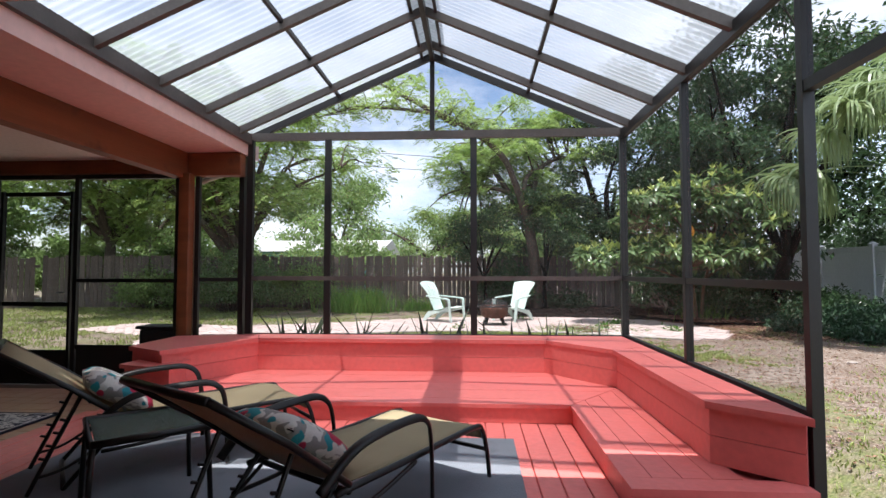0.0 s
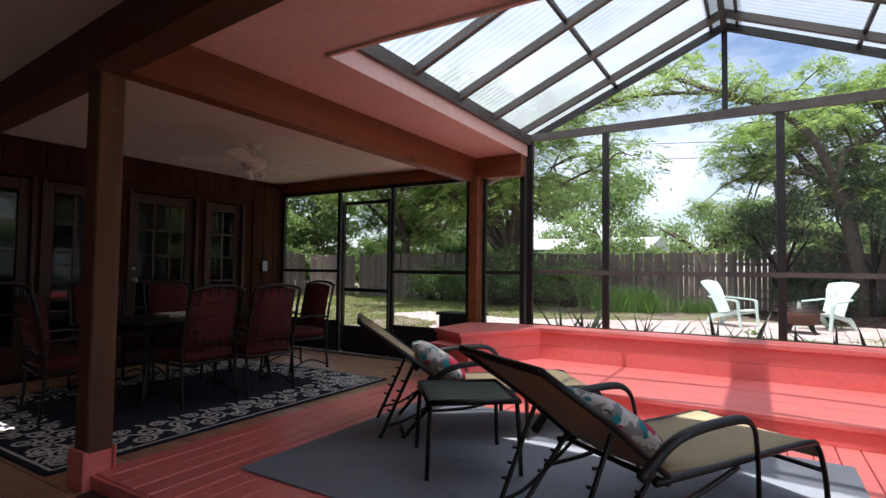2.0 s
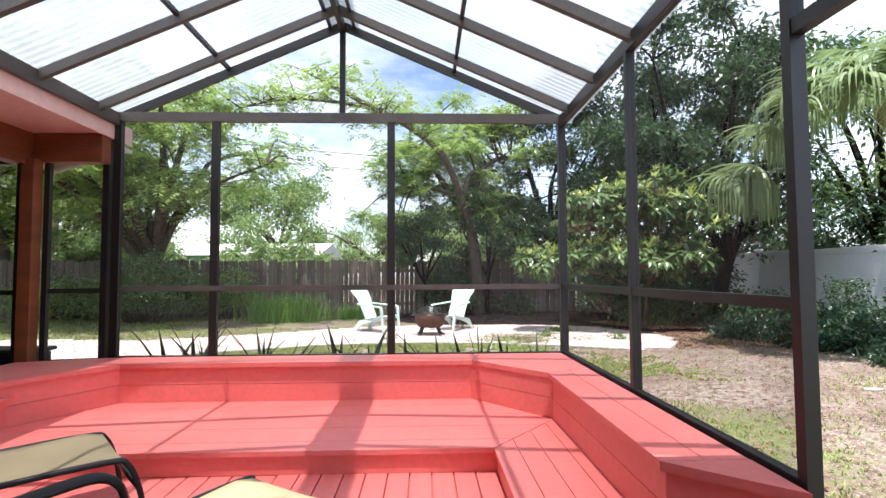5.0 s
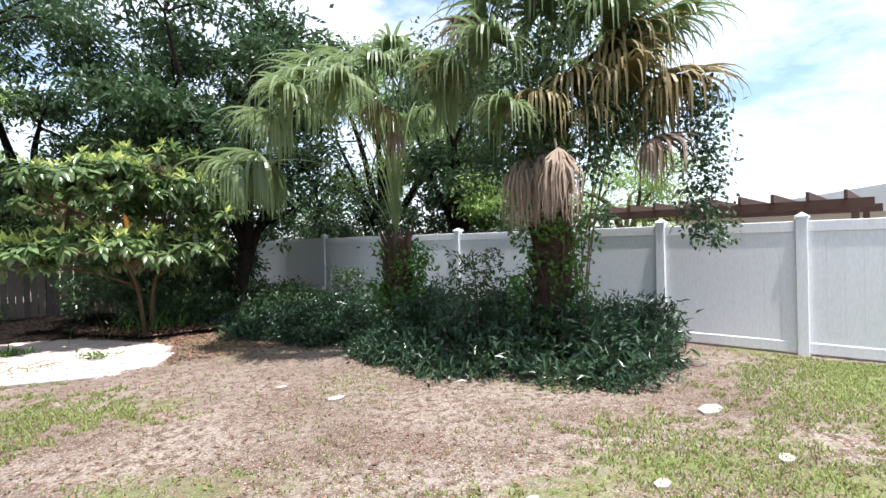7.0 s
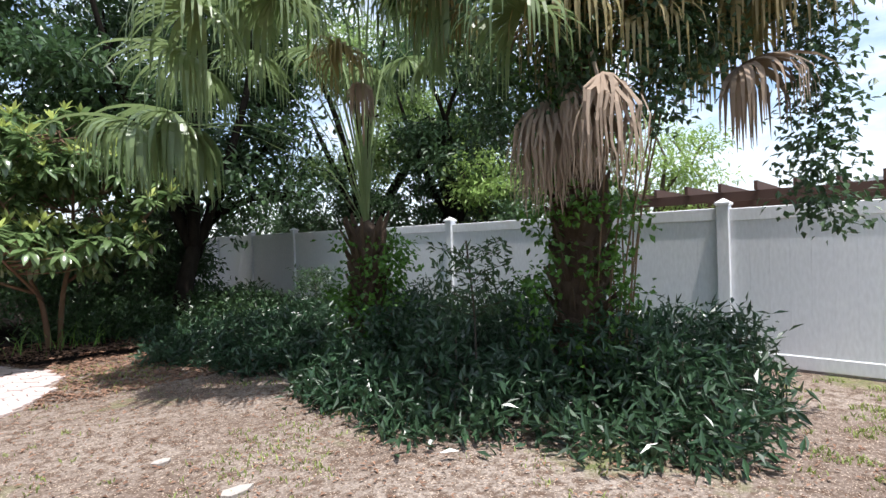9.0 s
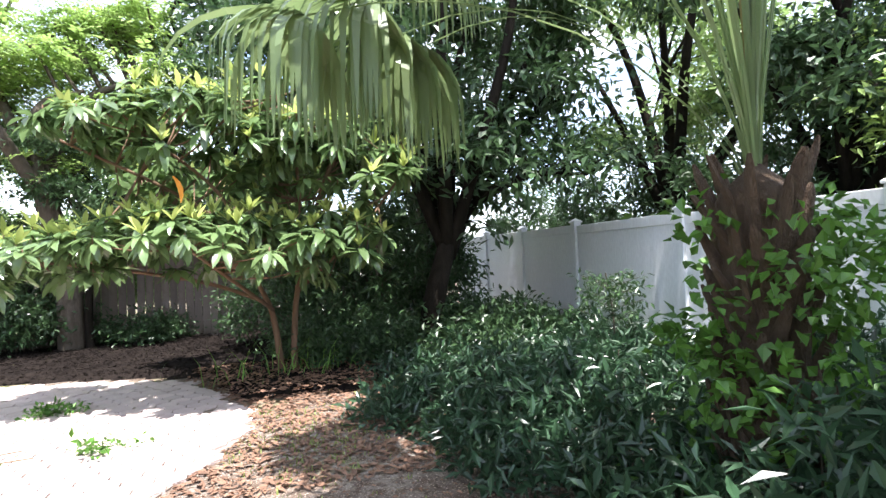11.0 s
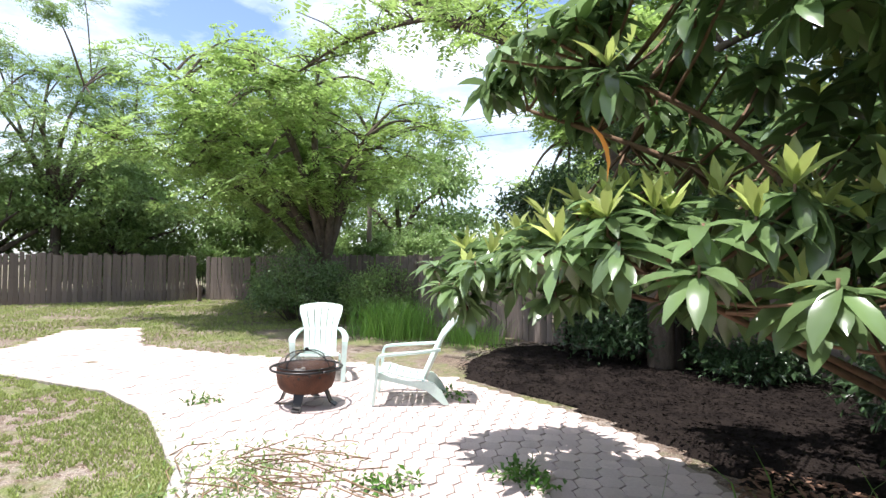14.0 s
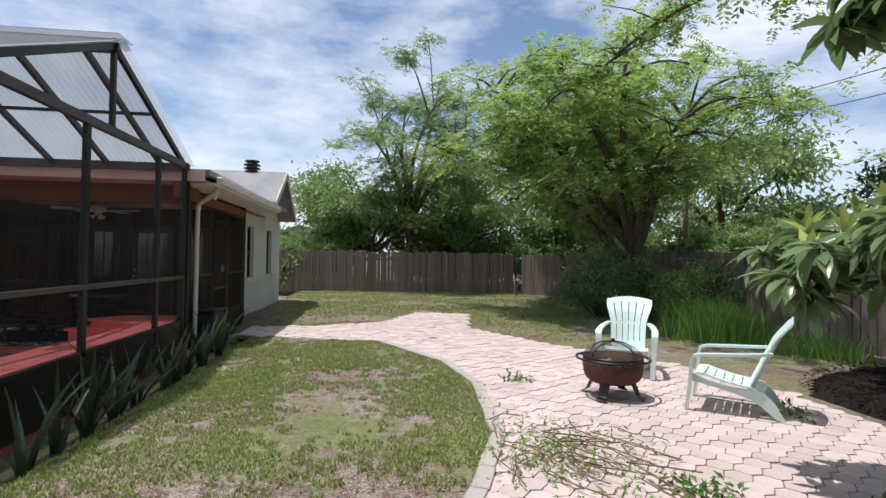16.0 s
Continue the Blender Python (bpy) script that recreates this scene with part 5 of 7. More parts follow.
def fire_pit(x, y):
    f = thing("fire_pit", "round rusted steel fire pit with mesh lid", "fire pit", pose(x, y, GROUND + .012))
    part("bowl", lathe(bmesh.new(), [(0, .13), (.13, .135), (.22, .15), (.27, .185), (.295, .24), (.305, .32), (.305, .41), (.295, .41), (.285, .25), (.2, .18), (.0, .16)], 36), RUST, f, "", True)
    part("rim", tubed([(.303 * math.cos(a), .303 * math.sin(a), .412) for a in (2 * math.pi * k / 36 for k in range(37))], .009, 6), BLACKMETAL, f, "", True)
    part("ring_handle", tubed([(.37 * math.cos(a), .37 * math.sin(a), .395) for a in (2 * math.pi * k / 40 for k in range(41))], .013, 8), BLACKMETAL, f, "dark ring handle", True)
    for k in range(18):         # punched stars round the side
        a = 2 * math.pi * k / 18
        st = bmesh.new()
        tips = [st.verts.new(((.022 if i % 2 == 0 else .009) * math.cos(i * math.pi / 5), (.022 if i % 2 == 0 else .009) * math.sin(i * math.pi / 5), 0)) for i in range(10)]
        mid = st.verts.new((0, 0, 0))
        for i in range(10):
            st.faces.new((mid, tips[i], tips[(i + 1) % 10]))
        o = part("cutout", st, BLACKPLASTIC, f, "dark star cutout")
        o.matrix_local = pose(.3085 * math.cos(a), .3085 * math.sin(a), .33 + .025 * (k % 2), 0, 90, math.degrees(a))
    for k in range(4):
        a = math.pi / 4 + k * math.pi / 2
        pts = [Vector((.2, 0, .19)), Vector((.235, 0, .12)), Vector((.27, 0, .04)), Vector((.33, 0, .006))]
        lg = flat_bar(pts, [.12, .1, .085, .09], .012)
        bmesh.ops.transform(lg, matrix=pose(0, 0, 0, 0, 0, math.degrees(a)), verts=lg.verts[:])
        part("leg", lg, BLACKMETAL, f)
        part("ring_strut", tubed([(.3 * math.cos(a), .3 * math.sin(a), .385), (.37 * math.cos(a), .37 * math.sin(a), .395)], .007, 6), BLACKMETAL, f)
    lid = part("mesh_lid", lathe(bmesh.new(), [(.3 * math.cos(t), .415 + .15 * math.sin(t)) for t in (math.pi / 2 * i / 8 for i in range(9))], 32), SCREEN, f, "domed wire mesh lid", True)
    for k in range(2):
        a = math.pi * k / 2 + .4
        part("lid_hoop", tubed([(.303 * math.cos(t) * math.cos(a), .303 * math.cos(t) * math.sin(a), .417 + .152 * math.sin(t)) for t in (math.pi * i / 14 for i in range(15))], .006, 6), BLACKMETAL, lid)
    part("lid_knob", lathe(bmesh.new(), [(0, .568), (.02, .57), (.022, .595), (0, .605)], 12), BLACKMETAL, lid, "", True)
    ash = bmesh.new()
    for k in range(26):
        p = Vector((RNG.uniform(-.17, .17), RNG.uniform(-.17, .17), .24 + RNG.uniform(0, .1)))
        bmesh.ops.create_icosphere(ash, subdivisions=1, radius=RNG.uniform(.02, .04), matrix=Matrix.Translation(p))
    part("ash_heap", ash, CONCRETE, f, "pale ash and charred lumps")


fire_pit(.93, 11.42)


# ---------- plants ----------
def tree(name, label, base, trunk_r, fork_z, crown, n_limb, n_cluster, leaf, bark, leaf_n, leaf_len, leaf_w, spread, seed, lean=(0, 0), droop=.3, limbs=(), squash=.55, pad=1.0, pairs=0):
    """Trunk with forking limbs, twigs and a crown of leaf clumps in a lumpy ellipsoid (cx, cy, cz, rx, ry, rz)."""
    rng = np.random.default_rng(seed)
    t = thing(name, label, "tree", pose(*base))
    cx, cy, cz, rx, ry, rz = crown
    wood = bmesh.new()
    fork = Vector((lean[0], lean[1], fork_z))
    tube(wood, bow([(0, 0, -.25), (lean[0] * .2 + rng.uniform(-.06, .06), lean[1] * .2, fork_z * .45), tuple(fork)], 5), [trunk_r * (1.35 if i == 0 else 1.05 - .03 * i) for i in range(11)], 10)
    knots = []
    for k in range(n_limb):
        a = 2 * math.pi * (k + rng.uniform(-.3, .3)) / n_limb
        end = Vector((cx + .62 * rx * math.cos(a), cy + .62 * ry * math.sin(a), cz + rz * rng.uniform(-.35, .5)))
        mid = fork.lerp(end, .5) + Vector((rng.uniform(-.3, .3), rng.uniform(-.3, .3), rng.uniform(.1, .5)))
        pts = bow([tuple(fork - Vector((0, 0, .2))), tuple(mid), tuple(end)], 6)
        tube(wood, pts, [trunk_r * (.62 - .47 * i / (len(pts) - 1)) for i in range(len(pts))], 7)
        knots += pts[3:]
    for L in limbs:
        pts = bow(L, 6)
        tube(wood, pts, [trunk_r * (.55 - .47 * i / (len(pts) - 1)) for i in range(len(pts))], 7)
        knots += pts[5:]
    cl = []
    per = 9
    while len(cl) < n_cluster:
        u = rng.normal(size=3)
        u /= np.linalg.norm(u)
        r = rng.uniform(.12, 1) ** .5 * (1 + .45 * noise.noise(Vector(u * 1.7 + seed)))
        p = np.array([cx, cy, cz]) + u * np.array([rx, ry, rz]) * r
        if p[2] < fork_z * .75:
            continue
        q = Vector(p)
        kn = min(knots, key=lambda v: (v - q).length)
        bough = bow([tuple(kn), tuple(kn.lerp(q, .55) + Vector((0, 0, .12 * (q - kn).length))), tuple(q)], 4)
        tube(wood, bough, [trunk_r * (.2 - .13 * i / (len(bough) - 1)) for i in range(len(bough))], 5)
        pr = rng.uniform(.5, 1.1) * pad * .38 * min(rx, ry, rz * 1.3)
        for k in range(per):
            a, s = rng.uniform(0, 6.28), math.sqrt(rng.uniform(0, 1)) * pr
            e = q + Vector((s * math.cos(a), s * math.sin(a), rng.normal() * pr * .16 - .25 * s * s / pr))
            cl.append(tuple(e))
            if k % 2 == 0:
                tube(wood, [q, e], [trunk_r * .06, trunk_r * .025], 4)
    for L in limbs:
        for c in bow(L, 6)[7:]:
            for k in range(3):
                e = c + Vector((rng.normal() * .55, rng.normal() * .55, rng.uniform(-.1, .5)))
                tube(wood, [c, c.lerp(e, .5) + Vector((0, 0, .06)), e], [trunk_r * .09, trunk_r * .06, trunk_r * .03], 4)
                cl.append(tuple(e))
    part("trunk", wood, bark, t, "", True)
    if pairs:
        v, f = sprays(cl, spread, leaf_n, leaf_len, pairs, rng, droop, squash)
    else:
        v, f = leaves(cl, spread, leaf_n, leaf_len, leaf_w, droop, rng, squash)
    o = new("crown", flat_mesh("crown", v, f, leaf))
    o.parent = t
    return t


G0 = GROUND
tree("yard_tree", "broad feathery green shade tree inside the fence", (-7.0, 15.4, G0), .22, 1.8, (-.9, -.7, 5.2, 4.9, 4.4, 2.9), 9, 1080, LEAF_BRIGHT, BARK, 7, .42, 0, .22, 3, (.3, .2), .35,
     [[(.3, .2, 1.4), (.9, 0, 2.6), (2.0, -.3, 3.6), (3.6, -.6, 4.2)], [(.2, .1, 1.3), (-.5, -1.2, 2.9), (-1.4, -2.6, 4.0), (-2.2, -4.6, 4.6)], [(.3, .2, 1.4), (.2, -.2, 3.4), (-.8, -.4, 5.4)]], .45, .62, 6)
tree("yard_tree", "tall thin airy tree beyond the fence", (-18.2, 10.4, G0), .2, 3.4, (0, .3, 7.2, 3.8, 3.6, 3.9), 9, 560, LEAF_MID, BARK, 8, .42, 0, .28, 5, (0, 0), .3, (), .5, .5, 5)
tree("yard_tree", "bright green tree leaning over the wooden fence", (-12.2, 17.4, G0), .2, 2.4, (0, -.4, 4.6, 3.8, 3.0, 2.8), 7, 640, LEAF_BRIGHT, BARK, 9, .42, 0, .26, 8, (0, 0), .35, (), .45, .62, 6)
tree("yard_tree", "low dark green tree behind the fence", (-19.0, 8.6, G0), .2, 1.8, (0, 0, 3.3, 3.2, 3.2, 1.6), 6, 240, LEAF_MID, BARK, 60, .2, .1, .3, 12)
tree("yard_tree", "rounded green tree behind the west fence", (-19.5, 12.6, G0), .2, 1.8, (0, 0, 3.4, 3.2, 3.4, 2.0), 6, 260, LEAF_MID, BARK, 60, .2, .1, .3, 13)
tree("yard_tree", "tall tree with a long arching limb by the fence", (2.4, 16.2, G0), .2, 2.9, (-.5, 1.1, 4.4, 2.8, 1.7, 2.5), 5, 600, LEAF_BRIGHT, BARK, 8, .38, 0, .24, 21, (-.3, -.3), .35,
     [[(-.3, -.3, 2.7), (-1.0, -1.5, 4.3), (-2.0, -1.9, 5.1), (-3.0, -2.0, 5.55), (-4.8, -2.4, 5.65), (-6.0, -2.9, 5.25)], [(-2.4, -1.9, 5.3), (-3.6, -1.4, 6.1), (-4.8, -1.2, 6.8)]], .45, .6, 6)
tree("small_tree", "small dark glossy-leaved tree before the back fence", (.8, 16.1, G0), .06, 1.2, (0, 0, 2.3, 1.25, 1.0, 1.15), 6, 170, LEAF_DARK, SHADEBARK, 34, .1, .045, .13, 31, (0, 0), .1, (), .6)
tree("small_tree", "slim dark tree between mulch bed and fence", (2.7, 16.2, G0), .07, 1.3, (.2, 0, 2.9, 1.5, .9, 1.6), 6, 220, LEAF_DARK, SHADEBARK, 36, .12, .05, .15, 32, (0, 0), .1, (), .6)
tree("yard_tree", "dense dark tree behind the loquat", (5.3, 18.4, G0), .22, 2.0, (.3, -.6, 5.0, 3.0, 2.0, 3.4), 7, 380, LEAF_DARK, SHADEBARK, 60, .17, .075, .28, 33)
tree("dark_tree", "dark leaning evergreen tree with dense glossy crown", (7.57, 12.7, G0), .17, 1.55, (.5, .9, 5.6, 3.2, 2.4, 2.4), 7, 340, LEAF_DARK, SHADEBARK, 40, .19, .08, .24, 41, (.45, .25), .3,
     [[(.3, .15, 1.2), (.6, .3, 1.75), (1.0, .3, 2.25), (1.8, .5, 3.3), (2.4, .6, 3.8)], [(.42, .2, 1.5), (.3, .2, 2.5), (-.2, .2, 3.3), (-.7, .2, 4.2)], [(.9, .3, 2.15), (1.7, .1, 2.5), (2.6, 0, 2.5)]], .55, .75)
tree("dark_tree", "dark evergreen tree beyond the white fence", (12.6, 13.6, G0), .2, 1.8, (.2, 0, 5.4, 2.8, 2.8, 3.4), 7, 300, LEAF_MID, SHADEBARK, 50, .15, .07, .28, 43, (0, 0), .3, (), .55, .7)
tree("dark_tree", "dark evergreen tree in the corner of the yard", (8.9, 17.2, G0), .2, 1.8, (.4, .4, 5.4, 2.3, 1.8, 3.6), 7, 220, LEAF_DARK, SHADEBARK, 56, .17, .075, .28, 47)
tree("dark_tree", "dark leafy tree close behind the white fence", (12.6, 10.6, G0), .15, 1.8, (.2, 0, 4.2, 2.1, 2.1, 2.4), 6, 260, LEAF_DARK, SHADEBARK, 50, .15, .07, .26, 45, (0, 0), .3, (), .55, .7)
tree("yard_tree", "bright green tree beyond the white fence", (12.6, 9.3, G0), .12, 1.5, (0, 0, 2.8, 1.4, 1.6, 1.2), 5, 100, LEAF_BRIGHT, BARK, 45, .12, .05, .2, 46)
tree("yard_tree", "pale green tree beyond the white fence", (17.5, 8.3, G0), .15, 1.6, (0, 0, 3.0, 1.7, 1.9, 1.5), 5, 110, LEAF_BRIGHT, BARK, 50, .13, .05, .25, 48)
for far_x, far_y, far_h, sd in ((-3, 39, 3.0, 50), (-8, 33, 4.5, 51), (-15, 24, 4.4, 52), (-21, 19, 4.4, 53), (-24, 13, 4.2, 54), (-23, 7, 3.8, 55), (4, 34, 4.4, 56)):
    tree("yard_tree", "far green tree beyond the back fence", (far_x, far_y, G0), .3, 2.4, (0, 0, far_h, 4.5, 3.2, 3.0), 6, 150, LEAF_MID, BARK, 60, .3, .13, .5, sd)


def shrub(name, label, base, r, h, leaf, n, size, w, seed, cat="shrub"):
    rng = np.random.default_rng(seed)
    s = thing(name, label, cat, pose(*base))
    stems = bmesh.new()
    cl = []
    for k in range(n):
        a, q = rng.uniform(0, 2 * math.pi), math.sqrt(rng.uniform(0, 1)) * r
        top = np.array([q * math.cos(a), q * math.sin(a), h * rng.uniform(.25, 1) * (1 - .45 * (q / r) ** 2)])
        cl.append(top)
        if k % 3 == 0:
            tube(stems, [(top[0] * .3, top[1] * .3, -.08), tuple(top * .7 + np.array([0, 0, .05])), tuple(top)], [.014, .009, .004], 4)
    part("stem", stems, BARK, s)
    v, f = leaves(cl, .14, 60, size, w, .2, rng)
    o = new("foliage", flat_mesh("foliage", v, f, leaf))
    o.parent = s


shrub("bush", "dense dark green bush under the yard tree", (-6.6, 14.9, G0), 1.25, 1.9, LEAF_LOQ, 170, .09, .04, 61)
shrub("bush", "rounded green bush by the back fence", (-4.9, 16.2, G0), 1.0, 1.5, LEAF_MID, 90, .09, .04, 62)
shrub("bush", "low leafy bush under the dark tree", (8.4, 12.9, G0), 1.3, .7, LEAF_DARK, 150, .11, .045, 63)
shrub("bush", "low leafy bush beneath the loquat", (6.7, 13.4, G0), 1.0, .6, LEAF_DARK, 90, .11, .045, 64)
shrub("bush", "leafy bush along the back fence", (3.4, 16.7, G0), .8, .5, LEAF_DARK, 40, .1, .045, 65)
shrub("bush", "tangled bush at the porch side of the fence", (-9.5, 16.0, G0), 1.2, 1.4, LEAF_MID, 90, .1, .045, 66)
shrub("bush", "tall leafy shrub behind the loquat", (7.6, 14.8, G0), 1.5, 2.6, LEAF_DARK, 190, .12, .05, 67)

for bx, by, bh, sd in ((13.0, 11.8, 3.6, 171), (13.2, 15.2, 3.8, 172), (13.0, 18.8, 3.6, 173), (10.6, 22.6, 2.4, 174), (12.9, 8.2, 2.9, 175)):
    shrub("bush", "tall dark leafy bush beyond the white fence", (bx, by, G0), 1.9, bh, LEAF_DARK, 170, .14, .065, sd)
for bx, by, br, bh, sd in ((6.2, 14.9, 1.3, 2.0, 177), (1.6, 16.5, .9, 1.5, 178)):
    shrub("bush", "dark leafy shrub in the shade behind the loquat", (bx, by, G0), br, bh, LEAF_DARK, 110, .11, .05, sd)
for bx, by, bh, sd in ((-19.6, 16.0, 3.2, 161), (-20.2, 20.0, 3.4, 162), (-15.8, 21.4, 3.2, 163), (-10.6, 21.6, 3.0, 164), (-18.8, 5.6, 2.8, 165), (-5.4, 22.4, 2.9, 166), (-21, 12.4, 3.0, 167), (3.6, 21.5, 3.2, 168)):
    shrub("bush", "tall green overgrown bush beyond the wooden fence", (bx, by, G0), 2.6, bh, LEAF_MID, 210, .2, .09, sd)


def rosette_leaf(L, W, segs=4, fold=.25, bend=.5):
    """Verts and faces of one long leaf along +x, curved down."""
    v, f = [], []
    for i in range(segs + 1):
        t = i / segs
        wd = W * math.sin(math.pi * min(1, t * .9 + .06)) ** .8 * (1 if t < .98 else .2)
        x, z = L * t * (1 - .12 * bend * t), -L * bend * t * t * .45
        v += [(x, -wd / 2, z + fold * wd / 2), (x, 0, z), (x, wd / 2, z + fold * wd / 2)]
    for i in range(segs):
        a = i * 3
        f += [(a, a + 3, a + 4, a + 1), (a + 1, a + 4, a + 5, a + 2)]
    return np.array(v), np.array(f)


def loquat():
    rng = np.random.default_rng(71)
    t = thing("loquat_tree", "loquat tree with large glossy ribbed leaves in rosettes", "tree", pose(5.75, 12.6, G0))
    wood = bmesh.new()
    stems = [[(0, 0, -.2), (-.1, -.05, .7), (-.28, -.2, 1.2), (-.35, -.5, 1.75)], [(.12, .05, -.2), (.16, 0, .8), (.3, -.3, 1.6), (.5, -.7, 2.3)],
             [(-.2, -.1, .9), (-.8, -.2, 1.15), (-1.7, -.4, 1.35), (-2.7, -.7, 1.5)], [(-.3, -.3, 1.4), (-.6, -.8, 2.1), (-1.2, -1.2, 2.6)],
             [(.25, -.2, 1.4), (.2, -.6, 2.4), (0, -.9, 3.1)], [(-.35, -.4, 1.6), (-1.0, -.6, 2.1), (-2.0, -.9, 2.6)], [(.2, 0, 1.0), (.9, -.5, 1.7), (1.4, -1.0, 2.4)], [(-.1, -.1, .8), (-.5, -.9, 1.2), (-.8, -1.5, 1.5)]]
    knots = []
    for i, s in enumerate(stems):
        p = bow(s, 6)
        r0 = .048 if i < 2 else .026
        tube(wood, p, [r0 - (r0 - .012) * k / (len(p) - 1) for k in range(len(p))], 7)
        knots += p[5 if i < 2 else 2:]
    tips = []
    # leafy tips: a lower skirt towards the patio, and a taller mass above it;
    # the group of 55 on the north side is added to shade the mulch
    for n, cx, cy, cz, rx, ry, rz in ((60, -2.2, -.6, 1.5, .95, .7, .32), (75, -.8, -1.05, 1.6, 1.1, .75, .36), (40, .5, -1.0, 1.55, .7, .55, .35), (55, -.5, .7, 2.3, 1.5, .7, .45),
                                      (75, -.9, -.9, 2.72, 1.25, .85, .42), (85, .6, -.8, 2.45, 1.15, .9, .6), (24, -.1, -.5, 3.15, 1.1, .7, .35)):
        for k in range(n):
            u = rng.normal(size=3)
            u[2] = abs(u[2]) * (1 if rng.uniform() < .8 else -1)
            u /= np.linalg.norm(u)
            tips.append((Vector(np.array([cx, cy, cz]) + u * np.array([rx, ry, rz]) * rng.uniform(.55, 1.05)), u[2], cx))
    v1, f1, v2, f2 = [], [], [], []
    n1 = n2 = 0
    for q, high, gx in tips:
        kn = min(knots, key=lambda v: (v - q).length)
        tube(wood, [kn, kn.lerp(q, .5) - Vector((0, 0, .1 * (kn - q).length)), q - Vector((0, 0, .08)), q], [.011, .009, .008, .007], 4)
        out = Vector(((q.x - gx) * .4 + rng.normal() * .15, (q.y + .9) * .4 + rng.normal() * .15, .9)).normalized()
        R = out.to_track_quat("Z", "X").to_matrix()
        for k in range(rng.integers(13, 19)):
            L = rng.uniform(.18, .29)
            lv, lf = rosette_leaf(L, L * rng.uniform(.27, .34), 4, .3, rng.uniform(.4, 1.1))
            M = R @ Euler((0, 0, k * 2.4 + rng.uniform(-.3, .3))).to_matrix() @ Euler((0, rng.uniform(-.45, .8), 0)).to_matrix()
            w = lv @ np.array(M).T + np.array(q) - np.array(out) * rng.uniform(0, .08)
            v1.append(w)
            f1.append(lf + n1)
            n1 += len(w)
        if high > .45 or rng.uniform() < .25:
            for k in range(rng.integers(4, 8)):
                L = rng.uniform(.12, .22)
                lv, lf = rosette_leaf(L, L * .27, 3, .4, .2)
                M = R @ Euler((0, 0, k * 1.25 + rng.uniform(-.3, .3))).to_matrix() @ Euler((0, rng.uniform(-1.3, -.65), 0)).to_matrix()
                w = lv @ np.array(M).T + np.array(q)
                v2.append(w)
                f2.append(lf + n2)
                n2 += len(w)
    part("branching", wood, LOQBARK, t, "", True)
    for nm, v, f, m, lab in (("leaf_mass", v1, f1, LEAF_LOQ, "dark glossy leaves"), ("young_leaf_mass", v2, f2, LEAF_YOUNG, "pale upright young leaves")):
        o = new(nm, flat_mesh(nm, np.concatenate(v), np.concatenate(f), m, True))
        o.parent = t
        o["label"] = lab
    dead, df = rosette_leaf(.24, .08, 4, .3, .9)
    o = new("yellow_leaf", flat_mesh("yellow_leaf", dead, df, surface("orange_dying_leaf", (.6, .25, .02), (.5, .2, .02), .6), True))
    o.parent = t
    o["label"] = "orange dying leaf"
    o.matrix_local = pose(-.85, -1.85, 2.1, 0, 50, 40)


loquat()


# ---------- palms ----------
def fan_frond(R, material, droop, seed, out=1.0, up=.4, n=46, wide=128, name="frond", thin=1.0, fall=0.0):
    """A costapalmate fan on a stalk that arches out and up from the origin; pleated leaflets split and hang."""
    rng = np.random.default_rng(seed)
    v, f = [], []

    def strip(pts, ws, side):
        b = len(v)
        for p, w in zip(pts, ws):
            v.extend([p - side * w, p + side * w])
        for i in range(len(pts) - 1):
            a = b + 2 * i
            f.append((a, a + 1, a + 3, a + 2))
    stalk = [np.array([out * t ** 1.5, 0, up * math.sin(t * 1.75) / math.sin(1.75)]) for t in np.linspace(0, 1, 9)]
    strip(stalk, [.017 - .009 * i / 8 for i in range(9)], np.array([0, 1.0, 0]))
    strip(stalk, [.008] * 9, np.array([.7, 0, .7]))
    hub = stalk[-1]
    centre = len(v)
    v.append(hub.copy())
    for k in range(n):
        a = math.radians(-wide + 2 * wide * k / (n - 1))
        L = R * (1 - .3 * abs(a) / math.pi) * rng.uniform(.85, 1.1)
        d = np.array([math.cos(a), math.sin(a), 0])
        side = np.array([-math.sin(a), math.cos(a), .4 * (1 if k % 2 else -1)])
        side /= np.linalg.norm(side)
        pts, g = [], rng.uniform(.45, 1.6)
        p = hub.copy()
        ang = .55 * math.cos(a) - .05 - droop * .1 - fall * rng.uniform(.7, 1.15)
        for i in range(8):
            pts.append(p.copy())
            ang = max(ang - droop * g * (.015 + .05 * i), -1.52)
            p = p + d * (L / 7) * math.cos(ang) + np.array([0, 0, (L / 7) * math.sin(ang)])
        if fall:
            for i in range(2, 8):
                pts[i] = pts[i] + rng.normal(size=3) * .012
        ws = [w * thin * R / .8 for w in (.014, .016, .014, .011, .008, .005, .0015)]
        f.append((centre, len(v), len(v) + 1))
        strip(pts[1:], ws, side)
    me = bpy.data.meshes.new(name)
    me.from_pydata([tuple(q) for q in v], [], f)
    me.materials.append(material)
    return me


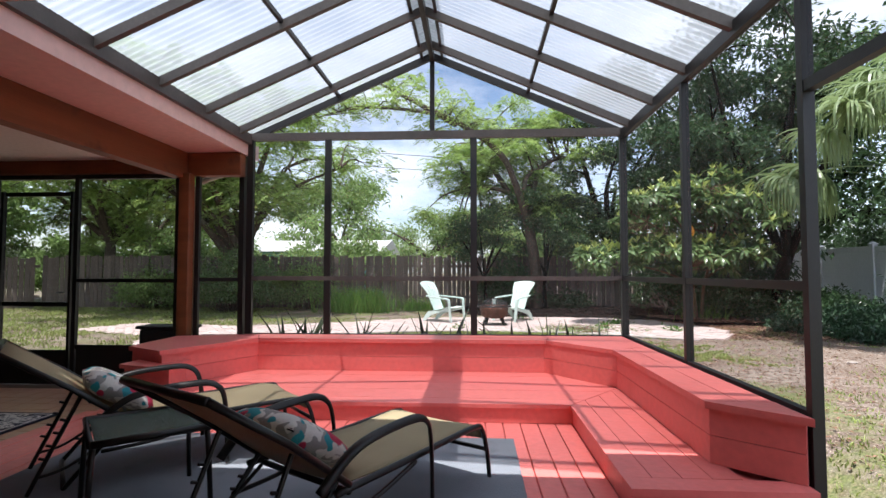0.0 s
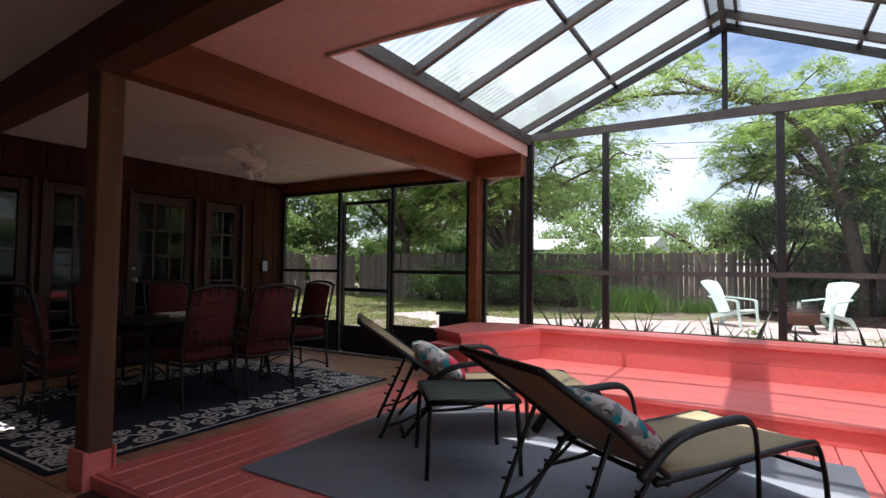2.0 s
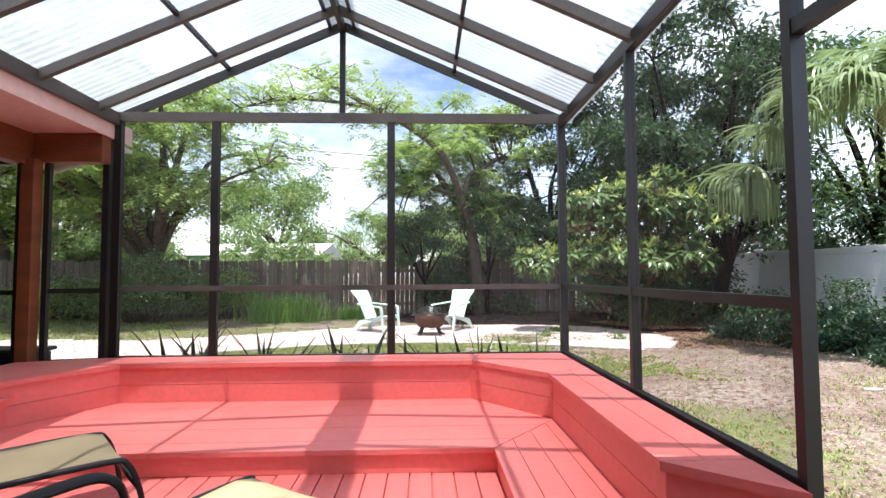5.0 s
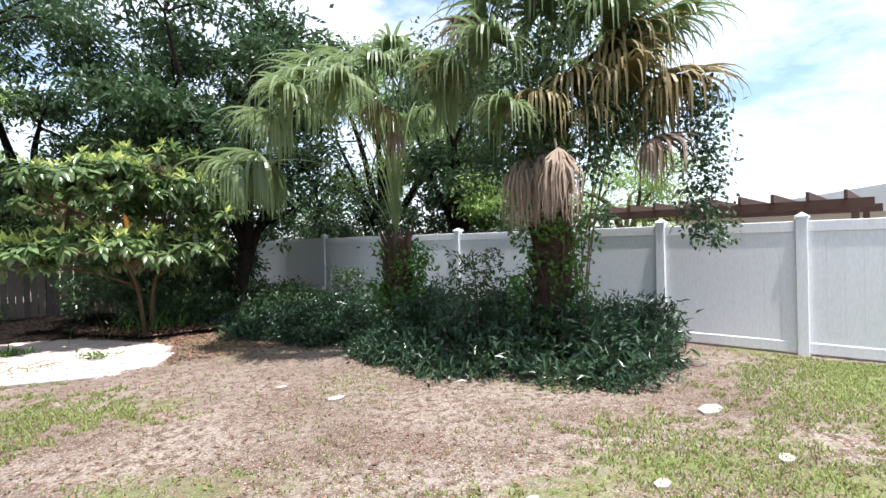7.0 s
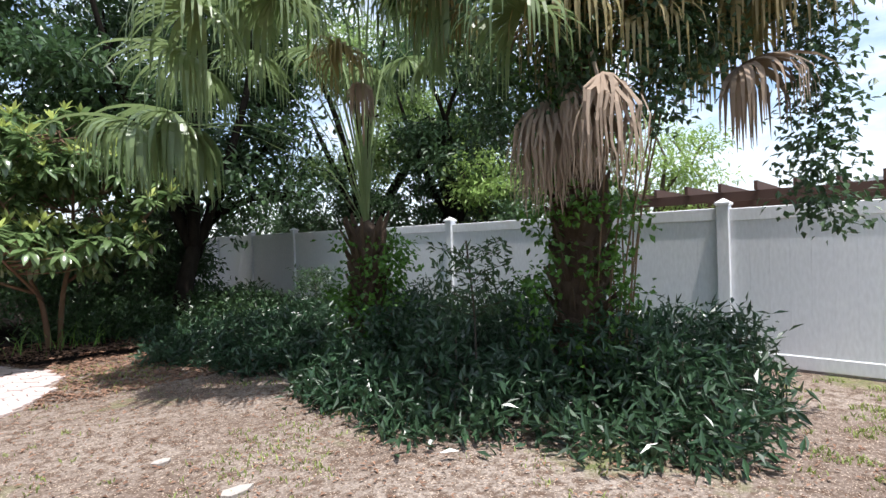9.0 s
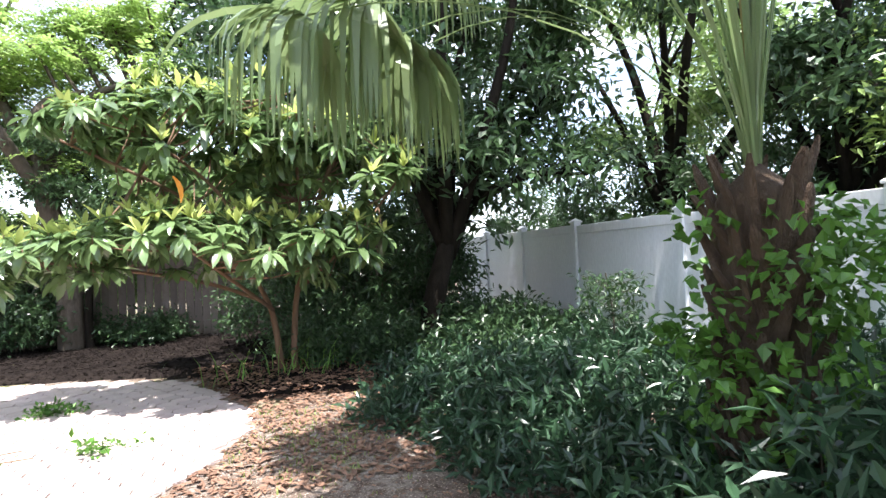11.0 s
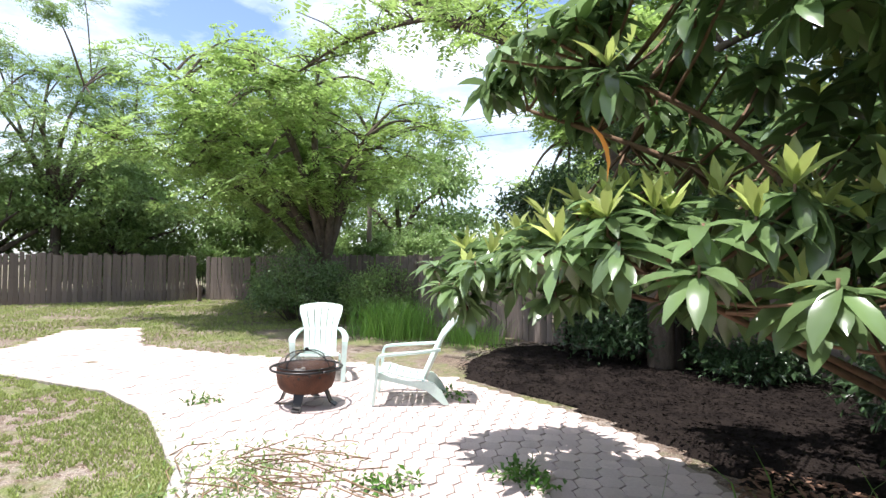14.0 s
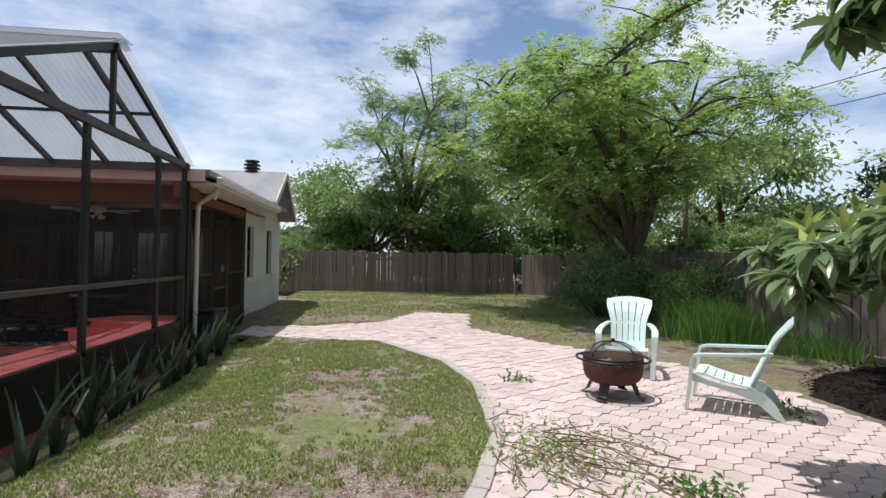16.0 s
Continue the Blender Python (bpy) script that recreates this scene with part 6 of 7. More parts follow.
def palm(name, label, x, y, trunk_h, trunk_r, seed, ivy=0):
    rng = np.random.default_rng(seed)
    p = thing(name, label, "palm", pose(x, y, G0))
    bm = bmesh.new()
    rings = int(trunk_h / .09)
    prof = [(trunk_r * 1.25, -.2)]
    for i in range(rings):
        z = trunk_h * i / rings
        prof += [(trunk_r * (1.0 + .12 * (i % 2) + rng.uniform(-.05, .05)), z), (trunk_r * (1.12 - .1 * (i % 2)), z + .05)]
    prof.append((.02, trunk_h + .1))
    lathe(bm, prof, 14)
    part("trunk", bm, PALMBARK, p, "", True)
    boot = mesh_of("leaf_boot", tubed([(0, 0, -.04), (.045, 0, .08), (.085, 0, .2), (.1, 0, .26)], [.05, .042, .03, .012], 6, .5), PALMBARK)
    for k in range(int(trunk_h * 46)):
        a, z = k * 2.4, trunk_h * (k / (trunk_h * 46))
        o = new("leaf_boot", boot)
        o.parent = p
        o.matrix_local = pose(trunk_r * .95 * math.cos(a), trunk_r * .95 * math.sin(a), z, rng.uniform(-14, 14), rng.uniform(-12, 16), math.degrees(a)) @ Matrix.Diagonal((1, rng.uniform(.7, 1.3), rng.uniform(.6, 1.2), 1))
    if ivy:
        cl = []
        for k in range(ivy):
            a, z = rng.uniform(0, 2 * math.pi), rng.uniform(.1, trunk_h * .95)
            r = trunk_r + rng.uniform(.04, .32)
            cl.append((r * math.cos(a), r * math.sin(a), z))
        v, f = leaves(cl, .1, 30, .075, .055, .5, rng)
        o = new("climbing_vine", flat_mesh("climbing_vine", v, f, LEAF_IVY))
        o.parent = p
        o["label"] = "bright green climbing vine leaves"
    return p


def place_fans(palm_ob, fans):
    """One frond a row: kind, heading, reach, rise, height on the trunk, radius, droop, seed."""
    for kind, ang, reach, rise, z, R, droop, sd in fans:
        mat, lab = {"green": (FROND, ""), "old": (FRONDOLD, "yellowing frond"), "dead": (FRONDDEAD, "dry brown hanging frond")}[kind]
        o = new("frond", fan_frond(R, mat, droop, sd, reach, rise, 44, 128 if kind != "dead" else 115, "frond", 1.35))
        o.parent = palm_ob
        o.matrix_local = pose(0, 0, z, 0, 0, ang)
        if lab:
            o["label"] = lab


palm1 = palm("cabbage_palm", "large cabbage palm wrapped in climbing vine", 8.43, 5.37, 3.5, .2, 81, 115)
place_fans(palm1, (("old", -92, 1.0, .75, 3.2, 1.1, 1.5, 261), ("green", -75, 1.1, .75, 3.3, 1.1, 1.3, 262), ("old", -105, 1.2, .35, 3.1, 1.0, 1.8, 263), ("green", -110, 1.0, .95, 3.3, 1.1, 1.2, 264), ("old", -95, .75, .5, 3.3, .95, 1.9, 201), ("old", -72, 1.55, .25, 3.2, 1.0, 1.7, 202), ("green", -60, 1.3, .9, 3.4, 1.0, .9, 203), ("green", -85, 1.2, 1.35, 3.4, 1.0, .7, 204),
                   ("green", -40, 1.0, 1.2, 3.4, 1.0, .9, 205), ("green", 192, 1.3, -.05, 3.1, .8, 1.9, 206), ("green", 165, 1.0, 1.1, 3.4, .9, 1.3, 207), ("green", 215, .9, 1.3, 3.4, .95, 1.1, 208),
                   ("old", 130, 1.1, .7, 3.2, .95, 1.7, 209), ("dead", 150, 1.0, 1.15, 3.2, .9, 2.4, 210), ("green", 240, .8, 1.5, 3.4, 1.0, .9, 211), ("old", -120, .85, .05, 3.0, .85, 2.4, 212),
                   ("dead", -88, 1.35, -.2, 2.9, .8, 2.8, 213), ("green", 20, 1.1, .9, 3.4, 1.0, 1.2, 214), ("green", 70, 1.1, 1.0, 3.4, 1.0, 1.2, 215), ("old", -50, 1.2, .1, 3.1, .9, 2.0, 216), ("green", 100, 1.0, .5, 3.3, 1.0, 1.4, 217), ("old", 232, .75, .25, 3.2, 1.0, 2.2, 218), ("green", 205, .7, .9, 3.4, 1.0, 1.6, 219), ("green", 180, 1.2, .6, 3.3, 1.0, 1.6, 240), ("old", 262, 1.0, .5, 3.2, 1.0, 1.9, 241), ("green", 150, 1.3, .5, 3.3, 1.0, 1.7, 242), ("green", 285, 1.5, .9, 3.3, 1.0, 1.1, 243), ("green", 245, 1.1, .8, 3.3, 1.0, 1.5, 251), ("green", 195, 1.0, 1.2, 3.4, 1.0, 1.4, 252), ("green", 225, .6, 1.1, 3.4, 1.0, 1.6, 253), ("old", 275, 1.4, .2, 3.2, 1.0, 2.0, 254), ("green", 270, .9, 1.1, 3.4, 1.0, 1.3, 255), ("old", 205, .9, .1, 3.1, .9, 2.3, 256)))
palm2 = palm("cabbage_palm", "younger cabbage palm with long arching stalks", 8.03, 7.96, 1.65, .17, 83, 60)
place_fans(palm2, tuple(("green", ang, reach, rise, 1.5, R, droop, 221 + i) for i, (ang, reach, rise, R, droop) in enumerate((
    (144, 2.1, 1.5, 1.2, 2.8), (152, 2.4, 1.3, 1.1, 2.6), (132, 2.1, 1.45, 1.25, 3.2), (122, 2.2, 1.5, 1.25, 3.0), (165, 1.9, 1.9, 1.0, 1.9), (125, 2.0, 2.2, 1.0, 2.0), (178, 1.5, 2.4, 1.0, 1.8),
    (110, 1.5, 2.5, 1.0, 1.8), (195, 1.2, 2.5, 1.0, 1.8), (215, 1.1, 2.6, 1.0, 1.7), (240, .9, 2.7, 1.0, 1.7), (265, .9, 2.6, 1.0, 1.7), (290, 1.0, 2.5, .95, 1.7),
    (320, 1.0, 2.6, .95, 1.7), (350, 1.1, 2.5, 1.0, 1.7), (20, 1.2, 2.6, 1.0, 1.7), (50, 1.2, 2.5, 1.0, 1.8), (80, 1.2, 2.7, 1.0, 1.8), (158, 1.2, 2.8, 1.0, 1.7),
    (225, .6, 3.0, 1.0, 1.6), (135, .7, 3.1, 1.0, 1.6), (300, .5, 3.0, 1.0, 1.6), (185, 2.0, 2.1, 1.0, 1.9), (205, 1.7, 2.2, 1.0, 1.9)))))
place_fans(palm2, (("dead", 225, .25, 1.9, 1.4, .6, 5, 250), ("old", 205, .5, 2.2, 1.4, .8, 2.6, 251)))
for x, y, z, sd, ang, wd, ln in ((7.37, 4.62, 2.62, 16, 215, 125, .95), (7.88, 5.3, 2.68, 17, 190, 60, 1.05), (7.75, 5.15, 2.75, 19, 240, 40, .9)):
    dp = thing("hanging_frond", "dry pale brown palm frond hanging from the trunk", "palm frond", pose(x, y, G0 + z - .09))
    o = new("blade", fan_frond(ln, FRONDDEAD, 3.2, sd, .1, .05, 84, wd, "blade", .75, .75))
    o.parent = dp
    o.matrix_local = pose(0, 0, -.05, 0, 0, ang)
    part("stalk", tubed(bow([(0, 0, -.1), (.25, .2, .35), (.85, .55, .75)], 5), .014, 6), FRONDDEAD, dp)
# vine curtain in the palm head
vc = thing("vine_mass", "dark climbing vine hanging in the palm head", "vine", pose(8.6, 5.2, G0))
rngv = np.random.default_rng(85)
cl = [(rngv.normal() * .5 - .2, rngv.normal() * .5 + .3, 3.0 + rngv.uniform(-.5, 1.5)) for _ in range(110)]
cl += [(.3 + rngv.normal() * .03, -1.6 + rngv.normal() * .03, 1.55 + .07 * i) for i in range(26)]
for k in range(7):
    a = rngv.uniform(1, 4.6)
    cl += [(1.05 * math.cos(a), 1.05 * math.sin(a), 3.2 - .1 * i) for i in range(int(rngv.uniform(4, 14)))]
v, f = leaves(cl, .13, 60, .07, .045, .6, rngv)
o = new("foliage", flat_mesh("foliage", v, f, LEAF_DARK))
o.parent = vc
for k in range(14):
    a = k * .45
    part("vine_stem", tubed(bow([(.2 * math.cos(a), .2 * math.sin(a), 0), (.32 * math.cos(a + .8), .32 * math.sin(a + .8), 1.6), (.7 * math.cos(a + 1), .7 * math.sin(a + 1), 3.4), (1.0 * math.cos(a), 1.0 * math.sin(a), 3.1)], 5), .009, 5), TWIG, vc)


# ---------- undergrowth, grass, litter ----------
def scatter(n, x0, x1, y0, y1, keep, seed):
    rng = np.random.default_rng(seed)
    p = np.stack([rng.uniform(x0, x1, n), rng.uniform(y0, y1, n)], 1)
    return np.array([q for q in p if keep(q[0], q[1])])


def in_bed(x, y):
    edge = 6.75 + .25 * math.sin(y * 1.7) + .15 * math.sin(y * 4.1) + max(0, 4.6 - y) * 1.0 + max(0, y - 9.5) * -.1
    return x > edge and x < 10.3 and y > 3.6 + .3 * (x - 7.6) + .12 * math.sin(x * 5)


def undergrowth():
    rng = np.random.default_rng(91)
    pts = scatter(5200, 6.3, 10.3, 3.6, 13.5, in_bed, 92)
    cl = []
    stems = bmesh.new()
    for i, (x, y) in enumerate(pts):
        inset = x - (6.75 + .25 * math.sin(y * 1.7) + .15 * math.sin(y * 4.1) + max(0, 4.6 - y))
        h = rng.uniform(.08, .8) * min(1, .2 + inset * .75) * (.7 + .75 * noise.noise(Vector((x * 1.3, y * 1.3, 5))))
        h *= max(.5, min(1, 1 - .3 * (y - 9.2)))
        cl.append((x, y, G0 + h))
        if i % 6 == 0:
            tube(stems, [(x, y, G0 - .05), (x + .02, y, G0 + h)], .005, 4)
    u = tagged(new("undergrowth"), "dense low green leafy undergrowth beneath the palms", "undergrowth", "", "stuff")
    part("stem", stems, BARK, u)
    v, f = leaves(cl, .085, 11, .13, .038, .1, rng, .8)
    o = new("foliage", flat_mesh("foliage", v, f, LEAF_UNDER))
    o.parent = u


undergrowth()


def sprig(x, y, h, seed):
    rng = np.random.default_rng(seed)
    s = thing("sapling", "slender sapling with feathery leaves before the fence", "sapling", pose(x, y, G0))
    st = bmesh.new()
    tube(st, bow([(0, 0, -.05), (.04, .03, h * .5), (-.03, .05, h)], 5), .01, 5)
    cl = []
    for k in range(16):
        a, z = k * 2.4, h * (.55 + .45 * k / 16)
        e = np.array([.35 * math.cos(a), .35 * math.sin(a), z + .03])
        tube(st, [(0, .03, z - .08), tuple(e)], .004, 4)
        cl += [tuple(np.array([0, .03, z - .08]) * (1 - q) + e * q) for q in (.4, .6, .8, 1)]
    part("stem", st, BARK, s)
    v, f = leaves(cl, .04, 8, .09, .035, .2, rng)
    o = new("foliage", flat_mesh("foliage", v, f, LEAF_DARK))
    o.parent = s


sprig(7.75, 6.1, 1.45, 95)
sprig(9.3, 11.0, 1.1, 96)


def lawn_keep(x, y):
    if inside(PATIO, x, y) or inside(BED, x, y) or x > 6.7 and in_bed(x, y):
        return False
    if y < 6.4 and x < 2.5 and x > -11.4:
        return False
    if x < -11.4 and y < 4:
        return False
    n = noise.fractal(Vector((x * .75, y * .75, 0)), 1.0, 2.0, 4) * .8 + .75 * noise.noise(Vector((x * 5.5, y * 5.5, 2))) + .45 * noise.noise(Vector((x * 14, y * 14, 7)))
    bare = max(0, min(1, (x - 2.2) / 3)) * max(0, min(1, (y - 2.6) / 1.4)) - max(0, min(.5, (x - 5) / 3)) * max(0, min(1, (3.4 - y) / .8))
    return n * .5 + .09 - bare * .27 > 0


def lawn():
    stretches = ((150000, -5, 10.3, -1.5, 13, .036, .012), (100000, -5, 4.2, 6.4, 10.3, .038, .011), (26000, 4.5, 10.3, .5, 4, .042, .012), (60000, -16, -5, 5.8, 17, .055, .016))
    vs, fs, k = [], [], 0
    for i, (n, x0, x1, y0, y1, h, w) in enumerate(stretches):
        p = scatter(n, x0, x1, y0, y1, lawn_keep, 101 + i)
        v, f = blades(p, np.array([ground_z(x, y) - .005 for x, y in p]), h, w, .8)
        vs.append(v)
        fs.append(f + k)
        k += len(v)
    g = tagged(new("lawn_grass", flat_mesh("lawn_grass", np.concatenate(vs), np.concatenate(fs), GRASSM)), "short patchy lawn grass in sandy soil", "grass", "", "stuff")


lawn()


def tall_grass(name, label, cx, cy, rx, ry, n, h, seed):
    rng = np.random.default_rng(seed)
    xy = np.stack([cx + rng.normal(size=n) * rx * .5, cy + rng.normal(size=n) * ry * .5], 1)
    v, f = blades(xy, GROUND - .03, h, .016, .7, rng)
    tagged(new(name, flat_mesh(name, v, f, TALLGRASS)), label, "grass", "", "stuff")


tall_grass("tall_grass", "tall arching bright green grass clump by the fence", -2.9, 15.2, .95, .7, 1500, .66, 111)
tall_grass("tall_grass_low", "lower green grass clump near the mulch bed", -1.2, 15.7, .8, .5, 420, .42, 112)
tall_grass("strap_leaves", "pale strap-leaved plants under the loquat", 5.9, 12.3, .9, .4, 60, .42, 113)


def litter(name, label, n, x0, x1, y0, y1, keep, size, seed, material, up=.008):
    rng = np.random.default_rng(seed)
    p = scatter(n, x0, x1, y0, y1, keep, seed)
    c = np.hstack([p, np.array([[ground_z(x, y) + up + rng.uniform(0, .012)] for x, y in p])])
    k = len(c)
    a = rng.uniform(0, 6.28, k)
    d = np.stack([np.cos(a), np.sin(a), rng.uniform(-.25, .35, k)], 1)
    s = np.stack([-np.sin(a), np.cos(a), rng.uniform(-.3, .3, k)], 1)
    L = size * rng.uniform(.4, 1.2, (k, 1))
    v = np.stack([c - d * L * .5, c + s * L * .22 + [0, 0, .006], c + d * L * .5, c - s * L * .22 + [0, 0, .006]], 1).reshape(-1, 3)
    i = np.arange(k)[:, None] * 4
    f = np.concatenate([i + [[0, 1, 2]], i + [[0, 2, 3]]])
    tagged(new(name, flat_mesh(name, v, f, material)), label, "leaf litter", "", "stuff")


litter("leaf_litter", "scattered dry brown leaves on bare soil", 10000, 2.8, 8.5, 1.5, 12, lambda x, y: not inside(PATIO, x, y), .042, 121, LITTER)
litter("leaf_litter_bed", "dry reddish leaves at the edge of the bed", 6500, 4.6, 7.4, 9.2, 13, lambda x, y: not inside(PATIO, x, y), .08, 122, LITTER)
litter("leaf_litter_mulch", "dry brown leaves fallen on the mulch under the loquat", 2600, 4.7, 7.6, 11.2, 13.2, lambda x, y: inside(BED, x, y), .085, 124, LITTER, .085)
litter("mulch_chips", "dark bark chips over the mulch bed", 16000, -.5, 8, 11.3, 17, lambda x, y: inside(BED, x, y), .06, 123, MULCH, .075)

# mulch bed, a low mound
def mulch_bed():
    bm = bmesh.new()
    bmesh.ops.create_grid(bm, x_segments=70, y_segments=50, size=1)
    for v in bm.verts:
        v.co.x, v.co.y = 3.7 + v.co.x * 4.6, 14.1 + v.co.y * 3.0
    dead = [v for v in bm.verts if not inside(BED, v.co.x, v.co.y)]
    bmesh.ops.delete(bm, geom=dead, context="VERTS")
    for v in bm.verts:
        v.co.z = GROUND + .055 + .025 * noise.noise(v.co * 2.5) + .015 * noise.noise(v.co * 9)
        if v.is_boundary:
            v.co.z = GROUND - .03
    structure("mulch_bed", bm, MULCH, "dark brown mulch bed between patio and fence", "mulch bed", True)


mulch_bed()


def snake_plants():
    rng = np.random.default_rng(131)
    k = 0
    for x in np.arange(-2.0, 2.3, .27):
        px, py = x + rng.uniform(-.07, .07), 6.5 + rng.uniform(-.15, .3)
        s = thing("snake_plant", "tall dark sword-leaved plant by the screen", "plant", pose(px, py, ground_z(px, py)), "snake plants along the screen")
        for j in range(int(rng.integers(5, 10))):
            h = rng.uniform(.34, .82)
            a = rng.uniform(0, 6.28)
            le = rng.uniform(.02, .5)
            bm = bmesh.new()
            rows = []
            for i in range(6):
                t = i / 5
                wd = .030 * (1 - t ** 3) + .002
                c = Vector((math.cos(a) * (le * t * t + .03), math.sin(a) * (le * t * t + .03), h * t - .03))
                sd = Vector((-math.sin(a + t), math.cos(a + t), 0))
                rows.append((bm.verts.new(c - sd * wd), bm.verts.new(c + Vector((math.cos(a), math.sin(a), 0)) * .008), bm.verts.new(c + sd * wd)))
            for p, q in zip(rows, rows[1:]):
                bm.faces.new((p[0], p[1], q[1], q[0]))
                bm.faces.new((p[1], p[2], q[2], q[1]))
            part("blade", bm, SNAKE, s)


snake_plants()


def debris():
    rng = np.random.default_rng(141)
    d = tagged(new("twig_pile"), "heap of dry twigs and clippings on the pavers", "twigs", "", "stuff")
    bm = bmesh.new()
    cl = []
    for k in range(55):
        x, y = 2.5 + rng.normal() * .42, 10.35 + rng.normal() * .3
        a = rng.normal() * .5 + .3
        L = rng.uniform(.15, .55)
        z = GROUND + .02 + rng.uniform(0, .06)
        tube(bm, [(x, y, z), (x + L * .5 * math.cos(a), y + L * .5 * math.sin(a), z + .02), (x + L * math.cos(a + .2), y + L * math.sin(a + .2), z)], .005, 4)
        cl.append((x, y, GROUND + .03))
    part("twigs", bm, TWIG, d)
    v, f = leaves(cl, .12, 16, .06, .02, .2, rng, .12)
    o = new("clippings", flat_mesh("clippings", v, f, LEAF_MID))
    o.parent = d
    for wx, wy, s in ((3.66, 11.76, 16), (3.2, 10.9, 8), (1.6, 12.9, 6), (.2, 10.6, 5), (4.4, 10.4, 9)):
        wd = thing("weed", "small green weed growing between the pavers", "weed", pose(wx, wy, GROUND))
        v, f = leaves([(rng.normal() * .08, rng.normal() * .08, .04) for _ in range(s)], .05, 12, .07, .03, .1, rng, .4)
        o = new("leaves", flat_mesh("leaves", v, f, LEAF_IVY))
        o.parent = wd
    for x, y, s in ((5.4, 6.03, .1), (5.28, 6.85, .07), (7.3, 3.1, .16), (6.5, 2.4, .09), (4.9, 3.4, .06), (5.6, 2.9, .08)):
        bm = bmesh.new()
        pts = [(s * (1 + .3 * noise.noise(Vector((x, y, k)))) * math.cos(k * 1.05), s * .6 * (1 + .3 * noise.noise(Vector((k, y, x)))) * math.sin(k * 1.05)) for k in range(6)]
        prism(bm, pts, 0, .03)
        st_ = tagged(part("flat_stone", bm, CONCRETE), "pale flat stone chip lying on the soil", "stone")
        st_.location = (x, y, ground_z(x, y) - .008)


debris()


# ---------- beyond the fences ----------
def far_house(name, label, x0, x1, y0, y1, h, rise, wall, roof):
    hs = thing(name, label, "house")
    part("wall", boxed(x0, x1, y0, y1, -.2, h), wall, hs)
    bm = bmesh.new()
    ym = (y0 + y1) / 2
    o_ = .5
    v = [bm.verts.new(p) for p in ((x0 - o_, y0 - o_, h), (x1 + o_, y0 - o_, h), (x1 + o_, y1 + o_, h), (x0 - o_, y1 + o_, h), (x0 - o_, ym, h + rise), (x1 + o_, ym, h + rise))]
    for q in ((0, 1, 5, 4), (2, 3, 4, 5), (0, 4, 3), (1, 2, 5), (0, 3, 2, 1)):
        bm.faces.new([v[i] for i in q])
    part("roof", bm, roof, hs)
    for k in range(3):
        xa = x0 + (x1 - x0) * (.2 + .27 * k)
        wdw = part("window", boxed(xa, xa + .9, y0 - .03, y0 - .002, 1.0, 2.0), TRIMWHITE, hs)
        part("pane", boxed(xa + .06, xa + .84, y0 - .036, y0 - .031, 1.06, 1.94), BLACKPLASTIC, wdw)


far_house("far_house", "teal house with pale metal roof beyond the fence", -14, -4.6, 26, 32, 2.3, .75, TEAL, METALROOF)
far_house("far_house", "grey roofed house beyond the fence", -36, -28, 1, 7, 2.3, 1.2, WHITEPAINT, SHINGLE)
far_house("far_house", "low pale roofed house beyond the white fence", 21, 27, -6, 8, 2.3, .9, WHITEPAINT, METALROOF)
perg = thing("pergola", "brown timber pergola beyond the white fence", "pergola")
for k in range(9):
    part("rafter", boxed(15.2, 18.2, 2.8 + k * .62, 2.86 + k * .62, 2.38, 2.55), RAFTBROWN, perg)
for x in (15.4, 18.0):
    part("beam", boxed(x - .05, x + .05, 2.4, 8.2, 2.2, 2.38), RAFTBROWN, perg)
    for y in (2.7, 7.9):
        part("post", boxed(x - .06, x + .06, y - .06, y + .06, -.1, 2.2), RAFTBROWN, perg)
pole = thing("utility_pole", "grey wooden utility pole with power lines", "utility pole")
part("pole", tubed([(-13.2, 21, -.2), (-13.1, 21, 7.2)], [.12, .09], 10), PICKET, pole, "", True)
part("cross_arm", boxed(-13.9, -12.3, 20.95, 21.05, 6.6, 6.72), PICKET, pole)
for dz, dy in ((6.8, -.3), (6.3, .2)):
    part("power_line", tubed(bow([(-40, 19 + dy, dz + .3), (-13.1, 21 + dy, dz), (4, 22 + dy, dz - .9), (24, 23 + dy, dz)], 10), .014, 4), BLACKPLASTIC, pole, "dark power line")


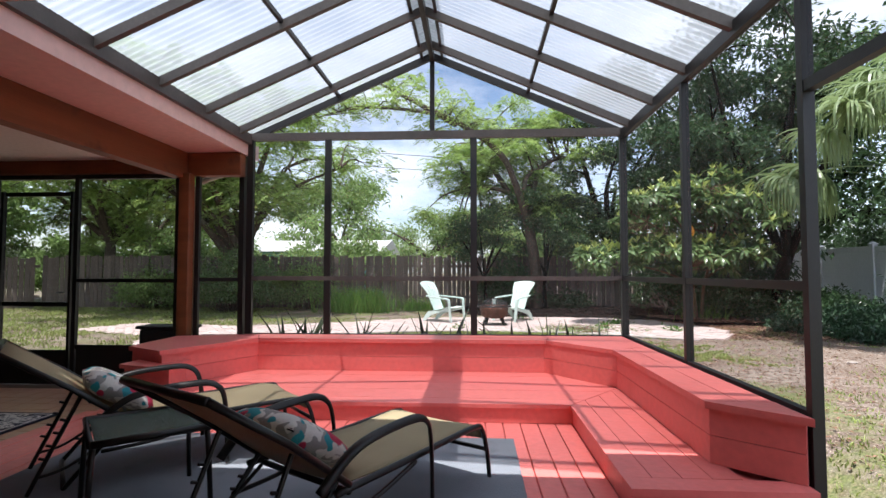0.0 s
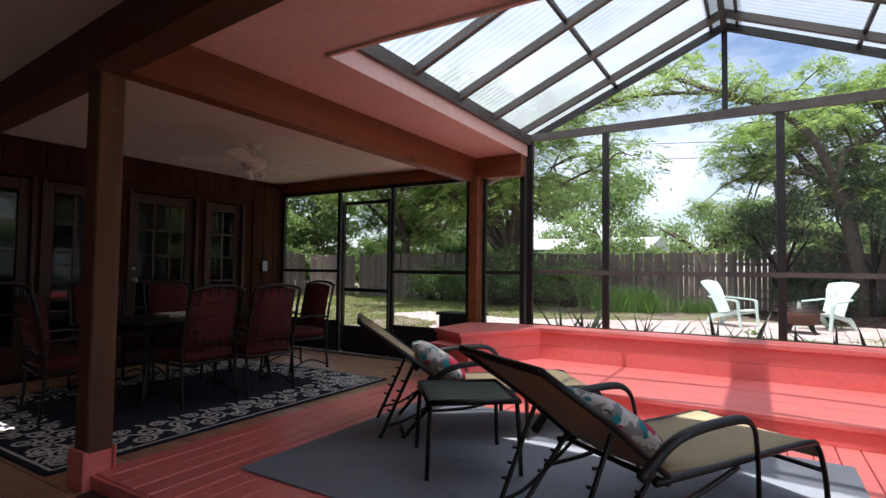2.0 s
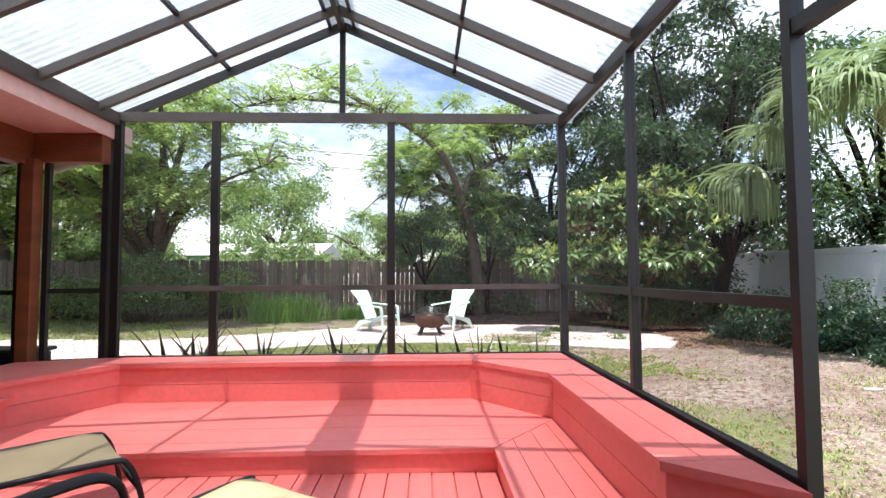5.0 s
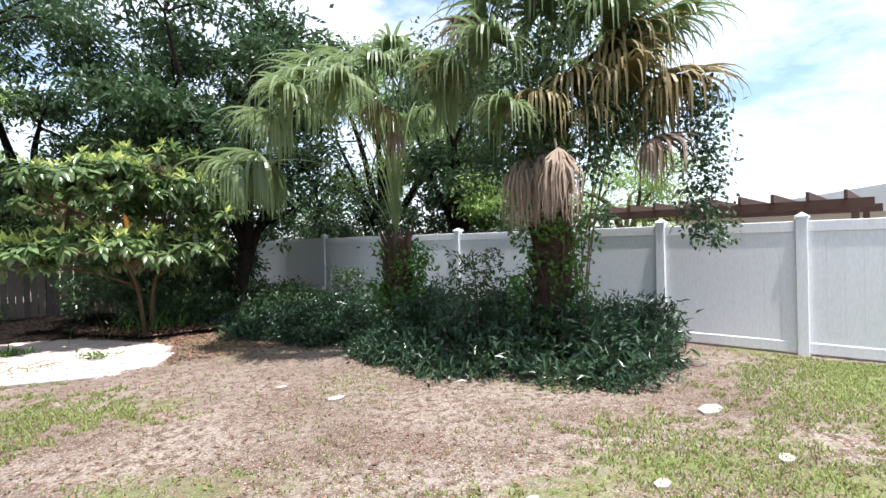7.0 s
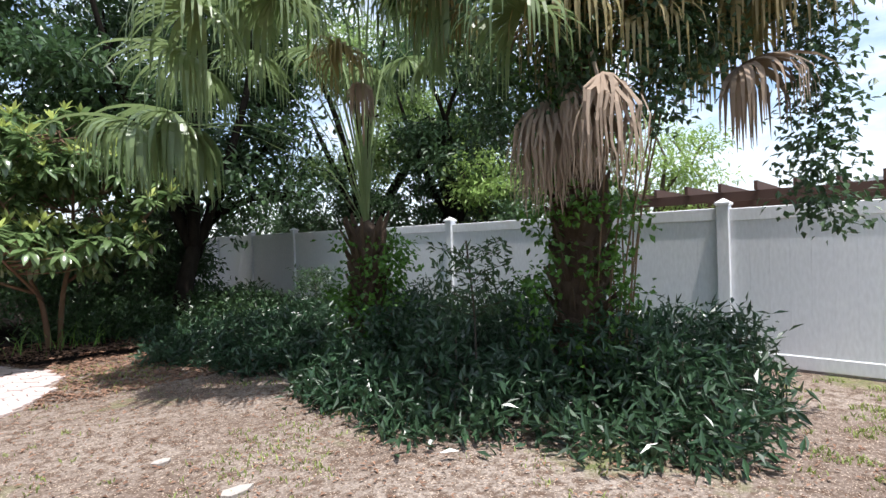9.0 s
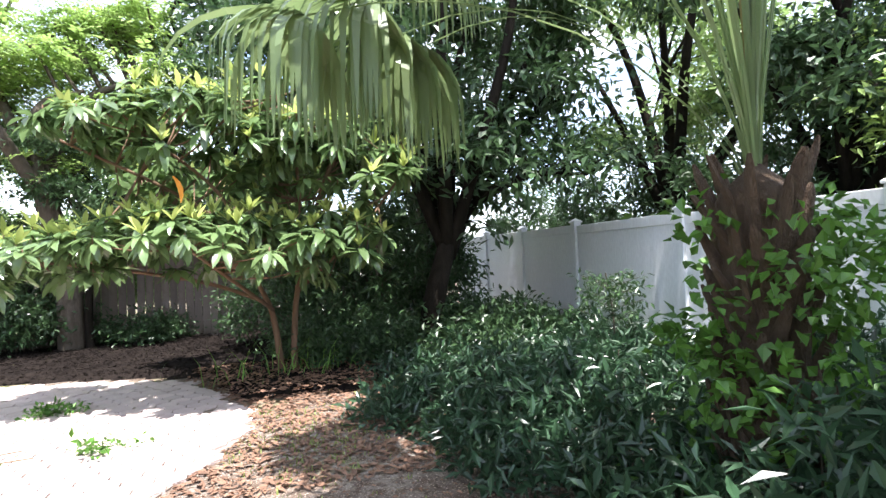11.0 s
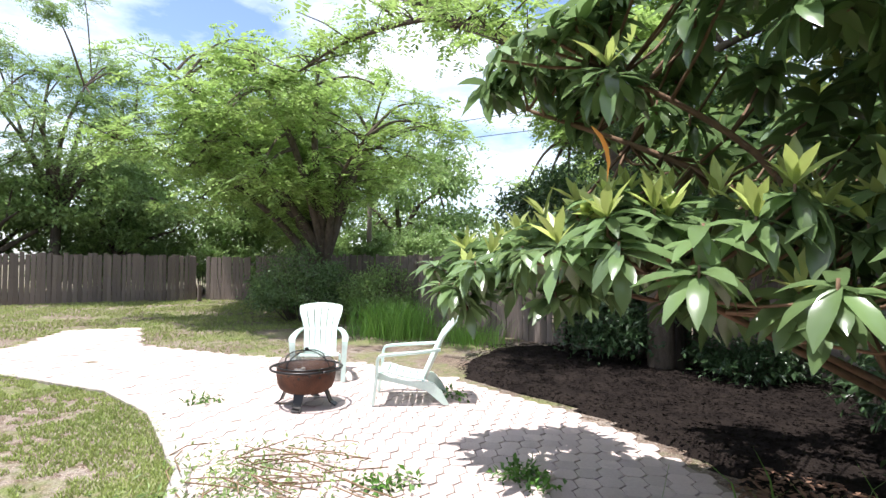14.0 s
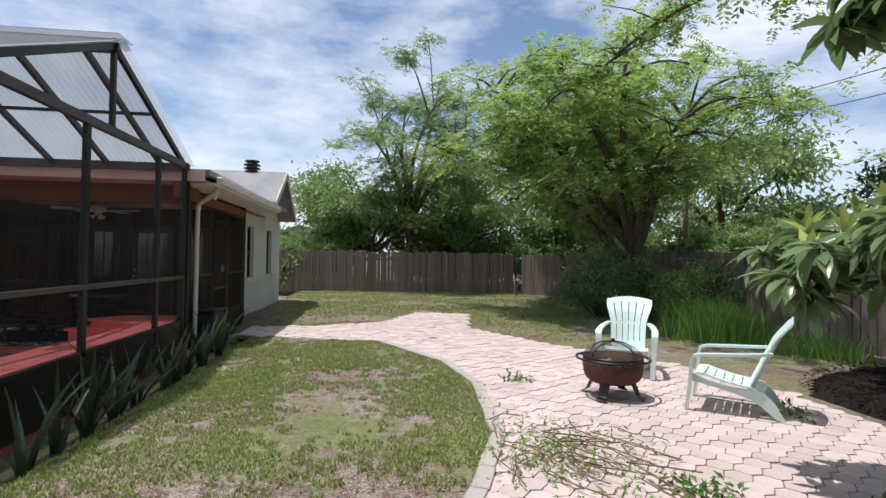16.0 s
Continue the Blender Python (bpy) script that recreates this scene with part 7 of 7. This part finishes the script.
# ---------- pavers and tiles, piece by piece ----------
def pavers():
    base = bmesh.new()
    prism(base, PATIO, GROUND - .08, GROUND - .012)
    pav = structure("pavement", base, SAND, "pink interlocking concrete paver patio with sandy joints", "pavement")
    W, H = .19, .165
    shape = [(-.5, -.17), (-.08, -.47), (.08, -.5), (.5, -.2), (.5, .17), (.08, .47), (-.08, .5), (-.5, .2)]
    k = .965

    def piece(bm, x, y, z):
        lo = [bm.verts.new((x + a * W * k * 1.0, y + b * H * 1.28 * k, z - .035)) for a, b in shape]
        hi = [bm.verts.new((x + a * W * k * .97, y + b * H * 1.28 * k * .97, z)) for a, b in shape]
        bm.faces.new(hi)
        n = len(shape)
        for i in range(n):
            bm.faces.new((lo[i], lo[(i + 1) % n], hi[(i + 1) % n], hi[i]))
        return bm
    me = mesh_of("paver", piece(bmesh.new(), 0, 0, 0), PAVER)
    rest = bmesh.new()
    count = 0
    rng = np.random.default_rng(151)
    for j in range(57):
        for i in range(78):
            x = -7.8 + (i + .5 * (j % 2)) * W
            y = 6.4 + j * H * .86
            if not inside(PATIO, x, y):
                continue
            z = GROUND + .004 + rng.uniform(-.004, .004)
            if x > 2.3 and count < 300:
                o = new("paver", me)
                o.parent = pav
                o.location = (x, y, z)
                o.rotation_euler = (rng.uniform(-.012, .012), rng.uniform(-.012, .012), rng.uniform(-.03, .03))
                count += 1
            else:
                piece(rest, x, y, z)
    tagged(part("paver_field", rest, PAVER_REST, pav), "pink concrete pavers", "", "", "stuff")
    for a, b in zip(PATIO[3:9], PATIO[4:9]):
        d = math.hypot(b[0] - a[0], b[1] - a[1])
        n = max(1, int(d / .3))
        rot = math.degrees(math.atan2(b[1] - a[1], b[0] - a[0]))
        for i in range(n):
            t = (i + .5) / n
            bm = boxed(-d / n / 2 + .006, d / n / 2 - .006, -.06, .06, -.05, .022, .006)
            o = part("edging_brick", bm, CONCRETE, pav)
            o.matrix_local = pose(a[0] + (b[0] - a[0]) * t, a[1] + (b[1] - a[1]) * t, GROUND, rng.uniform(-2, 2), 0, rot + rng.uniform(-3, 3))


pavers()
build_tiles()
